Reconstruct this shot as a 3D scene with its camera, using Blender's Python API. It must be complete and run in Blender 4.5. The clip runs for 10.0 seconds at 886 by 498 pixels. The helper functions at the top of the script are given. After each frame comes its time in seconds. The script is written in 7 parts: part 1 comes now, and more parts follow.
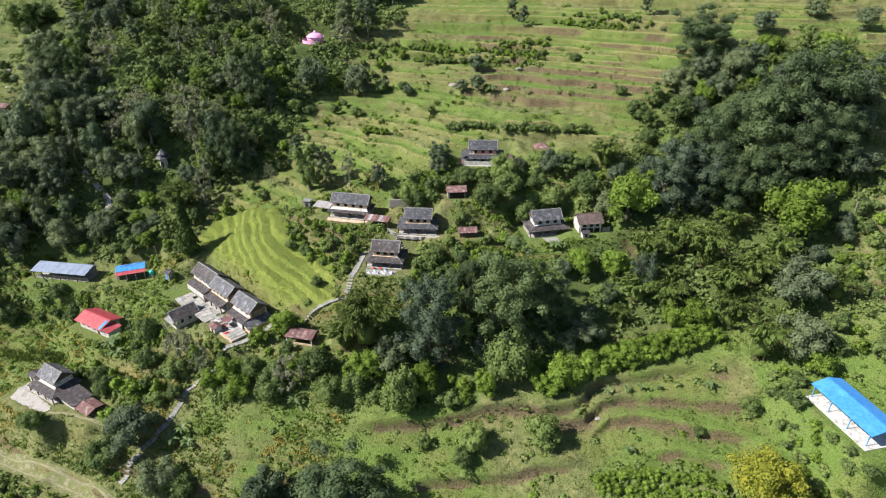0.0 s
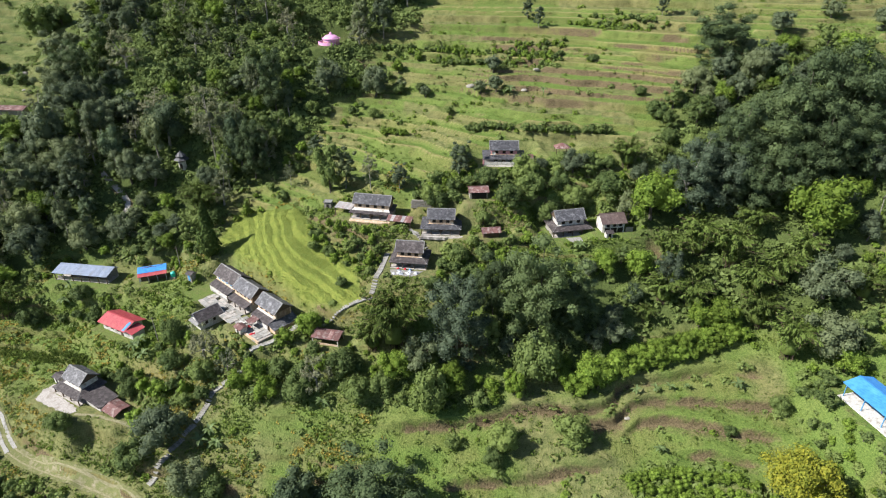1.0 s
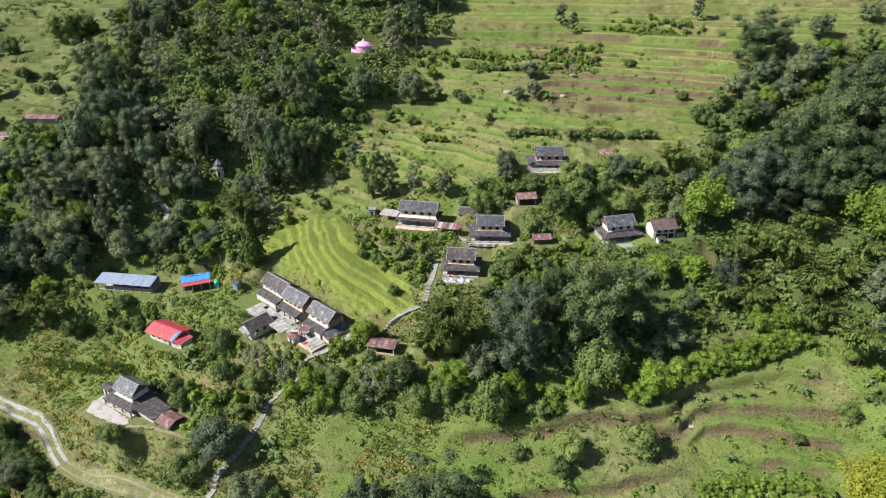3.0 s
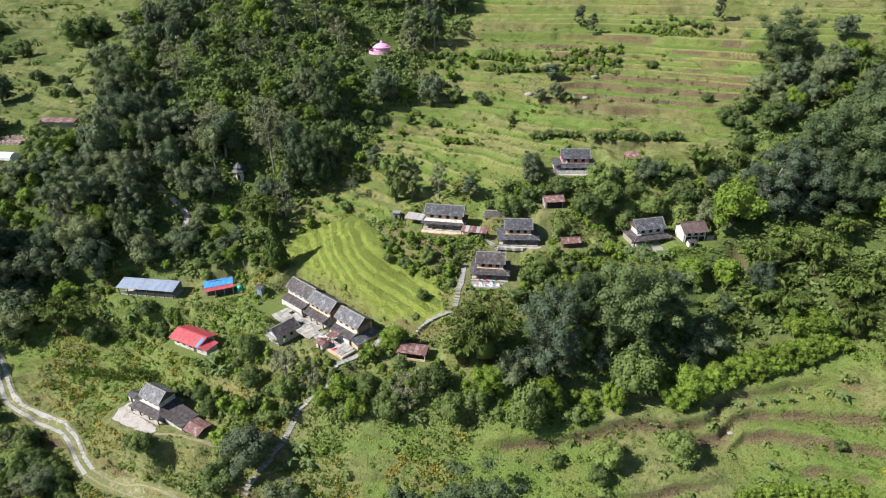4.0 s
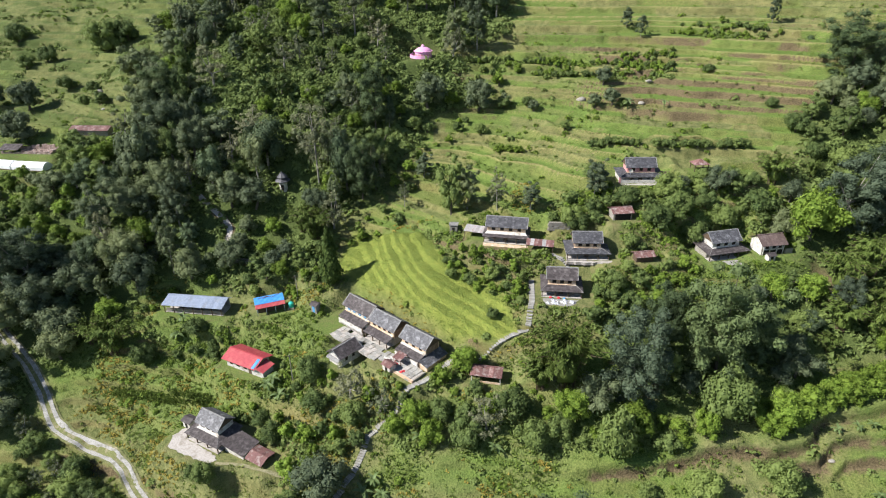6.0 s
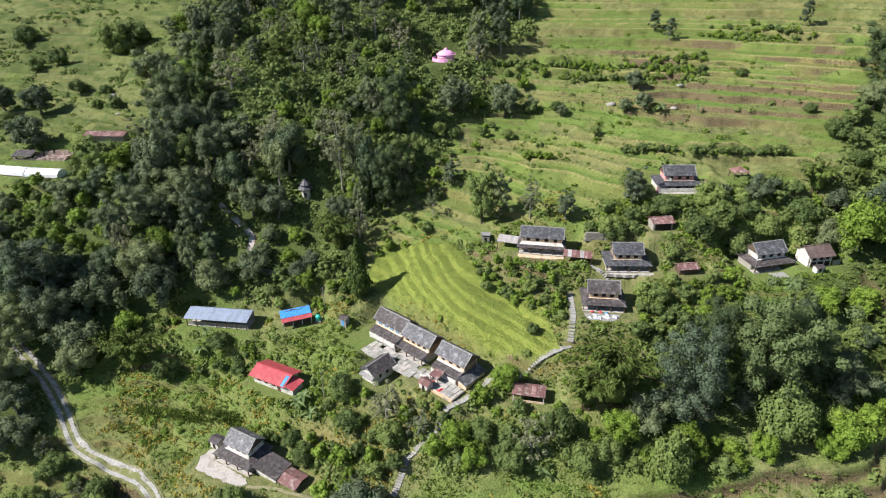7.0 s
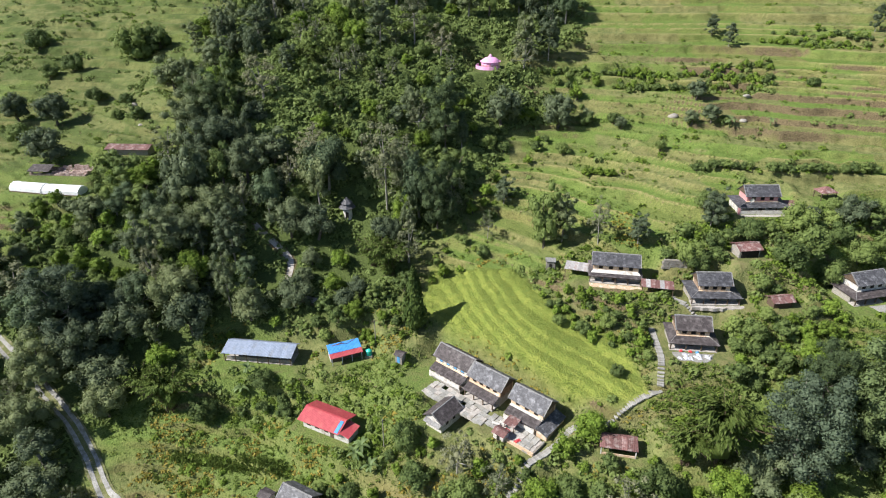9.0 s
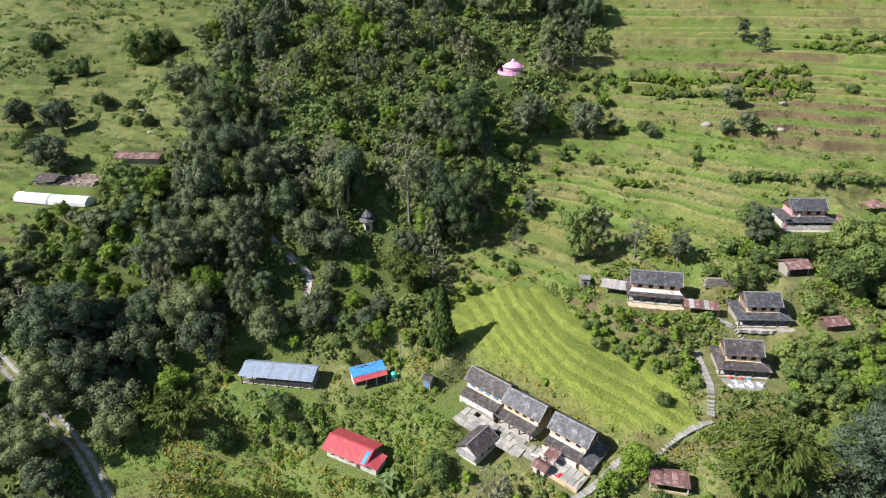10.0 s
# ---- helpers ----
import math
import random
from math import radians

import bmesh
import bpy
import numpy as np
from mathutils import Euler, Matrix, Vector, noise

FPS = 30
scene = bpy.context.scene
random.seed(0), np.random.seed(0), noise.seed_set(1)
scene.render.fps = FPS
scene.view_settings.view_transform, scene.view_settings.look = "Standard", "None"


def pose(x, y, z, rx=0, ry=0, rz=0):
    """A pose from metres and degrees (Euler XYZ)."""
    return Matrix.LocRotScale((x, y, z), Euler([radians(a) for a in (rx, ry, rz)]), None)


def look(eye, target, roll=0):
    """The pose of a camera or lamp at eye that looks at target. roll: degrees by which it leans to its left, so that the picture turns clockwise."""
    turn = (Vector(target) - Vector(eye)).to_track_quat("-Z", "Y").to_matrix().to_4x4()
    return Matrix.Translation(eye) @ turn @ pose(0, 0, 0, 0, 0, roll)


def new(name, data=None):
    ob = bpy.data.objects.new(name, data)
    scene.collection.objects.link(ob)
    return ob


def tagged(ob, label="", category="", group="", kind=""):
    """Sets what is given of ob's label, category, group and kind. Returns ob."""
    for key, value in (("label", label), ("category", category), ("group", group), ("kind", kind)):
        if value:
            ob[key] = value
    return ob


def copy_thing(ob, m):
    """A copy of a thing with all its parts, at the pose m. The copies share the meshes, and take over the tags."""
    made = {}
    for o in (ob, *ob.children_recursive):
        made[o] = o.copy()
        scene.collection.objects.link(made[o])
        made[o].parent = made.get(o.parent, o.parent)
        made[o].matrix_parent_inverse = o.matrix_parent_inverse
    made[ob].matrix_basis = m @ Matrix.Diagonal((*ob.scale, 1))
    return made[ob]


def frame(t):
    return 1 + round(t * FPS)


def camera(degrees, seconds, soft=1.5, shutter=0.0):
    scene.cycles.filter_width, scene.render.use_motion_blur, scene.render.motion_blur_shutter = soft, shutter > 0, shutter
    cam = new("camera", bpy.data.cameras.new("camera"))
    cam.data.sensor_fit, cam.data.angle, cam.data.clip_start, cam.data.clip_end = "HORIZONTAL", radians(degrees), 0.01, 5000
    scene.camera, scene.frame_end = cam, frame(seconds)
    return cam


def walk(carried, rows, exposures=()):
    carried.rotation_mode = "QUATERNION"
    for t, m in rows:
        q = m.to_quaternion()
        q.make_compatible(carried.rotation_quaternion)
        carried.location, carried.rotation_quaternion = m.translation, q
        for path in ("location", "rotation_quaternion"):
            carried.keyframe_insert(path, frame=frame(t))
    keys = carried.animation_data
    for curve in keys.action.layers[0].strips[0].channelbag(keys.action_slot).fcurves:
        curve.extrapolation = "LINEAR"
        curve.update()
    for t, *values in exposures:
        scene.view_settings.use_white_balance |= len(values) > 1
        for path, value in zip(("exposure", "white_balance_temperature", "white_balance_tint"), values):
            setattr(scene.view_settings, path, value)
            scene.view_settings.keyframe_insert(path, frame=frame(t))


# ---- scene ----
cam = camera(73.2, 10.0, soft=1.1)
METRES, EYE, TILT, LEAN, TURN = 76.0, 89.4, -28.0, 0.0, 0.0
ROWS = [
    (0.0, 0.0, 0.0, 0.0, -0.0, 0.0, -0.0),
    (0.5, -0.0336, 0.0006, -0.0042, 0.03, 0.13, 0.08),
    (1.0, -0.0688, 0.0014, -0.0071, 0.03, 0.27, 0.19),
    (1.5, -0.1045, 0.0031, -0.008, 0.0, 0.45, 0.28),
    (2.0, -0.1415, 0.0059, -0.0073, -0.02, 0.61, 0.38),
    (2.5, -0.1795, 0.01, -0.0055, -0.04, 0.75, 0.46),
    (4.0, -0.3022, 0.0372, 0.0063, -0.1, 0.98, 0.73),
    (4.5, -0.3449, 0.0518, 0.0135, -0.14, 1.02, 0.81),
    (5.0, -0.3926, 0.0713, 0.0231, -0.18, 1.03, 0.91),
    (5.5, -0.4416, 0.0945, 0.0353, -0.22, 1.05, 0.97),
    (7.0, -0.5904, 0.1815, 0.0837, -0.43, 1.11, 1.05),
    (7.5, -0.6362, 0.2161, 0.1026, -0.48, 1.12, 1.06),
    (8.0, -0.6796, 0.2528, 0.1223, -0.53, 1.14, 1.05),
    (8.5, -0.7211, 0.2916, 0.1422, -0.58, 1.15, 1.05),
    (9.0, -0.7604, 0.3322, 0.1633, -0.61, 1.16, 1.04),
    (9.5, -0.798, 0.3741, 0.1846, -0.63, 1.18, 1.02),
    (10.0, -0.8334, 0.4163, 0.2063, -0.62, 1.28, 0.99),
]
walk(cam, [(t, pose(0, 0, EYE, TILT, LEAN, TURN) @ pose(METRES * x, METRES * y, METRES * z, 90 + pitch, roll, yaw)) for t, x, y, z, yaw, pitch, roll in ROWS])

# ---- daylight ----
SUN_TO = Vector((-0.975, -0.22, 0.0)).normalized()   # where the sun stands, seen from the village
SUN_UP = 43.0
sky = bpy.data.worlds.new("sky")
scene.world = sky
sky.use_nodes = True
sky_nodes = sky.node_tree.nodes
sky_tex = sky_nodes.new("ShaderNodeTexSky")
sky_tex.sky_type = "NISHITA"
sky_tex.sun_disc = False
sky_tex.sun_elevation = radians(SUN_UP)
sky_tex.sun_rotation = math.atan2(SUN_TO.x, SUN_TO.y)
sky_tex.altitude = 1400
sky_nodes["Background"].inputs["Strength"].default_value = 0.078
sky.node_tree.links.new(sky_tex.outputs["Color"], sky_nodes["Background"].inputs["Color"])
sun_data = bpy.data.lights.new("sun", "SUN")
sun_data.energy, sun_data.angle, sun_data.color = 5.0, radians(0.5), (1.0, 0.965, 0.92)
sun = new("sun", sun_data)
_dir = Vector((SUN_TO.x * math.cos(radians(SUN_UP)), SUN_TO.y * math.cos(radians(SUN_UP)), math.sin(radians(SUN_UP))))
sun.matrix_world = look(Vector((0, 0, 300)) + _dir * 10, Vector((0, 0, 300)))
scene.view_settings.exposure = 0.74


# ---- materials ----
def mat_base(name, rough=0.8, spec=0.3):
    m = bpy.data.materials.new(name)
    m.use_nodes = True
    p = m.node_tree.nodes["Principled BSDF"]
    p.inputs["Roughness"].default_value = rough
    p.inputs["Specular IOR Level"].default_value = spec
    return m, m.node_tree.nodes, m.node_tree.links, p


def noise_node(nodes, links, scale, detail=4.0, coords="Object", rough=0.55):
    tc = nodes.new("ShaderNodeTexCoord")
    n = nodes.new("ShaderNodeTexNoise")
    n.inputs["Scale"].default_value, n.inputs["Detail"].default_value = scale, detail
    n.inputs["Roughness"].default_value = rough
    links.new(tc.outputs[coords], n.inputs["Vector"])
    return n.outputs["Fac"]


def ramp(nodes, links, fac, lo, hi):
    r = nodes.new("ShaderNodeMapRange")
    r.inputs["From Min"].default_value, r.inputs["From Max"].default_value = lo, hi
    links.new(fac, r.inputs["Value"])
    return r.outputs["Result"]


def mix(nodes, links, fac, a, b, mode="MIX"):
    m = nodes.new("ShaderNodeMix")
    m.data_type, m.blend_type = "RGBA", mode
    for value, socket in ((fac, m.inputs[0]), (a, m.inputs[6]), (b, m.inputs[7])):
        if isinstance(value, (int, float)):
            socket.default_value = value
        elif isinstance(value, tuple):
            socket.default_value = (*value, 1.0)
        else:
            links.new(value, socket)
    return m.outputs[2]


def math_node(nodes, links, op, a, b):
    m = nodes.new("ShaderNodeMath")
    m.operation = op
    for value, socket in ((a, m.inputs[0]), (b, m.inputs[1])):
        if isinstance(value, (int, float)):
            socket.default_value = value
        else:
            links.new(value, socket)
    return m.outputs[0]


def bump(nodes, links, p, height, strength=0.3, distance=0.05):
    b = nodes.new("ShaderNodeBump")
    b.inputs["Strength"].default_value, b.inputs["Distance"].default_value = strength, distance
    links.new(height, b.inputs["Height"])
    links.new(b.outputs["Normal"], p.inputs["Normal"])


def surface(name, dark, light, scale=1.5, rough=0.85, stain=None, stain_scale=0.35, island=0.0, spec=0.25, bump_size=0.03, metal=0.0, per_object=0.0):
    """A weathered surface: grain between two tones, broad stains, and variation from piece to piece."""
    m, nodes, links, p = mat_base(name, rough, spec)
    p.inputs["Metallic"].default_value = metal
    grain = noise_node(nodes, links, scale * 6, 5.0)
    col = mix(nodes, links, ramp(nodes, links, grain, 0.3, 0.7), dark, light)
    if stain:
        col = mix(nodes, links, ramp(nodes, links, noise_node(nodes, links, stain_scale * 3, 4.0), 0.5, 0.72), col, stain)
    if island or per_object:
        g = nodes.new("ShaderNodeNewGeometry") if island else nodes.new("ShaderNodeObjectInfo")
        v = ramp(nodes, links, g.outputs["Random Per Island" if island else "Random"], -0.2, 1.0)
        lum = nodes.new("ShaderNodeHueSaturation")
        amount = island or per_object
        links.new(math_node(nodes, links, "ADD", math_node(nodes, links, "MULTIPLY", v, 2 * amount), 1.0 - amount), lum.inputs["Value"])
        links.new(col, lum.inputs["Color"])
        col = lum.outputs["Color"]
    links.new(col, p.inputs["Base Color"])
    bump(nodes, links, p, grain, 0.35, bump_size)
    return m


def leaf_mat(name, dark, light, warm=None, through_light=0.22, gloss=0.35):
    """Foliage: each leaf cluster its own tone, each plant a little different, some light passing through."""
    m, nodes, links, p = mat_base(name, 0.62, gloss)
    g, o = nodes.new("ShaderNodeNewGeometry"), nodes.new("ShaderNodeObjectInfo")
    col = mix(nodes, links, g.outputs["Random Per Island"], dark, light)
    if warm:
        col = mix(nodes, links, math_node(nodes, links, "MULTIPLY", ramp(nodes, links, o.outputs["Random"], 0.35, 1.0), 0.75), col, warm)
    hsv = nodes.new("ShaderNodeHueSaturation")
    links.new(math_node(nodes, links, "ADD", math_node(nodes, links, "MULTIPLY", o.outputs["Random"], 0.5), 0.75), hsv.inputs["Value"])
    links.new(col, hsv.inputs["Color"])
    col = hsv.outputs["Color"]
    links.new(col, p.inputs["Base Color"])
    t = nodes.new("ShaderNodeBsdfTranslucent")
    links.new(mix(nodes, links, 0.35, col, (0.2, 0.25, 0.085)), t.inputs["Color"])
    ms = nodes.new("ShaderNodeMixShader")
    ms.inputs["Fac"].default_value = through_light
    links.new(p.outputs["BSDF"], ms.inputs[1])
    links.new(t.outputs["BSDF"], ms.inputs[2])
    links.new(ms.outputs["Shader"], nodes["Material Output"].inputs["Surface"])
    return m


def ground_mat():
    m, nodes, links, p = mat_base("hillside_turf", 0.95, 0.1)

    def attr(name):
        a = nodes.new("ShaderNodeAttribute")
        a.attribute_name = name
        return a.outputs["Fac"]
    fine, mid = noise_node(nodes, links, 3.5, 6.0), noise_node(nodes, links, 0.7, 5.0)
    turf = mix(nodes, links, ramp(nodes, links, fine, 0.3, 0.7), (0.078, 0.096, 0.034), (0.185, 0.198, 0.076))
    turf = mix(nodes, links, ramp(nodes, links, mid, 0.42, 0.68), turf, (0.222, 0.224, 0.09))
    lush = mix(nodes, links, ramp(nodes, links, fine, 0.3, 0.7), (0.072, 0.122, 0.026), (0.175, 0.242, 0.058))
    turf = mix(nodes, links, attr("lush"), turf, lush)
    hay = mix(nodes, links, ramp(nodes, links, fine, 0.3, 0.7), (0.12, 0.106, 0.042), (0.27, 0.23, 0.095))
    soil = mix(nodes, links, ramp(nodes, links, fine, 0.3, 0.7), (0.075, 0.058, 0.033), (0.205, 0.162, 0.09))
    rice = mix(nodes, links, ramp(nodes, links, mid, 0.3, 0.7), (0.15, 0.195, 0.038), (0.25, 0.275, 0.062))
    floor = mix(nodes, links, ramp(nodes, links, fine, 0.3, 0.7), (0.05, 0.072, 0.022), (0.115, 0.15, 0.046))
    col = mix(nodes, links, attr("dry"), turf, hay)
    col = mix(nodes, links, attr("rice"), col, rice)
    col = mix(nodes, links, attr("wood"), col, floor)
    soiled = ramp(nodes, links, math_node(nodes, links, "ADD", attr("soil"), math_node(nodes, links, "MULTIPLY", mid, 0.7)), 0.75, 1.05)
    col = mix(nodes, links, soiled, col, soil)
    straw = mix(nodes, links, ramp(nodes, links, fine, 0.3, 0.7), (0.15, 0.15, 0.055), (0.33, 0.3, 0.125))
    col = mix(nodes, links, ramp(nodes, links, math_node(nodes, links, "MULTIPLY", attr("lip"), math_node(nodes, links, "ADD", mid, 0.35)), 0.2, 0.75), col, straw)
    links.new(col, p.inputs["Base Color"])
    both = math_node(nodes, links, "ADD", fine, mid)
    bump(nodes, links, p, both, 0.9, 0.35)
    return m


M_GROUND = ground_mat()
M_SLATE = surface("weathered_slate", (0.05, 0.05, 0.056), (0.11, 0.11, 0.12), 1.2, 0.6, (0.24, 0.24, 0.255), 0.5, island=0.35, spec=0.35)
M_SLATE_DARK = surface("dark_slate", (0.036, 0.036, 0.042), (0.085, 0.085, 0.094), 1.2, 0.6, (0.14, 0.14, 0.15), 0.45, island=0.35, spec=0.35)
M_SLATE_BROWN = surface("brown_slate", (0.042, 0.035, 0.036), (0.09, 0.077, 0.077), 1.2, 0.66, (0.14, 0.125, 0.122), 0.4, island=0.3)
M_RIDGE = surface("ridge_mortar", (0.15, 0.147, 0.145), (0.33, 0.325, 0.32), 2.0, stain=(0.1, 0.1, 0.1), stain_scale=0.6)
M_WHITE = surface("lime_wash", (0.42, 0.4, 0.37), (0.68, 0.66, 0.62), 0.9, 0.9, (0.3, 0.26, 0.21), 0.4)
M_OCHRE = surface("ochre_clay_plaster", (0.46, 0.31, 0.19), (0.62, 0.47, 0.34), 0.8, 0.9, (0.7, 0.62, 0.52), 0.4)
# Clay for gable ends, browned to carry the shade lying on them.
M_CLAY_SHADED = surface("shaded_brown_clay", (0.15, 0.1, 0.07), (0.27, 0.185, 0.13), 0.9, 0.95, (0.36, 0.27, 0.2), 0.4, bump_size=0.05)
M_RUBBLE = surface("broken_clay_brick", (0.2, 0.13, 0.11), (0.42, 0.32, 0.28), 1.0, 0.95, (0.5, 0.44, 0.4), 0.5, island=0.35)
M_PINK = surface("pink_plaster", (0.52, 0.23, 0.235), (0.64, 0.33, 0.33), 0.8, 0.9, (0.5, 0.35, 0.3), 0.3)
M_SHRINE = surface("bright_pink_paint", (0.72, 0.3, 0.55), (0.85, 0.42, 0.68), 0.6, 0.6, (0.7, 0.5, 0.62), 0.3)
M_STONE = surface("dry_stone_wall", (0.16, 0.15, 0.135), (0.36, 0.34, 0.3), 1.6, 0.95, (0.24, 0.2, 0.15), 0.6, island=0.25, bump_size=0.08)
M_PAVE = surface("flagstone", (0.2, 0.195, 0.18), (0.38, 0.37, 0.345), 1.3, 0.9, (0.24, 0.22, 0.18), 0.5, per_object=0.25)
M_YARD = surface("trodden_clay", (0.32, 0.29, 0.26), (0.52, 0.485, 0.45), 0.6, 0.95, (0.26, 0.23, 0.19), 0.2)
M_WOOD = surface("weathered_timber", (0.06, 0.042, 0.028), (0.14, 0.1, 0.07), 1.5, 0.85)
# Near-black for openings: the unlit inside is put into the colour.
M_DARK = surface("dark_opening", (0.012, 0.01, 0.009), (0.03, 0.026, 0.022), 1.0, 0.9)
M_BLUE = surface("blue_paint", (0.07, 0.25, 0.5), (0.12, 0.36, 0.62), 0.8, 0.55)
M_BLUE_TIN = surface("blue_coated_sheet", (0.04, 0.21, 0.58), (0.075, 0.31, 0.7), 0.3, 0.42, (0.1, 0.36, 0.68), 0.12, spec=0.5)
M_RED_TIN = surface("red_coated_sheet", (0.34, 0.045, 0.058), (0.44, 0.072, 0.085), 0.3, 0.5, (0.46, 0.11, 0.1), 0.2, spec=0.5)
M_RUST_TIN = surface("rusty_red_sheet", (0.12, 0.06, 0.056), (0.21, 0.11, 0.1), 0.7, 0.7, (0.34, 0.28, 0.26), 0.35, per_object=0.3)
M_BROWN_TIN = surface("brown_coated_sheet", (0.085, 0.06, 0.055), (0.14, 0.1, 0.092), 0.6, 0.6, (0.18, 0.14, 0.13), 0.3, per_object=0.15)
M_GREY_TIN = surface("galvanised_sheet", (0.24, 0.29, 0.38), (0.36, 0.41, 0.52), 0.35, 0.45, (0.28, 0.3, 0.33), 0.2, per_object=0.12, spec=0.5, metal=0.3)
M_PALE_TIN = surface("pale_weathered_sheet", (0.25, 0.24, 0.24), (0.4, 0.385, 0.38), 0.5, 0.6, (0.24, 0.16, 0.14), 0.4, per_object=0.2)
M_FILM = surface("white_plastic_film", (0.68, 0.7, 0.72), (0.82, 0.83, 0.84), 0.4, 0.4, (0.6, 0.63, 0.62), 0.2)
M_GRAVEL = surface("pale_road_gravel", (0.24, 0.235, 0.22), (0.45, 0.435, 0.41), 0.8, 0.95, (0.17, 0.165, 0.12), 0.4, bump_size=0.05)
M_RUT = surface("trodden_grass", (0.17, 0.16, 0.08), (0.33, 0.3, 0.19), 0.8, 0.95, (0.14, 0.15, 0.06), 0.3)
M_VERGE = surface("worn_grass_verge", (0.1, 0.12, 0.04), (0.2, 0.2, 0.085), 0.8, 0.95, (0.3, 0.26, 0.18), 0.3)
M_CLOTH_R = surface("red_cloth", (0.5, 0.04, 0.05), (0.65, 0.08, 0.09), 1.0, 0.9)
M_CLOTH_W = surface("pale_sacking", (0.34, 0.35, 0.39), (0.6, 0.61, 0.64), 1.0, 0.9, per_object=0.35)
M_TANK = surface("green_plastic", (0.03, 0.4, 0.32), (0.05, 0.5, 0.4), 0.5, 0.35)
M_BARK = surface("tree_bark", (0.06, 0.05, 0.04), (0.16, 0.14, 0.115), 1.2, 0.95)
M_PALE_BARK = surface("pale_bark", (0.16, 0.15, 0.13), (0.34, 0.32, 0.28), 1.2, 0.95)
L_DARK = leaf_mat("broadleaf_foliage", (0.068, 0.096, 0.058), (0.165, 0.205, 0.115), (0.175, 0.2, 0.088), 0.3, 0.12)
L_TALL = leaf_mat("deep_green_foliage", (0.054, 0.084, 0.04), (0.122, 0.168, 0.074), (0.12, 0.158, 0.06), 0.24, 0.12)
L_BLUE = leaf_mat("blue_green_foliage", (0.05, 0.075, 0.047), (0.118, 0.155, 0.094), None, 0.22, 0.14)
L_WISP = leaf_mat("olive_foliage", (0.115, 0.14, 0.08), (0.225, 0.245, 0.138), (0.205, 0.195, 0.12), 0.28, 0.1)
L_FERN = leaf_mat("fern_green_foliage", (0.09, 0.138, 0.046), (0.19, 0.25, 0.082), (0.165, 0.21, 0.062), 0.3, 0.1)
L_GREY = leaf_mat("grey_green_foliage", (0.06, 0.092, 0.05), (0.13, 0.174, 0.09), None, 0.25, 0.12)
L_LIGHT = leaf_mat("bright_foliage", (0.1, 0.165, 0.024), (0.215, 0.3, 0.05), None, 0.3, 0.12)
L_BUSH = leaf_mat("bush_foliage", (0.068, 0.108, 0.036), (0.158, 0.212, 0.068), (0.18, 0.228, 0.062), 0.25, 0.12)
L_BAMBOO = leaf_mat("bamboo_foliage", (0.08, 0.122, 0.026), (0.165, 0.222, 0.056), None, 0.3, 0.12)
L_YELLOW = leaf_mat("yellow_blossom_foliage", (0.18, 0.22, 0.035), (0.4, 0.385, 0.05), None, 0.3, 0.1)
L_CYPRESS = leaf_mat("cypress_foliage", (0.04, 0.07, 0.018), (0.085, 0.122, 0.03), None, 0.15, 0.1)
L_BANANA = leaf_mat("banana_leaf", (0.105, 0.165, 0.05), (0.19, 0.26, 0.1), None, 0.35, 0.4)
L_GRASS = leaf_mat("grass_blades", (0.088, 0.132, 0.027), (0.215, 0.27, 0.066), None, 0.35, 0.1)
L_RICE = leaf_mat("ripening_rice", (0.135, 0.19, 0.04), (0.23, 0.275, 0.07), None, 0.33, 0.15)
L_WEED = leaf_mat("weed_leaves", (0.09, 0.145, 0.028), (0.21, 0.275, 0.06), None, 0.35, 0.12)
L_MILLET = leaf_mat("ochre_millet", (0.25, 0.215, 0.045), (0.4, 0.315, 0.065), None, 0.2, 0.15)
L_STRAW = leaf_mat("dry_straw", (0.2, 0.16, 0.0896), (0.36, 0.29, 0.179), None, 0.15, 0.1)


# ---- mesh helpers ----
def part(name, bm, material, parent=None, label=""):
    me = bpy.data.meshes.new(name)
    bm.to_mesh(me)
    bm.free()
    me.materials.append(material)
    ob = new(name, me)
    if parent is not None:
        ob.parent = parent
    if label:
        ob["label"] = label
    return ob


def array_mesh(name, verts, faces, material):
    """A mesh from numpy arrays; faces all with the same number of corners."""
    me = bpy.data.meshes.new(name)
    verts, faces = np.asarray(verts, np.float32), np.asarray(faces, np.int32)
    n, k = faces.shape
    me.vertices.add(len(verts))
    me.vertices.foreach_set("co", verts.ravel())
    me.loops.add(n * k)
    me.loops.foreach_set("vertex_index", faces.ravel())
    me.polygons.add(n)
    me.polygons.foreach_set("loop_start", np.arange(0, n * k, k, dtype=np.int32))
    me.polygons.foreach_set("loop_total", np.full(n, k, np.int32))
    me.update(calc_edges=True)
    me.materials.append(material)
    return me


def box(bm, x0, y0, z0, x1, y1, z1, turn=None):
    v = [bm.verts.new((x, y, z)) for z in (z0, z1) for x, y in ((x0, y0), (x1, y0), (x1, y1), (x0, y1))]
    if turn is not None:
        for p in v:
            p.co = turn @ p.co
    for f in ((3, 2, 1, 0), (4, 5, 6, 7), (0, 1, 5, 4), (1, 2, 6, 5), (2, 3, 7, 6), (3, 0, 4, 7)):
        bm.faces.new([v[i] for i in f])
    return v


def box_bm(*a):
    bm = bmesh.new()
    box(bm, *a)
    return bm


def thing(name, m, label, category, group="", kind=""):
    e = new(name)
    e.matrix_world = m
    e.empty_display_size = 0.3
    return tagged(e, label, category, group, kind)


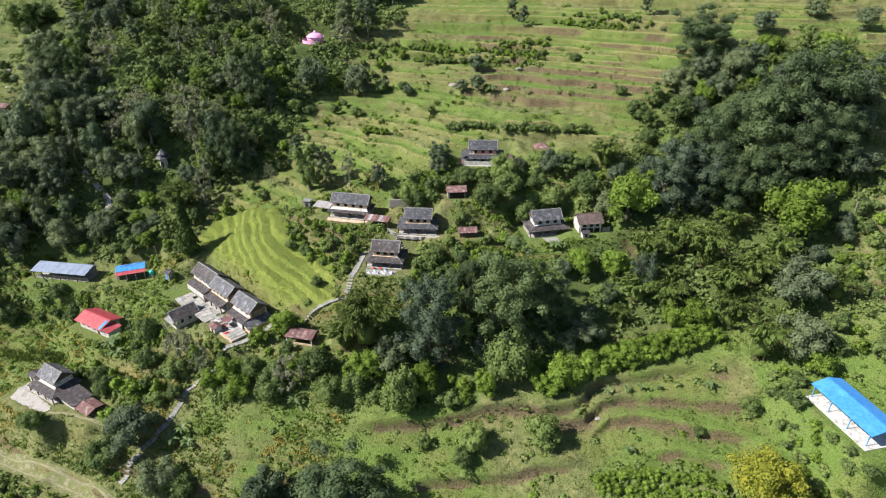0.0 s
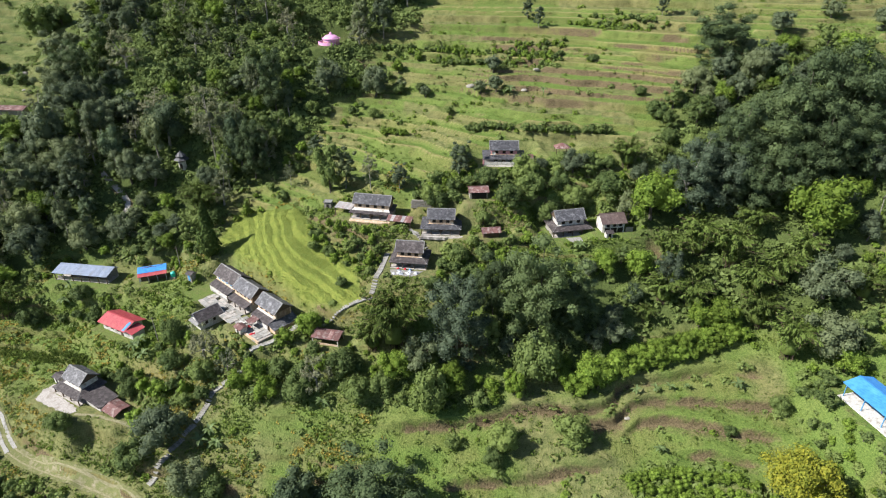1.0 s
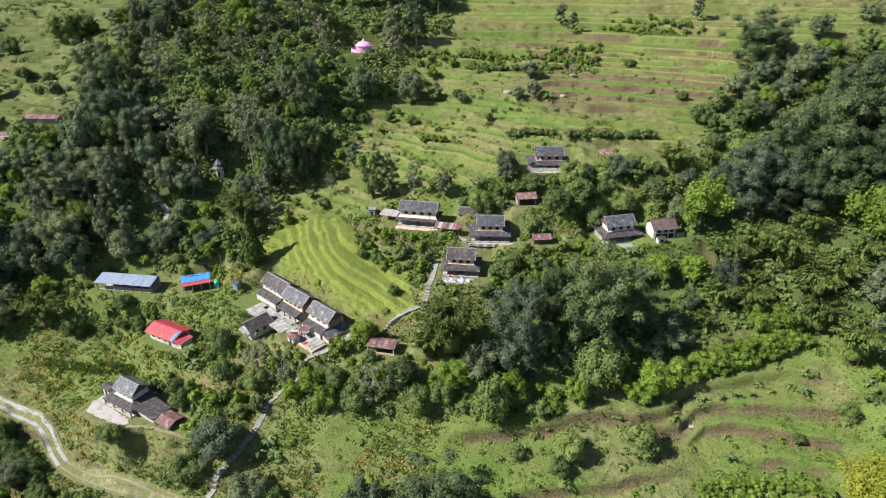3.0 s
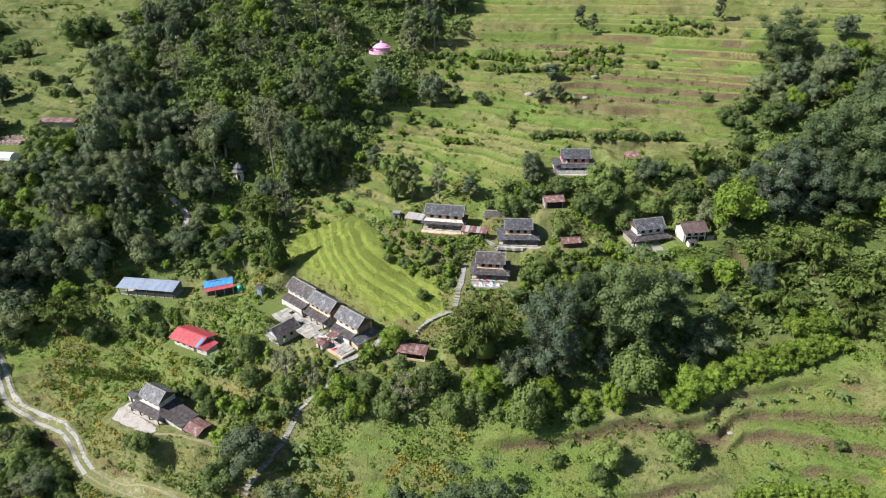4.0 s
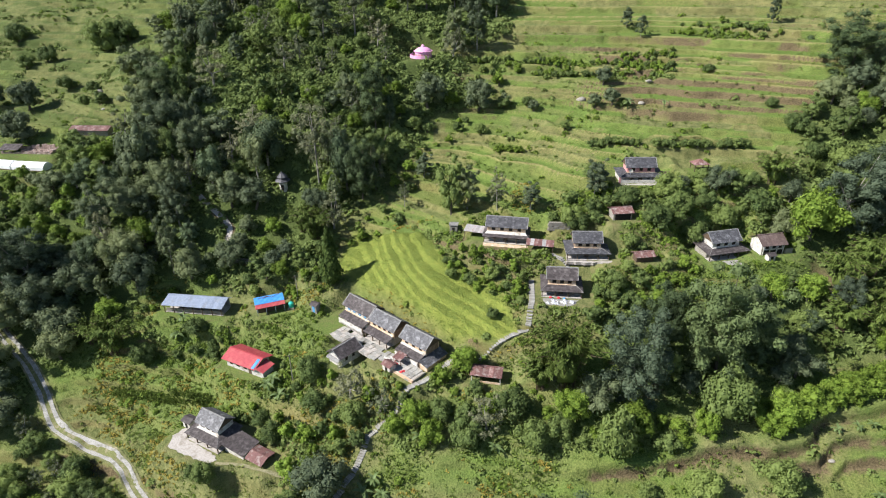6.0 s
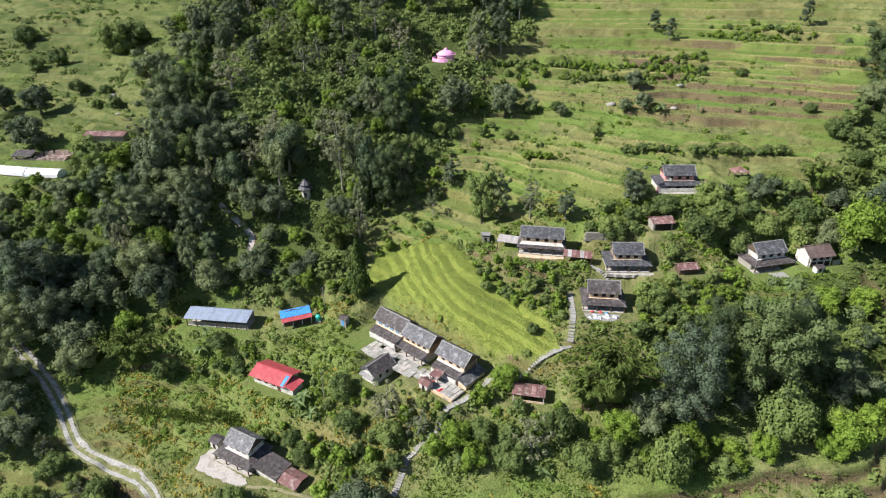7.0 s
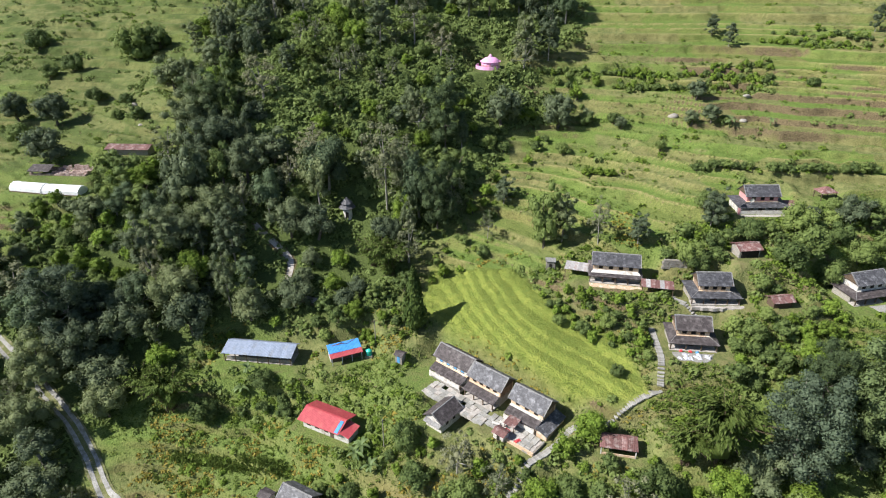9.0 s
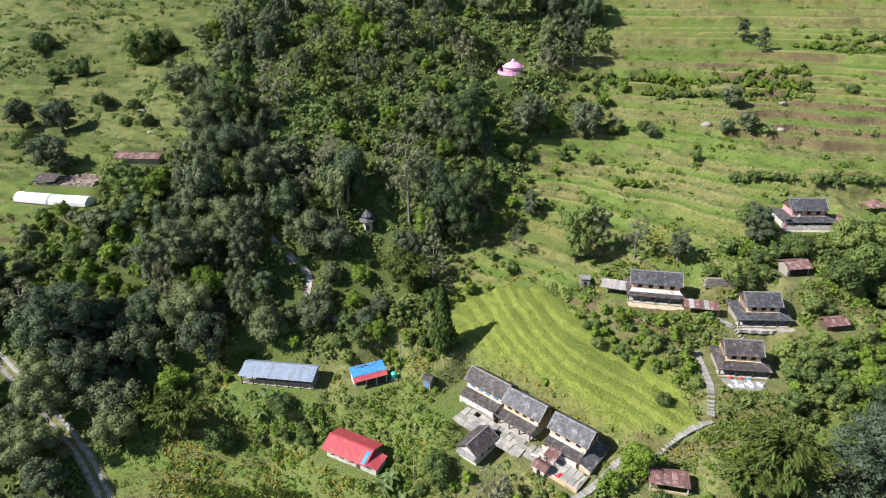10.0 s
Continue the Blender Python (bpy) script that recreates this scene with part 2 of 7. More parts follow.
# ---- the lie of the land ----
def lattice(ix, iy, seed):
    n = (ix.astype(np.int64) * 374761393 + iy.astype(np.int64) * 668265263 + seed * 974711) & 0x7FFFFFFF
    n = ((n ^ (n >> 13)) * 1274126177) & 0x7FFFFFFF
    return ((n ^ (n >> 16)) & 0xFFFF) / 65535.0


def vnoise(x, y, size, seed=0):
    x, y = np.asarray(x, float) / size, np.asarray(y, float) / size
    ix, iy = np.floor(x), np.floor(y)
    fx, fy = x - ix, y - iy
    fx, fy = fx * fx * (3 - 2 * fx), fy * fy * (3 - 2 * fy)
    a, b = lattice(ix, iy, seed), lattice(ix + 1, iy, seed)
    c, d = lattice(ix, iy + 1, seed), lattice(ix + 1, iy + 1, seed)
    return (a + (b - a) * fx) * (1 - fy) + (c + (d - c) * fx) * fy - 0.5


def smooth(v, lo, hi):
    t = np.clip((np.asarray(v, float) - lo) / (hi - lo), 0, 1)
    return t * t * (3 - 2 * t)


def inside(poly, x, y, soft=3.0):
    """1 within a closed outline, falling to 0 over `soft` metres across its edge."""
    x, y = np.asarray(x, float), np.asarray(y, float)
    hit, near = np.zeros(x.shape, bool), np.full(x.shape, 1e9)
    for (ax, ay), (bx, by) in zip(poly, poly[1:] + poly[:1]):
        dx, dy = bx - ax, by - ay
        t = np.clip(((x - ax) * dx + (y - ay) * dy) / (dx * dx + dy * dy + 1e-9), 0, 1)
        near = np.minimum(near, np.hypot(x - ax - t * dx, y - ay - t * dy))
        if ay != by:
            cross = (ay > y) != (by > y)
            hit ^= cross & (x < (bx - ax) * (y - ay) / (by - ay) + ax)
    return smooth(np.where(hit, near, -near), -soft, soft)


def near_line(line, x, y):
    near = np.full(np.shape(x), 1e9)
    for (ax, ay), (bx, by) in zip(line, line[1:]):
        dx, dy = bx - ax, by - ay
        t = np.clip(((x - ax) * dx + (y - ay) * dy) / (dx * dx + dy * dy + 1e-9), 0, 1)
        near = np.minimum(near, np.hypot(x - ax - t * dx, y - ay - t * dy))
    return near


# Spurs and hollows on the slope: rows from west to east, each from the valley up.
SPURS = ((-150, (-3.1, -2.3, 1.0, 1.5, -1.7)), (-110, (-4.1, -3.5, -5.0, 4.0, 2.1)), (-70, (-4.4, 4.5, -9.4, 1.7, 6.0)),
         (-30, (-8.6, 6.3, 0.1, -7.4, 2.0)), (10, (-1.4, 0.1, 3.1, -0.1, 1.7)), (50, (-3.2, -8.3, 0.2, -0.6, -0.7)), (90, (2.2, 0.4, 5.3, 2.0, -0.5)))
RAVINE_WOOD = [(-135, 245), (-103, 258), (-10, 236), (-16, 212), (-38, 208), (-28, 198), (-23, 188), (-38, 180), (-48, 169), (-51, 159), (-62, 152), (-65, 135), (-83, 134),
               (-104, 136), (-113, 130), (-126, 118), (-130, 104), (-150, 104), (-168, 146), (-153, 154), (-142, 166), (-127, 177), (-119, 186), (-133, 213)]
EAST_WOOD = [(49, 146), (66, 167), (83, 168), (103, 172), (110, 154), (92, 122), (84, 109), (74, 93), (54, 100), (30, 100), (22, 92), (8, 92), (-4, 94), (2, 102), (16, 110), (36, 118), (43, 134)]
RICE_FIELD = [(-59, 145), (-42, 139), (-34, 125), (-25, 117), (-22, 105), (-28, 105), (-35, 108), (-44, 117), (-55, 127), (-62, 134)]
STAIR_UP = [(-18, 120), (-19, 112), (-20.5, 106.5), (-27, 104.4), (-36, 102.6), (-41, 98.8)]
STAIR_DOWN = [(-41, 98.8), (-46, 95.5), (-51, 92), (-53, 87), (-58, 81), (-60, 77)]
STAIR_YARD = [(-13, 124.5), (-8, 119.5)]
ROAD = [(-152, 134), (-139, 125), (-128.5, 117), (-123.7, 112.1), (-121, 108.5), (-118.4, 105.3), (-114.1, 102.6), (-107.8, 99.9), (-102.3, 97.3), (-98.9, 94.3), (-96.4, 91.2), (-93.1, 88.1), (-88.5, 85.4), (-79, 81.8), (-70.8, 78.9), (-63.9, 75.7), (-56, 70)]
WOOD_PATH = [(-101, 158), (-94, 153), (-91, 150), (-92, 143), (-84, 140)]
# Levelled yards: centre, height, turn, half length, half depth.
YARDS = ((-22.3, 131.2, 28.7, -12, 7.0, 4.4), (-5.8, 124.2, 28.2, -4, 6.2, 4.2), (-12.7, 114.6, 24.5, -8, 6.0, 4.6), (9.9, 142.4, 38.5, -2, 6.2, 4.4),
         (23.9, 124.0, 27.9, 12, 6.4, 4.6), (33.7, 122.9, 28.7, 8, 4.4, 3.4), (-82.6, 96.4, 3.9, -30, 7.4, 5.6), (-50.6, 111.7, 15.7, -42, 14.5, 5.4),
         (-57.1, 108.7, 13.6, 48, 4.0, 3.0), (-78.5, 112.4, 9.5, -28, 6.0, 3.6), (-76.7, 127.0, 14.1, 21, 4.4, 3.2), (-94.1, 128.2, 13.4, -9, 8.6, 3.8),
         (-28.9, 99.2, 15.2, -12, 3.6, 2.4), (3.1, 131.2, 33.7, 5, 3.2, 2.6), (68.2, 74.5, 17.3, -78, 8.0, 4.6), (-41.5, 203.0, 57.6, 0, 4.4, 4.4),
         (-155.5, 171.6, 34.4, -9, 11.0, 2.6), (-154.5, 177.2, 37.2, -3, 8.0, 3.0), (-137.5, 181.2, 41.0, -7, 6.6, 2.6), (24.7, 144.6, 40.0, 4, 2.6, 2.4),
         (5.5, 120.6, 28.6, 6, 3.0, 2.4), (-44.7, 102.6, 15.3, -42, 4.4, 1.8), (-71.8, 91.5, 3.9, -30, 3.2, 2.4))


# Earth banks between the lower plots, from west to east.
BANKS = ([(16.8, 83.3), (24.4, 85.0), (27.1, 86.2), (27.6, 88.3), (30.9, 89.8), (38.4, 90.1), (43.0, 91.2), (49.2, 91.3), (56.2, 88.6)],
         [(-15.1, 82.3), (-2.5, 83.1), (8.8, 84.9), (15.8, 85.0), (21.8, 82.8), (26.4, 82.7), (29.8, 85.7), (33.7, 86.6), (44.9, 85.3), (53.8, 83.2), (58.3, 82.6)],
         [(27.9, 80.7), (31.1, 83.1), (37.0, 82.8), (47.4, 79.3), (54.8, 77.1)], [(-6.0, 73.0), (7.3, 73.5), (13.0, 73.7), (17.5, 74.6), (23.3, 74.7)],
         [(36.9, 76.8), (42.2, 75.9), (50.4, 73.4)])


def banks(x, y):
    """The rise of the ground at each bank, and how bare it is there."""
    dz, bare = np.zeros_like(x), np.zeros_like(x)
    wob = 0.5 * vnoise(x, y, 3.0, 61)
    for k, line in enumerate(BANKS):
        near, side = np.full(x.shape, 1e9), np.zeros_like(x)
        for (ax, ay), (bx, by) in zip(line, line[1:]):
            dx, dy = bx - ax, by - ay
            t = np.clip(((x - ax) * dx + (y - ay) * dy) / (dx * dx + dy * dy), 0, 1)
            d = np.hypot(x - ax - t * dx, y - ay - t * dy)
            s = np.sign(dx * (y - ay) - dy * (x - ax))
            side = np.where(d < near, s, side)
            near = np.minimum(near, d)
        d = near * side + wob * np.exp(-near)
        ends = smooth(x, line[0][0] - 2, line[0][0] + 3) * (1 - smooth(x, line[-1][0] - 3, line[-1][0] + 2))
        dz += ends * 1.1 * np.clip(d / 0.3, -1, 1) * np.exp(-np.abs(d) / 3.0)
        bare = np.maximum(bare, ends * np.exp(-((d + 0.35) / 0.75) ** 2))
        if k in (1, 2, 4):
            bare = np.maximum(bare, ends * 0.92 * (d < 0) * np.exp(np.minimum(d, 0) / 3.4))
    return dz, bare


def rises(seed, lo, hi):
    """The heights of the terrace edges up a slope, unevenly apart."""
    rng = random.Random(seed)
    out = [-900.0]
    while out[-1] < 900:
        out.append(out[-1] + rng.choice((lo, lo * 1.15, (lo + hi) / 2, hi)) * rng.uniform(0.85, 1.15))
    return np.array(out)


RISES_A, RISES_B, RISES_RICE = rises(5, 1.15, 2.3), rises(6, 1.0, 2.5), rises(7, 1.0, 1.7)


def swell(x, y):
    return raw_land(x, y) + 1.9 * vnoise(x, y, 26, 3) + 1.2 * vnoise(x, y, 10, 5)


def terrace(z, table):
    """For a height: the number of its terrace, the share of the way up to the next, and the rise."""
    k = np.clip(np.searchsorted(table, z, side="right") - 1, 0, len(table) - 2)
    step = table[k + 1] - table[k]
    return k.astype(float), (z - table[k]) / step, step


def other_side(x, y):
    """Where the terraces follow the second set of edges."""
    return smooth(vnoise(x, y * 1.6, 34, 13) + 0.25 * vnoise(x, y, 8, 14), -0.02, 0.02)


def plots(x, y):
    """Each terrace is cut into plots along its length: two chances from 0 to 1 for the plot at each point."""
    z = swell(x, y)
    k = np.where(other_side(x, y) > 0.5, terrace(z, RISES_B)[0] + 5000, terrace(z, RISES_A)[0])
    a = lattice(k, k * 0, 81)
    cell = np.floor((x + 60 * a) / (14 + 18 * lattice(k, k * 0, 82)))
    return lattice(k, cell, 83), lattice(k, cell, 84)


def streak(x, y, size, seed, lo, hi):
    """Noise drawn out along the contours."""
    z = raw_land(x, y)
    return smooth(vnoise(x * 0.22, z * 2.2, size, seed) + 0.4 * vnoise(x * 0.5, z * 3.0, size / 2, seed + 1), lo, hi)


def raw_land(x, y):
    z = 26.8 + 10.01 * (x + 20) / 100 + 38.48 * (y - 120) / 100
    for cx, row in SPURS:
        for cy, a in zip((70, 105, 140, 175, 215), row):
            z = z + a * np.exp(-((x - cx) ** 2 + (y - cy) ** 2) / 2048.0)
    return z


def land(x, y, want_masks=False):
    x, y = np.asarray(x, float), np.asarray(y, float)
    wood = np.maximum(inside(RAVINE_WOOD, x, y, 4), inside(EAST_WOOD, x, y, 4))
    rice = inside(RICE_FIELD, x, y, 1.2)
    z = swell(x, y) + 0.34 * vnoise(x, y, 2.6, 6) + 0.5 * vnoise(x, y, 5.5, 16)
    z = z + rice * (1.6 * vnoise(x, y, 15, 66) + 0.5 * vnoise(x, y, 6, 68))
    flats, risers, lips = [], [], []
    across = 0.2 * (x + 62) * smooth(x, -62, -40)
    for table, lo, side in ((RISES_A, 0.72, 0.0), (RISES_B, 0.72, 0.0), (RISES_RICE, 0.5, across)):
        k, f, step = terrace(z + side, table)
        r = smooth(f, lo, 0.95)
        flats.append(table[k.astype(int)] + step * (0.14 * f + 0.86 * r) - side)
        risers.append(smooth(f, lo - 0.05, lo + 0.06) * (1 - smooth(f, 0.9, 0.97)))
        lips.append(np.maximum(smooth(f, 0.88, 0.95), 1 - smooth(f, 0.02, 0.1)))
    b = other_side(x, y)
    flat, riser, lip = (np.where(rice > 0.5, v[2], v[0] + (v[1] - v[0]) * b) for v in (flats, risers, lips))
    fields = (1 - wood) * (0.3 + 0.7 * smooth(vnoise(x, y, 30, 9), -0.3, 0.15))
    fields = np.maximum(fields, (1 - wood) * smooth(y, 136, 146) * smooth(x, -75, -55))
    fields = np.where(rice > 0.5, 0.3, fields)
    fields = fields * (1 - smooth(x, -22, -8) * (1 - smooth(y, 88, 95)))
    z = z + (flat - z) * fields + banks(x, y)[0]
    z = z + 0.1 * rice * (1 - smooth(riser, 0.1, 0.6)) + rice * (0.3 * vnoise(x, y, 1.9, 69) + 0.5 * vnoise(x, y, 4.5, 70))
    grazed = (1 - smooth(x, -122, -114)) * smooth(y, 164, 176) * (1 - wood)
    z = z + grazed * 0.2 * np.sin(6.283 * (z + 0.8 * vnoise(x, y, 6, 15)) / 1.05)
    yard = np.zeros_like(z)
    for cx, cy, cz, turn, hl, hd in YARDS:
        c, s = math.cos(radians(turn)), math.sin(radians(turn))
        u, v = (x - cx) * c + (y - cy) * s, -(x - cx) * s + (y - cy) * c
        d = np.hypot(np.maximum(np.abs(u) - hl, 0), np.maximum(np.abs(v) - hd, 0))
        k = 1 - smooth(d, 0.2, 4.0)
        z = z + (cz - z) * k
        yard = np.maximum(yard, k)
    if not want_masks:
        return z
    return z, wood, rice, riser * fields * (1 - yard), yard, lip * fields * (1 - yard)


def height(x, y):
    return float(land(np.array([x]), np.array([y]))[0])


def lines(lo, hi, step, far):
    mid = list(np.arange(lo, hi + step / 2, step))
    out, d = [], step
    a, b = mid[0], mid[-1]
    while a > -far or b < far:
        d *= 1.35
        a, b = a - d, b + d
        mid = [a] + mid + [b]
    return np.array(mid)


def build_ground():
    xs, ys = lines(-245, 134, 0.85, 1600), lines(58, 298, 0.55, 1600)
    fine_x, fine_y = xs[(xs > 14) & (xs < 60)] + 0.525, ys[(ys > 70) & (ys < 93)] + 0.275
    fine_y = np.concatenate([fine_y, ys[(ys > 104) & (ys < 212)] + 0.275])
    fine_x = np.concatenate([fine_x, xs[(xs > -66) & (xs < -19)] + 0.425])
    xs, ys = np.sort(np.concatenate([xs, fine_x])), np.sort(np.concatenate([ys, fine_y]))
    gx, gy = np.meshgrid(xs, ys)
    z, wood, rice, riser, yard, lip = land(gx.ravel(), gy.ravel(), True)
    nx, ny = len(xs), len(ys)
    i = (np.arange(ny - 1)[:, None] * nx + np.arange(nx - 1)[None, :]).ravel()
    me = array_mesh("ground", np.stack([gx.ravel(), gy.ravel(), z], 1), np.stack([i, i + 1, i + nx + 1, i + nx], 1), M_GROUND)
    x, y = gx.ravel(), gy.ravel()
    near = smooth(x, -250, -240) * (1 - smooth(x, 130, 136)) * smooth(y, 56, 60) * (1 - smooth(y, 294, 300))
    east = smooth(x, -40, 20) * smooth(y, 150, 175)
    dry = np.clip(riser * (0.35 + 0.65 * smooth(vnoise(x, y, 24, 21), -0.15, 0.3) + 0.45 * east) + 0.35 * smooth(vnoise(x, y, 16, 22) + 0.25 * vnoise(x, y, 4, 23), 0.14, 0.4), 0, 1) * (1 - rice)
    lush = np.clip(0.8 * smooth(vnoise(x, y, 20, 71) + 0.3 * vnoise(x, y, 5, 72), 0.02, 0.22) + 0.55 * smooth(x, -45, -20) * (1 - smooth(y, 92, 104)), 0, 1)
    soil = np.clip(riser * (0.25 + 0.65 * smooth(vnoise(x, y, 12, 24), -0.1, 0.25)) + 0.6 * smooth(vnoise(x, y, 14, 25), 0.3, 0.42), 0, 1) * (1 - 0.8 * rice)
    low = smooth(x, -22, -8) * (1 - smooth(y, 88, 95))
    soil = soil * (1 - low) + low * banks(x, y)[1] * (0.75 + 0.5 * vnoise(x, y, 2.5, 27))
    tilled = inside([(29, 199), (58, 190), (50, 163), (27, 170)], x, y, 5)
    soil = np.clip(soil + 0.9 * tilled * riser, 0, 1)
    dry = np.clip(dry + 0.5 * tilled * smooth(vnoise(x, y, 9, 28), -0.2, 0.2), 0, 1)
    clay = np.exp(-(((x + 25) / 6.5) ** 2 + ((y - 126.5) / 2.6) ** 2)) + np.exp(-(((x + 33) / 3) ** 2 + ((y - 133.5) / 3) ** 2)) + np.exp(-(((x - 13) / 7) ** 2 + ((y - 124.5) / 2.0) ** 2))
    soil = np.clip(np.maximum(soil, 0.8 * clay), 0, 1)
    soil = np.maximum(soil, 0.8 * (1 - smooth(near_line(WOOD_PATH, x, y), 0.7, 1.6)))
    soil, dry = soil * near, (dry + 0.22 * smooth(y, 138, 160) * (1 - rice) * smooth(vnoise(x, y, 12, 73) + 0.4 * vnoise(x, y, 3, 74), -0.2, 0.3)) * near
    # The upper terraces: every plot its own growth, brown banks in broken lines between them.
    p1, p2 = plots(x, y)
    field = smooth(y, 134, 146) * (1 - wood) * smooth(x, -70, -50) + 0.5 * smooth(x, -170, -150) * (1 - smooth(x, -120, -105)) * (1 - wood)
    field = np.clip(field, 0, 1) * (1 - rice)
    lush = lush * (1 - field) + field * np.clip(smooth(p1, 0.25, 0.75) + 0.5 * vnoise(x, y, 4, 75), 0, 1)
    worn = inside([(8, 200), (70, 190), (62, 158), (36, 160), (4, 176)], x, y, 9)
    dry = dry * (1 - field) + field * np.clip((0.3 + 0.45 * worn) * smooth(p2, 0.6 - 0.25 * worn, 0.95) * (0.8 + 0.8 * vnoise(x, y, 5, 76)) + riser * (0.12 + 0.3 * streak(x, y, 6, 91, -0.25, 0.1)), 0, 1)
    soil = soil * (1 - field) + field * np.clip(smooth(riser, 0.25, 0.7) * (0.05 + (0.4 + 0.45 * worn) * streak(x, y, 7, 93, -0.05, 0.22)) + worn * (0.4 * riser * streak(x, y, 9, 94, -0.1, 0.2) + 0.22 * smooth(p2, 0.7, 0.85) * streak(x, y, 5, 98, -0.1, 0.2)), 0, 1)
    lip = np.clip(lip * (0.25 * (1 - field) + field * (0.2 + 0.85 * streak(x, y, 8, 96, -0.2, 0.15))) * (1 - low) * (1 - rice) * (1 - wood), 0, 1) * near
    # The lower plots: worn flats between greener strips.
    lush = lush * (1 - low) + low * smooth(vnoise(x, y, 11, 77) + 0.35 * vnoise(x, y, 3, 78), -0.45, 0.0)
    dry = np.clip(dry * (1 - 0.7 * low) + 0.35 * low * smooth(vnoise(x, y, 9, 79) + 0.4 * vnoise(x, y, 2.5, 80), 0.0, 0.3), 0, 1)
    garden = inside([(-112, 110), (-96, 124), (-64, 122), (-58, 106), (-80, 100), (-96, 98)], x, y, 6)
    lush, dry, soil, lip = np.maximum(lush, 0.7 * garden), dry * (1 - 0.6 * garden), soil * (1 - 0.7 * garden), lip * (1 - garden)
    meadow = (1 - smooth(x, -132, -118)) * smooth(y, 165, 180)
    dry, lip, soil = dry * (1 - 0.5 * meadow), lip * (1 - 0.6 * meadow), soil * (1 - 0.6 * meadow)
    wood = np.maximum(wood, meadow * (0.3 + 0.7 * streak(x, y, 1.5, 65, -0.1, 0.25)))
    rice = rice * (1 - 0.4 * smooth(riser, 0.35, 0.8) * smooth(vnoise(x, y, 9, 67), -0.3, 0.1))
    for name, values in (("wood", wood), ("lush", lush), ("rice", rice), ("dry", dry), ("lip", lip), ("soil", np.maximum(soil, 0.4 * yard))):
        me.attributes.new(name, "FLOAT", "POINT").data.foreach_set("value", values.astype(np.float32))
    ob = new("ground", me)
    tagged(ob, "steep green hillside cut into narrow grassy terraces", "hillside", kind="structure")
    me.polygons.foreach_set("use_smooth", np.ones(len(me.polygons), bool))


build_ground()


# ---- houses ----
def slope(bm, el, er, rr, rl, pitch=0.42, width=0.5, lift=0.035, seed=0):
    """Overlapping slabs on a roof plane: eave left and right, ridge right and left."""
    rng = random.Random(seed)
    el, er, rr, rl = (Vector(p) for p in (el, er, rr, rl))
    n = (er - el).cross(rl - el).normalized()
    rows = max(2, round((rl - el).length / pitch))
    for r in range(rows):
        a, b = r / rows, min(1.0, (r + 1.25) / rows)
        l0, r0, l1, r1 = el.lerp(rl, a), er.lerp(rr, a), el.lerp(rl, b), er.lerp(rr, b)
        cols = max(1, round((r0 - l0).length / width))
        edges = [min(1, max(0, (c + (0.5 if r % 2 and 0 < c < cols else 0) + rng.uniform(-0.12, 0.12) * (0 < c < cols)) / cols)) for c in range(cols + 1)]
        for u, v in zip(edges, edges[1:]):
            up = lift * rng.uniform(0.7, 2.0)
            drop = (l0 - l1).normalized() * rng.uniform(-0.05, 0.05)
            p = [l0.lerp(r0, u) + n * up + drop, l0.lerp(r0, v) + n * up + drop, l1.lerp(r1, v) + n * 0.012, l1.lerp(r1, u) + n * 0.012]
            q = [p[0] - n * up, p[1] - n * up]
            t = [bm.verts.new(k) for k in p + q]
            bm.faces.new(t[:4])
            bm.faces.new((t[4], t[5], t[1], t[0]))


def slab(bm, pts, thick):
    """A flat plate under the given outline."""
    top = [Vector(p) for p in pts]
    n = (top[1] - top[0]).cross(top[-1] - top[0]).normalized()
    a, b = [bm.verts.new(p) for p in top], [bm.verts.new(p - n * thick) for p in top]
    bm.faces.new(a)
    bm.faces.new(b[::-1])
    k = len(a)
    for i in range(k):
        bm.faces.new((a[i], b[i], b[(i + 1) % k], a[(i + 1) % k]))


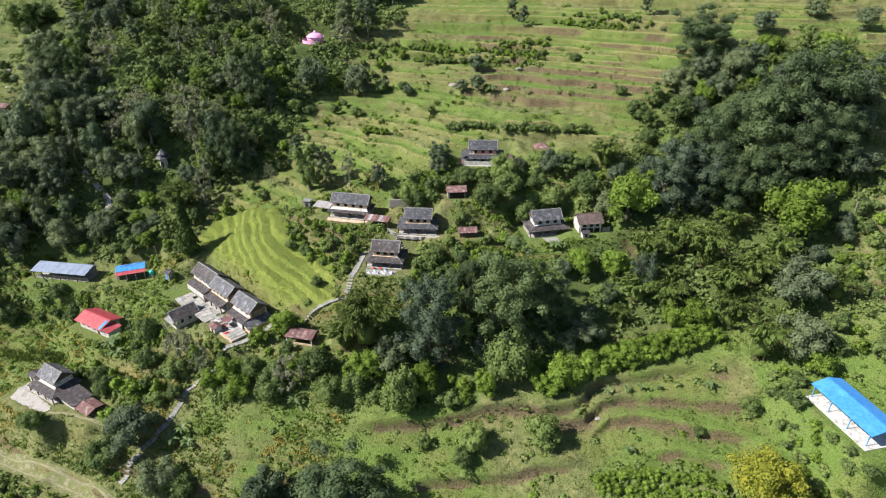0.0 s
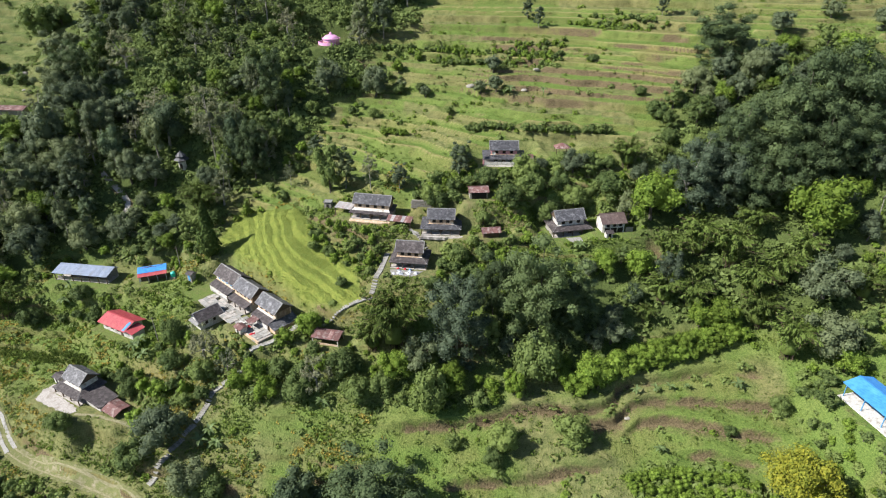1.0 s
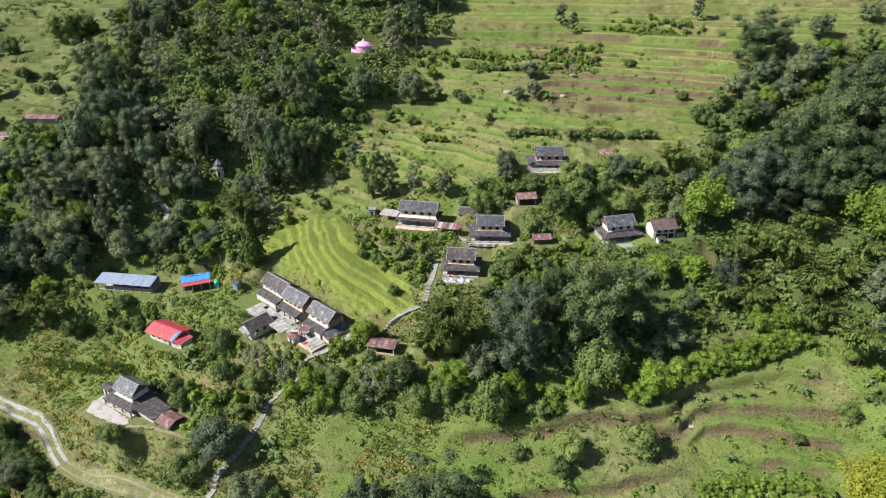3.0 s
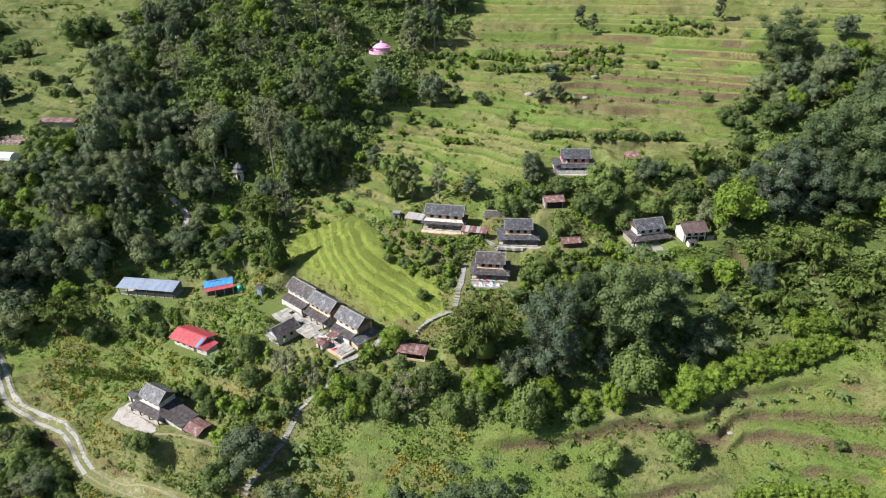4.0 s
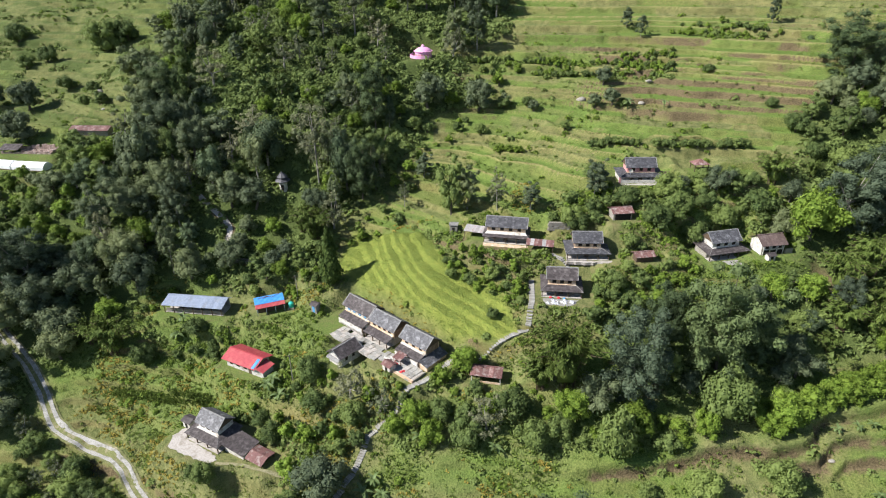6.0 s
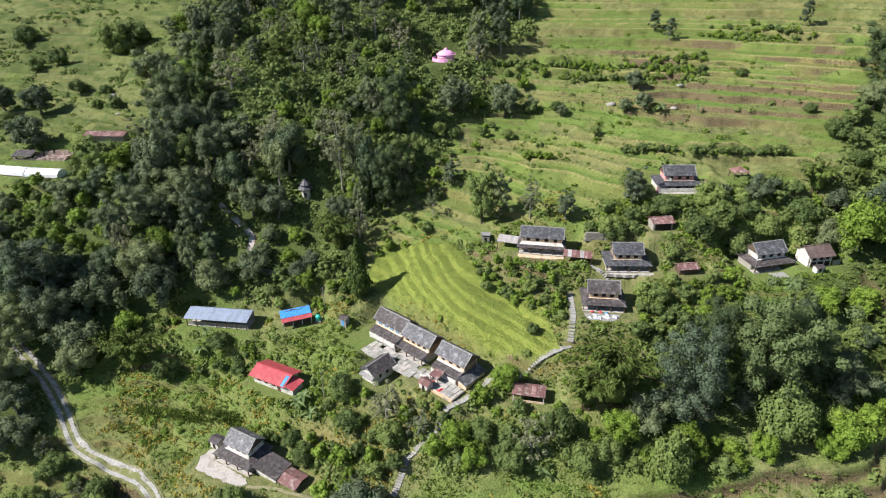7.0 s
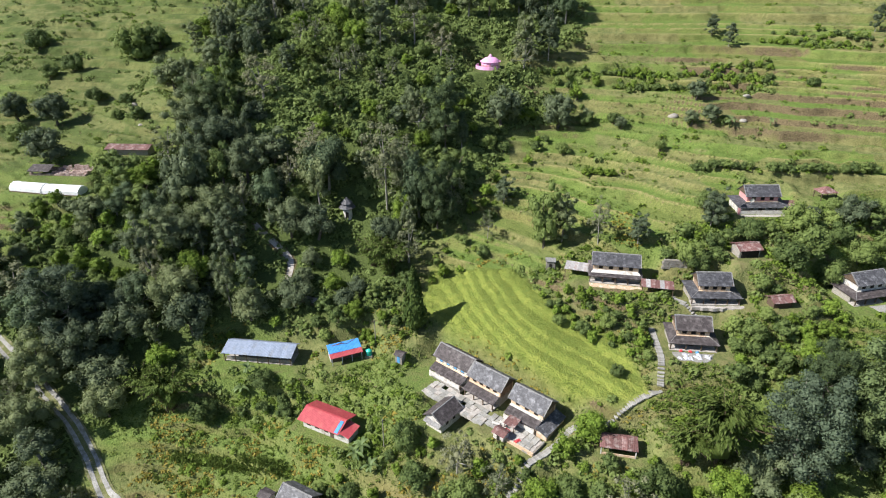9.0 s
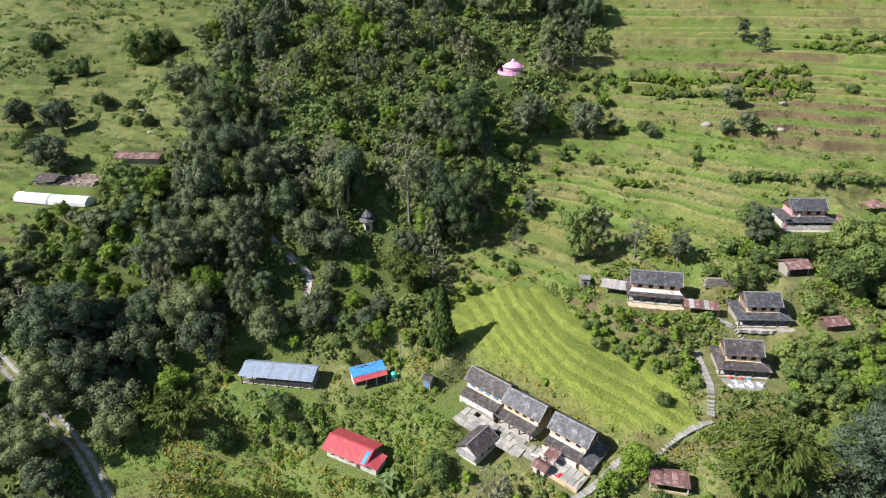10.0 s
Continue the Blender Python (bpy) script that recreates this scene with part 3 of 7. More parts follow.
def gable_roof(house, hl, hd, eave, ridge, material, seed, name="roof", cap=True, cap_mat=None, back=1.0, label=""):
    """Two slopes of overlapping slabs with a mortar ridge; hl, hd: half length and half depth."""
    bm = bmesh.new()
    f = [(-hl, -hd, eave), (hl, -hd, eave), (hl, 0, ridge), (-hl, 0, ridge)]
    k = [(hl, hd * back, eave + (1 - back) * (ridge - eave)), (-hl, hd * back, eave + (1 - back) * (ridge - eave)), (-hl, 0, ridge), (hl, 0, ridge)]
    for s, pts in enumerate((f, k)):
        slab(bm, pts, 0.09)
        slope(bm, *pts, seed=seed * 7 + s)
    roof = part(name, bm, material, house, label)
    if cap:
        bm = bmesh.new()
        n = max(4, round(hl * 2 / 0.6))
        rng = random.Random(seed)
        prev = None
        for i in range(n + 1):
            x, z, w = -hl + 2 * hl * i / n, ridge + 0.04 + rng.uniform(0, 0.04), 0.14 + rng.uniform(-0.03, 0.03)
            row = [bm.verts.new(p) for p in ((x, -w, ridge - 0.1), (x, -w * 0.7, z), (x, w * 0.7, z), (x, w, ridge - 0.1))]
            if prev is None:
                bm.faces.new(row)
            else:
                for a in range(4):
                    bm.faces.new((prev[a], prev[(a + 1) % 4], row[(a + 1) % 4], row[a]))
            prev = row
        bm.faces.new(prev[::-1])
        part("ridge_cap", bm, cap_mat or M_RIDGE, roof)
        for x0, x1 in ((-hl - 0.02, -hl + 0.13), (hl - 0.13, hl + 0.02)):
            bm = bmesh.new()
            slab(bm, ((x0, -hd - 0.02, eave + 0.08), (x1, -hd - 0.02, eave + 0.08), (x1, -0.16, ridge + 0.02), (x0, -0.16, ridge + 0.02)), 0.07)
            part("verge", bm, cap_mat or M_RIDGE, roof)
    return roof


def gable_walls(house, hl, hd, z0, eave, ridge, material, name="wall", label="", ends=None):
    """Four walls with thickness, the two ends rising to the ridge."""
    bm = bmesh.new()
    t = 0.3
    box(bm, -hl, -hd, z0, hl, -hd + t, eave)
    box(bm, -hl, hd - t, z0, hl, hd, eave)
    for s in (-1, 1):
        x0, x1 = sorted((s * hl, s * (hl - t)))
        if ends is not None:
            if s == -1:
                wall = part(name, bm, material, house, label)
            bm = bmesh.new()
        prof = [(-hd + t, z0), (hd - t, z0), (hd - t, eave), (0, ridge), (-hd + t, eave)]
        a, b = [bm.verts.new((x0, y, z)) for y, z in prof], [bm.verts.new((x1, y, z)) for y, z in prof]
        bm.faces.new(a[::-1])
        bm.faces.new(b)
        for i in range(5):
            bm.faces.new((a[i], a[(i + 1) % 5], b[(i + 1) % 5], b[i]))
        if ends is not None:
            # End walls take the darker clay, so their shade is part of the colour.
            part("gable_wall", bm, ends, house, "brown clay gable with its shade put into the colour")
    if ends is not None:
        return wall
    return part(name, bm, material, house, label)


def window(house, x, y, z, w, h, glass=None, side="front"):
    """A small opening: dark pane set in a proud timber frame."""
    m = Matrix.Translation((x, y, z)) if side == "front" else Matrix.Translation((x, y, z)) @ Matrix.Rotation(radians(90 if side == "right" else -90), 4, "Z")
    bm = bmesh.new()
    for x0, z0, x1, z1 in ((-w / 2 - 0.07, -h / 2 - 0.07, -w / 2, h / 2 + 0.07), (w / 2, -h / 2 - 0.07, w / 2 + 0.07, h / 2 + 0.07), (-w / 2, h / 2, w / 2, h / 2 + 0.07), (-w / 2, -h / 2 - 0.07, w / 2, -h / 2)):
        box(bm, x0, -0.07, z0, x1, 0.03, z1, m)
    win = part("window", bm, M_WOOD, house)
    part("pane", box_bm(-w / 2, -0.035, -h / 2, w / 2, 0.02, h / 2, m), glass or M_DARK, win)
    return win


def village_house(label, x, y, z, turn, ridge_len, upper_mat, *, ridge_h=5.15, front=1.8, side=1.9, back=0.7, deep=3.7, windows=3, lower_mat=None, pane=None, upper_roof=None, skirt_mat=None, group="stone village houses", seed=1, sill_mat=None, sill=0.12, sides=(1, 1)):
    """A two-storey farmhouse: slab roof over a short upper wall, a skirt roof all round, a pillared veranda in front."""
    h = thing("village_house", pose(x, y, z, 0, 0, turn), label, "house", group)
    lower_mat, upper_roof, skirt_mat = lower_mat or M_STONE, upper_roof or M_SLATE, skirt_mat or M_SLATE_BROWN
    hl, hd = ridge_len / 2 - 0.45, deep / 2
    eave, top, low = ridge_h - 1.8, ridge_h - 3.0, ridge_h - 3.65
    gable_walls(h, hl, hd, top - 0.7, eave + 0.25, ridge_h - 0.12, upper_mat, "upper_wall", "short plastered upper storey", M_CLAY_SHADED if upper_mat is M_OCHRE else None)
    gable_roof(h, ridge_len / 2, hd + 0.45, eave, ridge_h, upper_roof, seed, "upper_roof", label="weathered grey slab roof")
    for i in range(windows):
        wx = (i - (windows - 1) / 2) * (2 * hl - 0.9) / windows
        window(h, wx, -hd, (eave + top) / 2 + 0.06, 0.66, 0.56, pane)
    window(h, hl, 0.1, eave + 0.35, 0.5, 0.5, None, "right")
    window(h, -hl, 0.1, eave + 0.35, 0.5, 0.5, None, "left")
    # Added dark panels: the roof overhang's shade on each gable peak, as a shape.
    for s in (-1, 1):
        bm = bmesh.new()
        x0, x1 = sorted((s * (hl + 0.12), s * (hl + 0.3)))
        prof = [(-hd - 0.3, eave + 0.16), (hd + 0.3, eave + 0.16), (0, ridge_h - 0.14)]
        a, b = [bm.verts.new((x0, py, pz)) for py, pz in prof], [bm.verts.new((x1, py, pz)) for py, pz in prof]
        bm.faces.new(a[::-1])
        bm.faces.new(b)
        for i in range(3):
            bm.faces.new((a[i], a[(i + 1) % 3], b[(i + 1) % 3], b[i]))
        part("gable_board", bm, M_WOOD, h, "dark panel standing for the shade in the gable peak")
    # Skirt roof: a ring of slopes round the upper storey.
    L, R, F, B = -hl - side * sides[0], hl + side * sides[1], -hd - front, hd + back
    lo = {"fl": (L, F, low), "fr": (R, F, low), "br": (R, B, low + 0.3), "bl": (L, B, low + 0.3)}
    hi = {"fl": (-hl, -hd, top), "fr": (hl, -hd, top), "br": (hl, hd, top), "bl": (-hl, hd, top)}
    bm = bmesh.new()
    faces = [("fl", "fr"), ("br", "bl")] + ([("fr", "br")] if sides[1] else []) + ([("bl", "fl")] if sides[0] else [])
    for k, (a, b) in enumerate(faces):
        pts = (lo[a], lo[b], hi[b], hi[a])
        slab(bm, pts, 0.1)
        slope(bm, *pts, seed=seed * 13 + k)
    skirt = part("skirt_roof", bm, skirt_mat, h, "dark brown slab skirt roof")
    bm = bmesh.new()
    up = Vector((0, 0, 0.09))
    a, b, c, d = (Vector(v) for v in (hi["fl"], hi["fr"], lo["fr"], lo["fl"]))
    slab(bm, (a.lerp(d, sill) + up, b.lerp(c, sill) + up, b + up, a + up), 0.08)
    part("roof_flashing", bm, sill_mat or M_OCHRE, skirt)
    for key, on_side in (("fr", 1), ("fl", 0)):
        if sides[on_side]:
            bm = bmesh.new()
            a, b = Vector(hi[key]) + up * 0.6, Vector(lo[key]) + up * 0.6
            w = Vector((0.07, 0.07 if key == "fl" else -0.07, 0))
            slab(bm, (b - w, b + w, a + w, a - w), 0.06)
            part("hip_mortar", bm, M_RIDGE, skirt)
    # Ground floor, set back behind the veranda.
    bm = bmesh.new()
    sl, sr = (side - 0.45) * sides[0], (side - 0.45) * sides[1]
    x0, x1, y0, y1 = -hl - sl, hl + sr, -hd - 0.25, hd + 0.2
    box(bm, x0, y0, -0.4, x1, y0 + 0.35, low + 0.2)
    box(bm, x0, y1 - 0.35, -0.4, x1, y1, low + 0.2)
    box(bm, x0, y0 + 0.35, -0.4, x0 + 0.35, y1 - 0.35, low + 0.2)
    box(bm, x1 - 0.35, y0 + 0.35, -0.4, x1, y1 - 0.35, low + 0.2)
    part("ground_floor_wall", bm, lower_mat, h)
    door = part("door", box_bm(-0.45, y0 - 0.05, 0.0, 0.4, y0 + 0.02, 1.4), M_WOOD, h)
    part("door_post", box_bm(-0.55, y0 - 0.08, 0.0, -0.451, y0 + 0.03, 1.48), M_WOOD, door)
    window(h, -hl * 0.6, y0, 0.95, 0.6, 0.55, pane)
    window(h, hl * 0.6, y0, 0.95, 0.6, 0.55, pane)
    # Veranda plinth, posts and beam.
    part("plinth", box_bm(L + 0.25, F + 0.1, -0.5, R - 0.25, y0 - 0.002, 0.12), M_YARD, h, "clay-plastered veranda plinth")
    n = max(4, round((R - L) / 2.0))
    for i in range(n):
        px = L + 0.35 + (R - L - 0.7) * i / (n - 1)
        part("post", box_bm(px - 0.09, F + 0.22, 0.12, px + 0.09, F + 0.4, low - 0.02), M_WOOD, h)
    part("beam", box_bm(L + 0.2, F + 0.23, low - 0.14, R - 0.2, F + 0.39, low - 0.004), M_WOOD, h)
    return h


def corrugated(bm, el, er, rr, rl, sheet=0.85, lift=0.02, seed=0, waves=3, out=None):
    """Ribbed sheets side by side on a roof plane, each with a slightly different seat; with out, one mesh a sheet."""
    rng = random.Random(seed)
    el, er, rr, rl = (Vector(p) for p in (el, er, rr, rl))
    n = (er - el).cross(rl - el).normalized()
    cols = max(1, round((er - el).length / sheet))
    for c in range(cols):
        u0, u1 = c / cols, (c + 1.04) / cols if c < cols - 1 else 1.0
        off = rng.uniform(0.0, 0.03)
        low, high = [], []
        if out is not None:
            bm = bmesh.new()
            out.append(bm)
        for k in range(waves * 2 + 1):
            u = u0 + (u1 - u0) * k / (waves * 2)
            w = n * (off + lift + (0.03 if k % 2 else 0.0))
            low.append(bm.verts.new(el.lerp(er, u) + w + (el - rl).normalized() * rng.uniform(0, 0.02)))
            high.append(bm.verts.new(rl.lerp(rr, u) + w))
        for k in range(waves * 2):
            bm.faces.new((low[k], low[k + 1], high[k + 1], high[k]))


def sheet_roof(name, planes, material, parent, label="", seed=0, thick=0.05):
    """One roof of separate ribbed sheets over thin decking."""
    bm = bmesh.new()
    sheets = []
    for k, pts in enumerate(planes):
        slab(bm, pts, thick)
        corrugated(None, *pts, seed=seed + k, out=sheets)
    roof = part(name, bm, material, parent, label)
    for one in sheets:
        part("sheet", one, material, roof)
    return roof


def tin_roof(house, hl, hd, eave, ridge, material, seed=0, back_mat=None, name="roof", label="", shift=0.0):
    for s, (a, m) in enumerate(((-1, material), (1, back_mat or material))):
        bm = bmesh.new()
        e = [(-hl, a * hd, eave), (hl, a * hd, eave), (hl, shift, ridge), (-hl, shift, ridge)]
        if a > 0:
            e = [e[1], e[0], e[3], e[2]]
        slab(bm, e, 0.04)
        plate = part(name, bm, m, house, label)
        sheets = []
        corrugated(None, *e, seed=seed * 5 + s, out=sheets)
        for one in sheets:
            part("sheet", one, m, plate)
    part("ridge_cap", box_bm(-hl, shift - 0.16, ridge - 0.05, hl, shift + 0.16, ridge + 0.07), material, house)


# The upper row along the contour.
h1 = village_house("two-storey clay-plastered farmhouse with a grey slab roof", -22.0, 132.8, 28.7, -12, 9.5, M_OCHRE, windows=4, seed=1, side=0.9, front=1.7, upper_roof=M_SLATE_DARK, ridge_h=5.2, sill_mat=M_WHITE, sill=0.5)
h2 = village_house("two-storey stone farmhouse with a broad brown skirt roof", -5.6, 125.5, 28.2, -4, 6.5, M_OCHRE, seed=2, upper_roof=M_SLATE_DARK, skirt_mat=M_SLATE_DARK)
h3 = village_house("small two-storey farmhouse with brown slab roofs and a littered yard", -12.4, 116.5, 24.5, -8, 6.4, M_OCHRE, seed=3, upper_roof=M_SLATE_BROWN, side=1.5, front=1.9)
h4 = village_house("pink-plastered two-storey farmhouse with a white veranda wall", 10.0, 143.7, 38.5, -2, 7.3, M_PINK, seed=4, lower_mat=M_WHITE, upper_roof=M_SLATE_DARK, skirt_mat=M_SLATE_DARK, side=2.1)
h5 = village_house("whitewashed two-storey farmhouse with a pale slab roof", 23.6, 125.4, 27.9, 12, 7.3, M_WHITE, seed=5, side=1.7, front=1.9, sill_mat=M_WHITE)
part("veranda_wall", box_bm(-5.3, -3.6, 0.0, 5.3, -3.4, 0.8), M_WHITE, h4, "low whitewashed veranda wall")
part("corner_pillar", box_bm(4.9, -3.66, 0.0, 5.3, -3.34, 1.5), M_PINK, h4)
part("corner_pillar", box_bm(-5.3, -3.66, 0.0, -4.9, -3.34, 1.5), M_PINK, h4)
part("lean_to", box_bm(5.3, -3.4, 0.0, 7.0, -0.6, 1.3), M_WOOD, h4)
sheet_roof("lean_to_roof", [((5.1, -3.8, 1.35), (7.4, -3.8, 1.2), (7.4, -0.2, 1.7), (5.1, -0.2, 1.8))], M_RUST_TIN, h4, "rusty sheet over the lean-to", 3)

# The long house of three joined homes below the rice field, one slab roof each.
long_spec = dict(side=0.0, sides=(0, 0), back=0.5, front=2.1, deep=3.9, ridge_h=5.2, group="long house of three homes")
la = village_house("end home of the long house, white wall and blue-painted windows", -54.0, 119.1, 15.9, -42, 8.6, M_WHITE, windows=4, lower_mat=M_WHITE, pane=M_BLUE, seed=6, upper_roof=M_SLATE_BROWN, **long_spec)
village_house("middle home of the long house with a pale slab roof", -48.3, 113.6, 15.7, -42, 7.8, M_OCHRE, windows=4, seed=7, **long_spec)
lc = village_house("end home of the long house with whitewashed eaves wall", -41.6, 107.6, 15.5, -42, 7.4, M_OCHRE, windows=3, lower_mat=M_WHITE, seed=8, sill_mat=M_WHITE, sill=0.2, **long_spec)
bm = bmesh.new()
pts = ((5.3, -3.9, 1.0), (5.3, 2.3, 1.1), (3.0, 2.3, 1.9), (3.0, -3.9, 1.8))
slab(bm, pts, 0.1)
slope(bm, *pts, seed=88)
part("side_shed_roof", bm, M_SLATE, lc, "low slab roof over the side shed")
bm = bmesh.new()
box(bm, 3.02, -3.6, -0.4, 5.1, -3.3, 1.1)
box(bm, 4.8, -3.3, -0.4, 5.1, 2.0, 0.98)
part("side_shed_wall", bm, M_OCHRE, lc)
sheet_roof("porch_roof", [((-1.9, -6.1, 1.5), (0.3, -6.1, 1.5), (0.3, -4.05, 1.85), (-1.9, -4.05, 1.85))], M_RUST_TIN, lc, "rusty sheet porch roof", 4)
for px in (-1.7, 0.1):
    part("porch_post", box_bm(px - 0.05, -5.9, 0.0, px + 0.05, -5.8, 1.45), M_WOOD, lc)

for h_, hl_ in ((la, 4.0), (lc, 3.4)):
    part("veranda_wall", box_bm(-hl_, -3.95, -0.3, hl_ - 0.6, -3.75, 1.0), M_WHITE, h_, "whitewashed veranda wall")
court = thing("courtyard", pose(-50.6, 111.7, 15.5, 0, 0, -42), "grey flagged courtyard before the long house", "courtyard", kind="structure")
rng = random.Random(12)
for i in range(26):
    for j in range(4):
        if rng.random() < 0.96 and not (8 < i < 11 and j < 2):
            u, v = -13.6 + i * 1.05 + rng.uniform(-0.1, 0.1), -4.9 + j * 1.0 + rng.uniform(-0.1, 0.1)
            part("flagstone", box_bm(u, v, -0.3, u + 1.0, v + 0.95, 0.16 + rng.uniform(0, 0.03)), M_YARD if rng.random() < 0.3 else M_PAVE, court)

# The lower farmhouse, with side wings.
ll = village_house("lower farmhouse with a silvery slab roof and brown wings", -81.4, 98.3, 3.9, -30, 6.3, M_WHITE, windows=3, seed=9, ridge_h=5.2, side=1.8, front=2.2, sill_mat=M_WHITE, sill=0.2)
bm = bmesh.new()
pts = ((9.9, -3.0, 1.25), (9.9, 1.4, 1.3), (4.5, 1.4, 2.1), (4.5, -3.0, 1.9))
slab(bm, pts, 0.08)
slope(bm, *pts, seed=91)
part("wing_roof", bm, M_SLATE_BROWN, ll, "brown slab roof over the side wing")
part("wing_wall", box_bm(4.8, -2.6, -0.4, 9.5, 1.0, 1.15), M_WHITE, ll)
sheet_roof("pen_roof", (((10.1, -2.8, 0.9), (14.2, -2.8, 0.75), (14.2, -0.9, 1.35), (10.1, -0.9, 1.5)), ((14.2, 0.9, 0.9), (10.1, 0.9, 1.05), (10.1, -0.9, 1.5), (14.2, -0.9, 1.35))), M_RUST_TIN, ll, "rusty sheet roof over the goat pen", 5)
for px, py in ((10.4, -2.6), (14.0, -2.6), (10.4, 0.7), (14.0, 0.7)):
    part("pen_post", box_bm(px - 0.06, py - 0.06, -0.6, px + 0.06, py + 0.06, 0.9), M_WOOD, ll)
part("pen_wall", box_bm(10.46, 0.65, -0.6, 13.94, 0.75, 0.8), M_WOOD, ll)

store = thing("storehouse", pose(-57.1, 108.7, 13.5, 0, 0, 48), "small whitewashed storehouse with a dark slab roof", "storehouse")
gable_walls(store, 2.6, 1.75, -0.4, 2.5, 3.65, M_WHITE)
gable_roof(store, 3.0, 2.2, 2.3, 3.8, M_SLATE_BROWN, 21)
window(store, 0.8, -1.75, 1.5, 0.5, 0.6)
window(store, -1.0, -1.75, 1.5, 0.5, 0.6)
bm = bmesh.new()
pts = ((-3.4, -1.8, 1.6), (-3.4, 1.8, 1.6), (-2.5, 1.8, 2.0), (-2.5, -1.8, 2.0))
slab(bm, pts[::-1], 0.06)
part("porch_slab", bm, M_RIDGE, store)

cottage = thing("cottage", pose(33.3, 124.2, 28.7, 0, 0, 8), "whitewashed cottage with a brown sheet roof", "cottage")
gable_walls(cottage, 2.6, 1.9, -0.4, 2.5, 3.75, M_WHITE)
tin_roof(cottage, 3.0, 2.5, 2.3, 3.9, M_BROWN_TIN, 22)
for wx in (-1.4, 0.2, 1.6):
    window(cottage, wx, -1.9, 1.75, 0.6, 0.55)
# Dark panel on the solid wall stands for the shade inside an open porch.
part("porch_opening", box_bm(-2.3, -1.96, 0.0, 2.3, -1.902, 1.2), M_DARK, cottage)
for px in (-2.3, -0.8, 0.8, 2.3):
    part("post", box_bm(px - 0.08, -2.2, -0.3, px + 0.08, -2.04, 2.28), M_WHITE, cottage)
part("rail", box_bm(-2.3, -2.16, 1.2, 2.3, -2.06, 1.34), M_WHITE, cottage)
part("porch_wall", box_bm(2.9, -2.2, -0.3, 4.6, -1.9, 1.1), M_STONE, cottage)

rr = thing("bungalow", pose(-78.5, 112.6, 9.5, 0, 0, -28), "low white bungalow with a red sheet roof", "bungalow")
gable_walls(rr, 3.9, 2.2, -0.4, 2.15, 2.95, M_WHITE)
tin_roof(rr, 4.6, 2.9, 1.95, 3.1, M_RED_TIN, 23)
for wx in (-2.6, -0.7, 1.3):
    window(rr, wx, -2.2, 1.25, 0.75, 0.75)
part("door", box_bm(2.2, -2.26, 0.0, 3.0, -2.202, 1.8), M_WOOD, rr)
sheet_roof("side_roof", [((6.6, -2.6, 1.7), (6.6, 1.0, 1.75), (4.3, 1.0, 2.25), (4.3, -2.6, 2.2))], M_RED_TIN, rr, "", 8)
part("side_wall", box_bm(3.95, -2.2, -0.4, 6.2, 0.8, 1.65), M_WHITE, rr)
bm = bmesh.new()
pts = ((3.55, -2.75, 2.13), (4.25, -2.75, 2.13), (4.25, -0.5, 3.02), (3.55, -0.5, 3.02))
slab(bm, pts, 0.03)
part("blue_sheet", bm, M_BLUE_TIN, rr, "bright blue sheet patched into the roof")

br = thing("cabin", pose(-76.9, 127.5, 14.1, 0, 0, 21), "small cabin with a blue and red sheet roof", "cabin")
bm = bmesh.new()
box(bm, -2.8, -1.2, -0.4, 2.8, -1.0, 1.9)
box(bm, -2.8, 1.0, -0.4, 2.8, 1.2, 1.9)
box(bm, -2.8, -1.0, -0.4, -2.6, 1.0, 1.9)
box(bm, 2.6, -1.0, -0.4, 2.8, 1.0, 1.9)
part("wall", bm, M_WOOD, br)
for nm, pts, mt, lb in (("roof", ((-3.3, -1.3, 2.25), (3.3, -1.3, 2.25), (3.3, 1.3, 2.7), (-3.3, 1.3, 2.7)), M_BLUE_TIN, "blue sheet roof"),
                        ("awning", ((-3.3, -2.5, 1.85), (3.3, -2.5, 1.85), (3.3, -1.32, 2.2), (-3.3, -1.32, 2.2)), M_RED_TIN, "red sheet awning")):
    sheet_roof(nm, [pts], mt, br, lb, 9)
for px in (-3.0, -1.0, 1.0, 3.0):
    part("post", box_bm(px - 0.06, -2.4, -0.3, px + 0.06, -2.28, 1.85), M_CLOTH_W, br)
part("end_wall", box_bm(-3.1, -1.2, -0.3, -2.81, 1.2, 2.1), M_WHITE, br)
rng = random.Random(4)
for i in range(7):
    a = rng.uniform(-25, 25)
    ux = rng.uniform(-2.4, 2.6)
    part("pole", box_bm(-1.1, -0.03, 0, 1.1, 0.03, 0.06, Matrix.Translation((ux, 0.8, 2.66)) @ Matrix.Rotation(radians(a), 4, "Z") @ Matrix.Rotation(radians(-4), 4, "Y")), M_RUST_TIN, br)

shed = thing("cattle_shed", pose(-94.1, 128.7, 13.4, 0, 0, -9), "long open cattle shed with a galvanised sheet roof", "shed")
tin_roof(shed, 7.45, 2.6, 2.15, 3.0, M_GREY_TIN, 24, shift=1.0)
bm = bmesh.new()
box(bm, -7.0, 1.9, -0.4, 7.0, 2.1, 2.2)
box(bm, -7.0, -1.6, -0.4, 7.0, -1.45, 0.85)
part("wall", bm, M_STONE, shed)
for px in (-7.0, -4.7, -2.3, 0.0, 2.3, 4.7, 7.0):
    part("post", box_bm(px - 0.08, -2.3, -0.3, px + 0.08, -2.14, 2.1), M_WOOD, shed)
part("floor_slab", box_bm(-7.1, -2.0, -0.4, 7.1, 2.1, 0.05), M_YARD, shed)

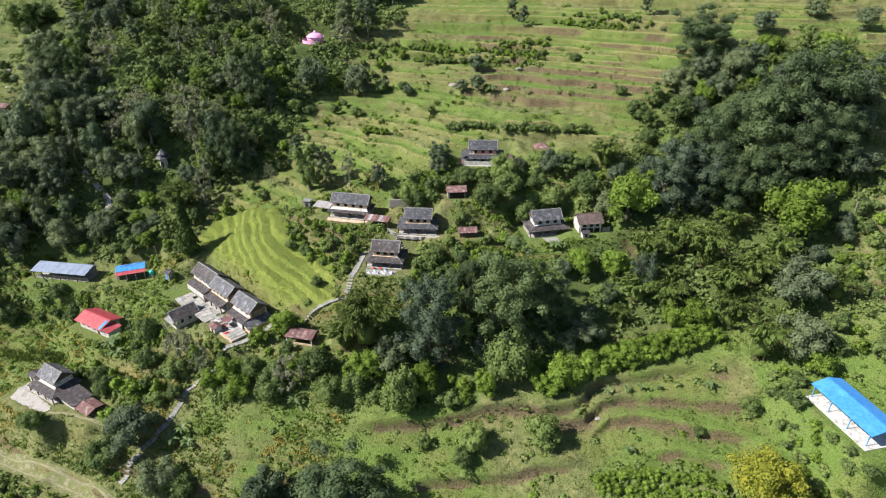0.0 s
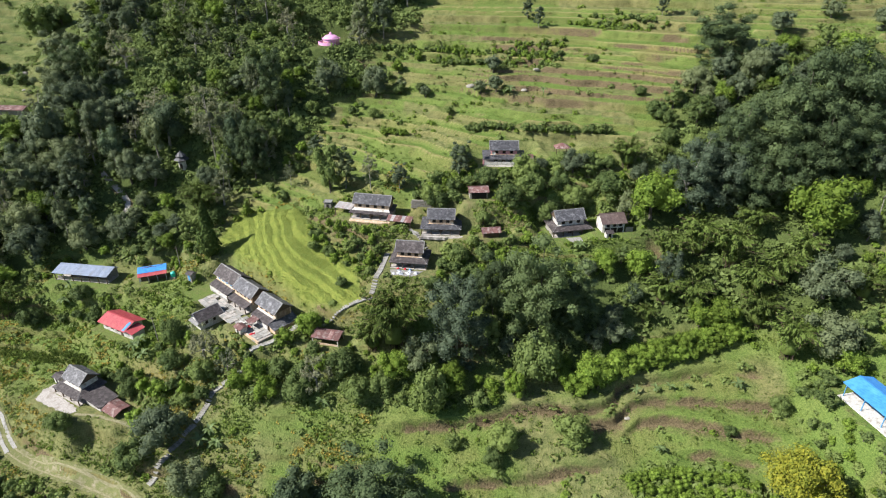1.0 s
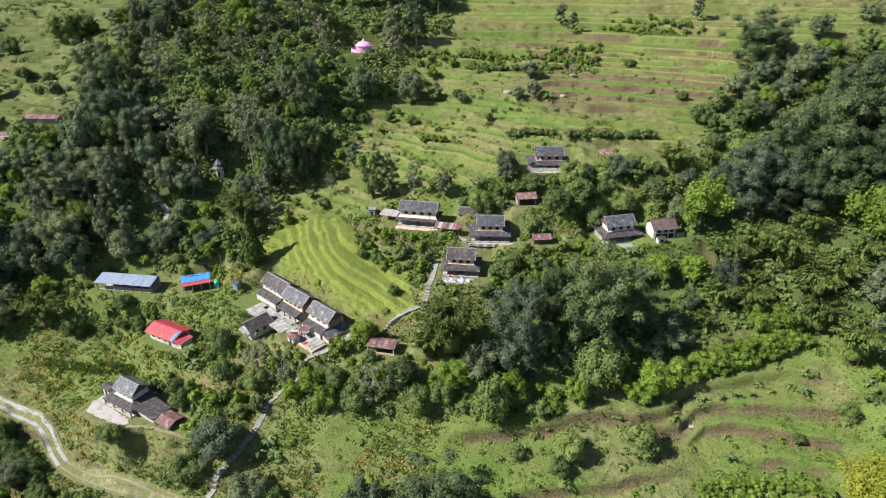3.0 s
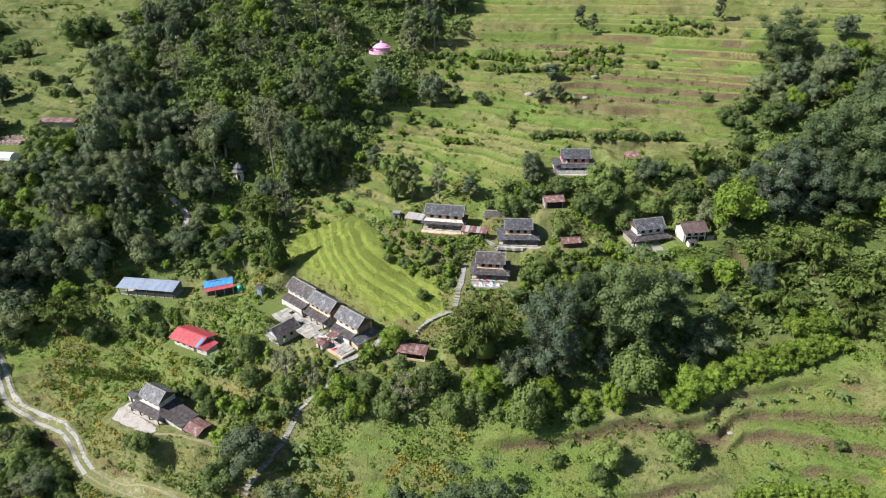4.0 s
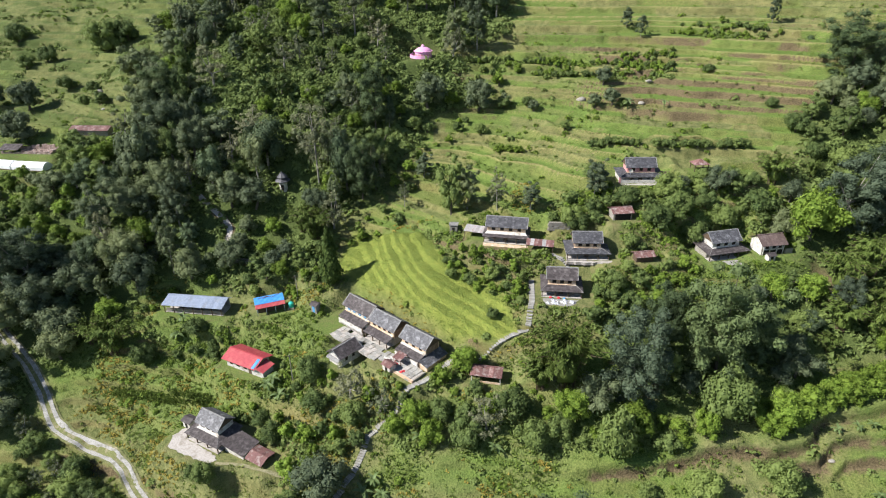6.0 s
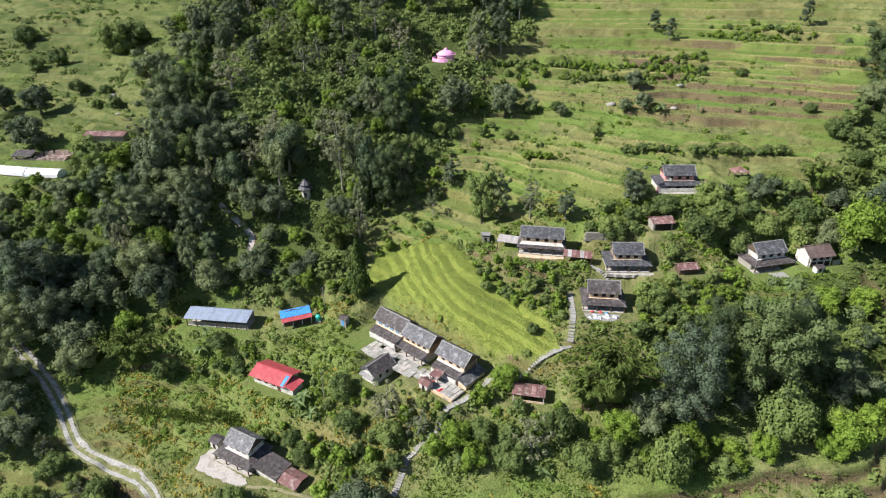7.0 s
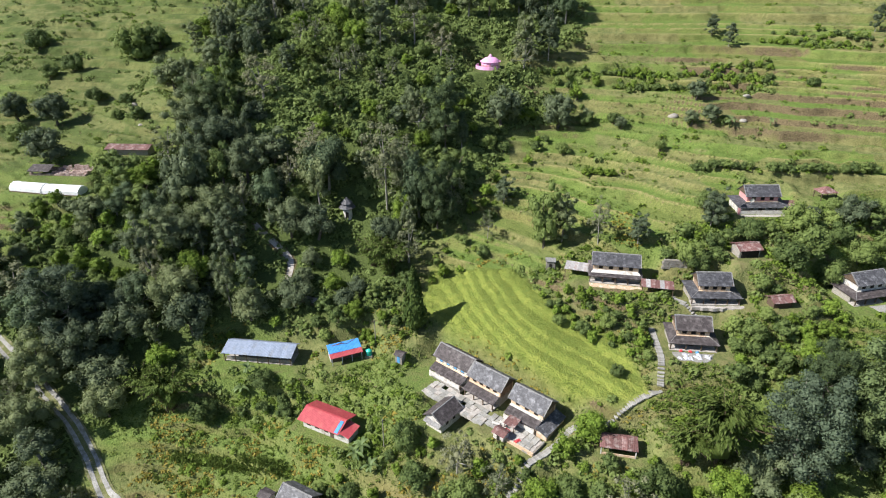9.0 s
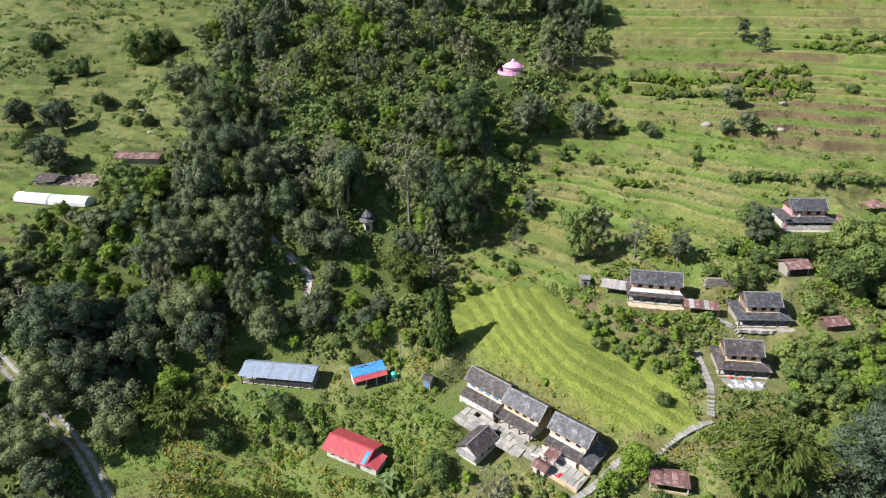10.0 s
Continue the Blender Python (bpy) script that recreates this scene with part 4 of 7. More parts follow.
rs = thing("wood_shed", pose(-28.9, 99.6, 15.1, 0, 0, -13), "open shed with a rusty red corrugated roof", "shed")
tin_roof(rs, 3.0, 1.75, 1.75, 2.25, M_RUST_TIN, 25, shift=0.9)
for px in (-2.7, 2.7):
    for py in (-1.5, 1.5):
        part("post", box_bm(px - 0.08, py - 0.08, -0.3, px + 0.08, py + 0.08, 1.75), M_WHITE, rs)
part("back_wall", box_bm(-2.6, 1.3, -0.3, 2.6, 1.5, 1.7), M_WOOD, rs)
part("low_wall", box_bm(-2.6, -1.55, -0.3, 2.6, -1.42, 0.5), M_OCHRE, rs)

rs2 = thing("hillside_shed", pose(3.1, 131.8, 33.7, 0, 0, 5), "small shed with a maroon sheet roof", "shed")
gable_walls(rs2, 2.1, 1.5, -0.3, 1.75, 2.4, M_STONE)
tin_roof(rs2, 2.45, 2.0, 1.7, 2.55, M_RUST_TIN, 26)
part("doorway", box_bm(-1.7, -1.56, 0.0, 1.8, -1.502, 1.5), M_DARK, rs2)

mid = thing("goat_shed", pose(5.5, 121.0, 28.6, 0, 0, 6), "little goat shed with a patched rusty roof", "shed")
tin_roof(mid, 2.2, 1.5, 1.3, 2.0, M_RUST_TIN, 27)
gable_walls(mid, 1.8, 1.0, -0.3, 1.35, 1.85, M_WOOD)

kiosk = thing("hay_shelter", pose(24.7, 144.6, 40.0, 0, 0, 4), "open hay shelter with a rusty hipped roof", "shelter")
bm = bmesh.new()
for k in range(4):
    a, b = radians(45 + 90 * k), radians(135 + 90 * k)
    slab(bm, ((2.7 * math.cos(a), 2.1 * math.sin(a), 1.7), (2.7 * math.cos(b), 2.1 * math.sin(b), 1.7), (0.3 * math.cos(b), 0.2 * math.sin(b), 2.7), (0.3 * math.cos(a), 0.2 * math.sin(a), 2.7)), 0.06)
part("roof", bm, M_RUST_TIN, kiosk)
for px, py in ((-1.6, -1.2), (1.6, -1.2), (1.6, 1.2), (-1.6, 1.2)):
    part("post", box_bm(px - 0.07, py - 0.07, -0.3, px + 0.07, py + 0.07, 1.75), M_WOOD, kiosk)

bb = thing("open_hall", pose(68.4, 75.0, 17.3, 0, 0, -78), "open-sided hall with a bright blue sheet roof and white floor", "hall")
tin_roof(bb, 6.4, 3.1, 2.75, 3.6, M_BLUE_TIN, 28)
part("floor_slab", box_bm(-6.2, -3.5, -0.5, 6.6, 3.0, 0.15), M_WHITE, bb, "white concrete floor slab")
for px in (-5.8, -2.0, 2.0, 5.8):
    for py in (-2.7, 2.7):
        part("post", box_bm(px - 0.06, py - 0.06, 0.15, px + 0.06, py + 0.06, 2.75), M_BLUE, bb)
    bm = bmesh.new()
    box(bm, px - 0.04, -0.9, -0.03, px + 0.04, 0.9, 0.03, Matrix.Translation((0, -2.1, 2.2)) @ Matrix.Rotation(radians(38), 4, "X"))
    part("brace", bm, M_BLUE, bb)

shrine = thing("shrine", pose(-41.5, 203.3, 57.6), "bright pink domed hill shrine", "shrine")


def drum(bm, r0, r1, z0, z1, n=20, cx=0.0, cy=0.0):
    a = [bm.verts.new((cx + r0 * math.cos(2 * math.pi * i / n), cy + r0 * math.sin(2 * math.pi * i / n), z0)) for i in range(n)]
    b = [bm.verts.new((cx + r1 * math.cos(2 * math.pi * i / n), cy + r1 * math.sin(2 * math.pi * i / n), z1)) for i in range(n)]
    for i in range(n):
        bm.faces.new((a[i], a[(i + 1) % n], b[(i + 1) % n], b[i]))
    bm.faces.new(b)
    bm.faces.new(a[::-1])


bm = bmesh.new()
drum(bm, 2.7, 2.6, -0.5, 1.75)
drum(bm, 2.95, 2.95, 1.75, 1.9)
part("base", bm, M_SHRINE, shrine)
bm = bmesh.new()
drum(bm, 2.6, 2.3, 1.9, 2.3)
drum(bm, 2.3, 1.6, 2.3, 2.75)
drum(bm, 1.6, 0.6, 2.75, 3.05)
part("dome", bm, M_SHRINE, shrine)
bm = bmesh.new()
drum(bm, 0.6, 0.5, 3.05, 3.4, 8)
drum(bm, 0.5, 0.1, 3.4, 3.8, 8)
part("spire", bm, M_SHRINE, shrine)
for k in range(7):
    a = radians(200 + 20 * k)
    part("niche", box_bm(-0.3, -0.05, 0.1, 0.3, 0.05, 0.8, Matrix.Translation((2.66 * math.cos(a), 2.66 * math.sin(a), 0.3)) @ Matrix.Rotation(a + math.pi / 2, 4, "Z")), M_PINK, shrine)

for k in range(9):
    a = radians(150 + 17 * k)
    part("court_wall", box_bm(-0.62, -0.12, -0.5, 0.62, 0.12, 0.9, Matrix.Translation((4.0 * math.cos(a), 4.0 * math.sin(a), 0)) @ Matrix.Rotation(a + math.pi / 2, 4, "Z")), M_SHRINE, shrine)

temple = thing("water_tower", pose(-79.0, 160.6, height(-79.0, 160.6)), "little white tower with a dark pointed roof among trees", "tower")
bm = bmesh.new()
drum(bm, 1.15, 1.05, -0.5, 1.9, 8)
part("wall", bm, M_WHITE, temple)
bm = bmesh.new()
drum(bm, 1.0, 1.0, 1.9, 2.6, 8)
part("upper_wall", bm, M_STONE, temple)
bm = bmesh.new()
drum(bm, 2.1, 1.05, 2.55, 3.3, 8)
drum(bm, 1.05, 0.95, 3.3, 3.6, 8)
drum(bm, 1.5, 0.05, 3.6, 5.0, 8)
part("roof", bm, M_SLATE_DARK, temple, "dark two-tiered pointed roof")
part("doorway", box_bm(-0.35, -1.2, 0.0, 0.35, -0.9, 1.5), M_DARK, temple)

# Far fields to the west: film tunnels, a roofless ruin, a rusty roof.
for (ax, ay), (bx, by) in (((-165.3, 173.6), (-156.2, 171.3)), ((-155.6, 171.0), (-145.9, 169.3))):
    cx, cy, ln = (ax + bx) / 2, (ay + by) / 2, math.hypot(bx - ax, by - ay)
    tunnel = thing("film_tunnel", pose(cx, cy, 34.4, 0, 0, math.degrees(math.atan2(by - ay, bx - ax))), "low white plastic film tunnel on the field", "greenhouse", "film tunnels")
    bm = bmesh.new()
    prof = [(-1.9, 0.0), (-1.8, 1.1), (-1.0, 1.8), (0.0, 2.1), (1.0, 1.8), (1.8, 1.1), (1.9, 0.0)]
    ring = [[bm.verts.new((-ln / 2 + ln * k / 8, py, pz + 0.06 * (k % 2))) for py, pz in prof] for k in range(9)]
    for a, b in zip(ring, ring[1:]):
        for i in range(6):
            bm.faces.new((a[i], b[i], b[i + 1], a[i + 1]))
    bm.faces.new(ring[0])
    bm.faces.new(ring[-1][::-1])
    part("film_cover", bm, M_FILM, tunnel)
    part("ground_rail", box_bm(-ln / 2, -2.05, -0.3, ln / 2, -1.92, 0.25), M_WOOD, tunnel)
ruin = thing("ruined_house", pose(-154.5, 177.4, 37.2, 0, 0, -6), "roofless house ruin with rubble and bare clay walls", "ruin")
rng = random.Random(77)
for x0, y0, x1, y1, hi_ in ((-7.5, -2.4, 7.5, -2.0, 0.7), (-7.5, 2.0, 7.5, 2.4, 1.5), (7.1, -2.0, 7.5, 2.0, 0.9), (-1.6, -2.0, -1.2, 2.0, 1.0)):
    bm = bmesh.new()
    n = max(3, round(max(x1 - x0, y1 - y0) / 0.8))
    for i in range(n):
        u, v = i / n, (i + 1) / n
        if x1 - x0 > y1 - y0:
            box(bm, x0 + (x1 - x0) * u, y0, -0.4, x0 + (x1 - x0) * v, y1, hi_ * rng.uniform(0.4, 1.1))
        else:
            box(bm, x0, y0 + (y1 - y0) * u, -0.4, x1, y0 + (y1 - y0) * v, hi_ * rng.uniform(0.4, 1.1))
    part("wall", bm, M_RUBBLE, ruin, "crumbling clay wall")
bm = bmesh.new()
for i in range(150):
    w = rng.uniform(0.15, 0.5)
    turn = Matrix.Translation((rng.uniform(-0.9, 6.8), rng.uniform(-1.8, 1.8), rng.uniform(-0.1, 0.3))) @ Matrix.Rotation(rng.uniform(0, 3), 4, "Z") @ Matrix.Rotation(rng.uniform(-0.4, 0.4), 4, "X")
    box(bm, -w, -w * 0.6, -0.25, w, w * 0.6, 0.12, turn)
part("rubble", bm, M_RUBBLE, ruin, "heap of pinkish broken bricks")
bm = bmesh.new()
for pts in (((-7.7, -2.8, 1.2), (-1.8, -2.8, 1.2), (-1.8, 0, 2.2), (-7.7, 0, 2.2)), ((-1.8, 2.8, 1.2), (-7.7, 2.8, 1.2), (-7.7, 0, 2.2), (-1.8, 0, 2.2))):
    slab(bm, pts, 0.08)
    slope(bm, *pts, seed=31)
part("roof", bm, M_SLATE_BROWN, ruin)
far = thing("rusty_shed", pose(-137.5, 181.3, 41.0, 0, 0, -6), "long low shed with a rusty red roof", "shed")
tin_roof(far, 6.0, 2.4, 1.6, 2.4, M_RUST_TIN, 32)
gable_walls(far, 5.5, 1.8, -0.4, 1.6, 2.25, M_STONE)


# ---- vegetation ----
def diamonds(c, n, length, width, rng, up=None):
    """Folded leaf clusters at centres c facing n (arrays)."""
    k = len(c)
    r = rng.normal(size=(k, 3))
    if up is not None:
        r = up + 0.35 * r
    n = n / np.linalg.norm(n, axis=1, keepdims=True)
    a = r - n * np.sum(r * n, 1, keepdims=True)
    a /= np.linalg.norm(a, axis=1, keepdims=True) + 1e-9
    b = np.cross(n, a)
    L, W = length[:, None], width[:, None]
    v = np.stack([c - a * L, c + b * W + n * W * 0.35, c + a * L, c - b * W + n * W * 0.35], 1).reshape(-1, 3)
    i = np.arange(k) * 4
    f = np.concatenate([np.stack([i, i + 1, i + 2], 1), np.stack([i, i + 2, i + 3], 1)])
    return v, f


def leaflets(c, n, length, width, rng):
    """Single pointed leaf sprays at centres c facing n (arrays)."""
    k = len(c)
    r = rng.normal(size=(k, 3))
    n = n / np.linalg.norm(n, axis=1, keepdims=True)
    a = r - n * np.sum(r * n, 1, keepdims=True)
    a /= np.linalg.norm(a, axis=1, keepdims=True) + 1e-9
    b = np.cross(n, a)
    L, W = length[:, None], width[:, None]
    v = np.stack([c + a * L, c - a * L * 0.7 + b * W, c - a * L * 0.7 - b * W], 1).reshape(-1, 3)
    return v, np.arange(k * 3).reshape(-1, 3)


def ico(subdiv=1):
    bm = bmesh.new()
    bmesh.ops.create_icosphere(bm, subdivisions=subdiv, radius=1.0)
    v = np.array([p.co[:] for p in bm.verts])
    f = np.array([[p.index for p in q.verts] for q in bm.faces])
    bm.free()
    return v, f


ICO = ico(1)


def join(blocks):
    vs, fs, n = [], [], 0
    for v, f in blocks:
        vs.append(v)
        fs.append(f + n)
        n += len(v)
    return np.concatenate(vs), np.concatenate(fs)


def crown_blocks(rng, R, zc, lobes, card, flat=0.85, cover=1.15, lobe=(0.34, 0.5), jitter=0.36, low=-0.4, core=0.8):
    """Lobes of foliage gathered round a centre: leaf clusters on their outer faces over a dark inner mass."""
    i = np.arange(lobes) + 0.5
    z = 1 - i * (1 - low) / lobes
    ang = i * 2.39996 + rng.uniform(0, 6)
    rad = np.sqrt(np.maximum(0, 1 - z * z))
    d = np.stack([rad * np.cos(ang), rad * np.sin(ang), z], 1) + rng.normal(size=(lobes, 3)) * 0.22
    lr = R * rng.uniform(*lobe, size=lobes)
    lc = d * (R - lr * 0.85)[:, None] * rng.uniform(0.72, 1.14, size=(lobes, 1))
    lc[:, 2] *= flat
    lc[:, 2] += zc
    blocks = []
    ctr, rr = np.vstack([lc, [[0, 0, zc]]]), np.append(lr * core, R * (0.5 if core > 0.7 else 0.3))
    for c, r in zip(ctr, rr):
        blocks.append((ICO[0] * r * (1 + 0.22 * rng.uniform(-1, 1, size=(len(ICO[0]), 1))) * np.array([1, 1, 0.9]) + c, ICO[1]))
    for k in range(lobes):
        m = int(cover * 4 * math.pi * lr[k] ** 2 / (card * card * 0.72))
        v = rng.normal(size=(m, 3))
        v /= np.linalg.norm(v, axis=1, keepdims=True)
        v = v[v[:, 2] > -0.55]
        p = lc[k] + v * lr[k] * (0.82 + 0.5 * rng.uniform(0, 1, size=(len(v), 1)) ** 2.2)
        keep = np.ones(len(p), bool)
        for j in range(lobes):
            if j != k:
                keep &= np.linalg.norm(p - lc[j], axis=1) > lr[j] * 0.8
        p, v = p[keep], v[keep]
        s = card * rng.uniform(0.55, 1.2, size=len(p))
        blocks.append(leaflets(p, v + jitter * rng.normal(size=v.shape) + np.array([0, 0, 0.25]), s * 0.66, s * 0.42, rng))
    return blocks, lc


def limb(bm, a, b, r0, r1, n=6):
    a, b = Vector(a), Vector(b)
    q = (b - a).to_track_quat("Z", "Y")
    lo = [bm.verts.new(a + q @ Vector((r0 * math.cos(2 * math.pi * k / n), r0 * math.sin(2 * math.pi * k / n), 0))) for k in range(n)]
    hi = [bm.verts.new(b + q @ Vector((r1 * math.cos(2 * math.pi * k / n), r1 * math.sin(2 * math.pi * k / n), 0))) for k in range(n)]
    for k in range(n):
        bm.faces.new((lo[k], lo[(k + 1) % n], hi[(k + 1) % n], hi[k]))
    bm.faces.new(hi)


def tree_proto(name, seed, R, H, lobes, card, leaf=None, bark=M_BARK, label="", category="tree", group="", **kw):
    rng = np.random.default_rng(seed)
    t = thing(name, Matrix.Identity(4), label, category, group)
    zc = H - R * kw.get("flat", 0.85)
    blocks, lc = crown_blocks(rng, R, zc, lobes, card, **kw)
    v, f = join(blocks)
    crown = new("crown", array_mesh("crown", v, f, leaf))
    crown.parent = t
    bm = bmesh.new()
    r = (0.028 if H > 12.5 else 0.05) * R + 0.06
    fork = (rng.uniform(-0.2, 0.2) * R, rng.uniform(-0.2, 0.2) * R, max(0.4, zc - 0.45 * R))
    limb(bm, (0, 0, -0.6), fork, r * 1.35, r)
    for k in range(0, lobes, max(1, lobes // 6)):
        limb(bm, fork, tuple(lc[k]), r * 0.65, r * 0.2, 4)
    part("trunk", bm, bark, t)
    return t


def bamboo_proto(seed, R, H, culms=56):
    rng = np.random.default_rng(seed)
    t = thing("bamboo_clump", Matrix.Identity(4), "dense clump of arching feathery green bamboo", "bamboo", "bamboo clumps")
    bm = bmesh.new()
    cs, ns, ups, ln = [], [], [], []
    for k in range(culms):
        a, reach, hh = rng.uniform(0, 6.283), R * rng.uniform(0.25, 1.05), H * rng.uniform(0.75, 1.1)
        b = np.array([math.cos(a), math.sin(a), 0])
        root = b * rng.uniform(0, 0.25 * R)
        pts = [root + b * reach * s ** 1.9 + np.array([0, 0, hh * (1.25 * s - 0.45 * s ** 3) - 0.3]) for s in np.linspace(0, 1, 5)]
        for p, q in zip(pts, pts[1:]):
            limb(bm, tuple(p), tuple(q), 0.05, 0.035, 3)
        m = 56
        s = rng.uniform(0.12, 1.0, size=m) ** 0.75
        P = root + b * reach * (s ** 1.9)[:, None] + np.stack([0 * s, 0 * s, hh * (1.25 * s - 0.45 * s ** 3)], 1)
        P += rng.normal(size=(m, 3)) * (0.13 + 0.16 * (1 - s))[:, None]
        cs.append(P)
        ns.append(np.array([0, 0, 1.0]) * 0.9 + b * 0.5 + 0.5 * rng.normal(size=(m, 3)))
        ups.append(np.tile(b * 0.9 + np.array([0, 0, -0.6]), (m, 1)))
        ln.append(rng.uniform(0.25, 0.55, size=m))
    ln = np.concatenate(ln)
    v, f = diamonds(np.concatenate(cs), np.concatenate(ns), ln, ln * 0.28, rng, np.concatenate(ups))
    heart = ICO[0] * (1 + 0.2 * rng.uniform(-1, 1, size=(len(ICO[0]), 1))) * np.array([0.36 * R, 0.36 * R, 0.3 * H]) + np.array([0, 0, 0.3 * H])
    v, f = join([(v, f), (heart, ICO[1])])
    crown = new("foliage", array_mesh("foliage", v, f, L_BAMBOO))
    crown.parent = t
    part("cane", bm, M_WOOD, t)
    return t


def banana_leaf_mesh(seed):
    rng = random.Random(seed)
    L, W = rng.uniform(1.4, 1.9), rng.uniform(0.2, 0.28)
    v, f = [], []
    for i in range(7):
        s = i / 6
        w = W * math.sin(math.pi * min(1, 0.12 + s * 0.88)) ** 0.6
        x, z = L * (0.95 * s), L * (0.75 * s - 0.85 * s * s)
        v += [(x, -w, z - 0.06 + 0.1 * w), (x, 0, z - 0.1), (x, w, z - 0.06 + 0.1 * w)]
    for i in range(6):
        a = i * 3
        f += [(a, a + 3, a + 4, a + 1), (a + 1, a + 4, a + 5, a + 2)]
    return array_mesh("leaf", v, f, L_BANANA)


BANANA_LEAVES = [banana_leaf_mesh(s) for s in range(4)]


def banana_proto(seed, n=8):
    rng = random.Random(seed)
    t = thing("banana_plant", Matrix.Identity(4), "banana plant with broad arching torn leaves", "banana plant", "banana plants")
    bm = bmesh.new()
    limb(bm, (0, 0, -0.3), (0.05, 0.02, 1.5), 0.16, 0.09, 7)
    part("stem", bm, L_BANANA, t)
    for k in range(n):
        lf = new("leaf", BANANA_LEAVES[k % 4])
        lf.parent = t
        lf.matrix_basis = Matrix.Translation((0, 0, 1.4 + 0.02 * k)) @ Matrix.Rotation(k * 2.4 + rng.uniform(-0.3, 0.3), 4, "Z") @ Matrix.Rotation(radians(rng.uniform(-38, 18)), 4, "Y")
    return t


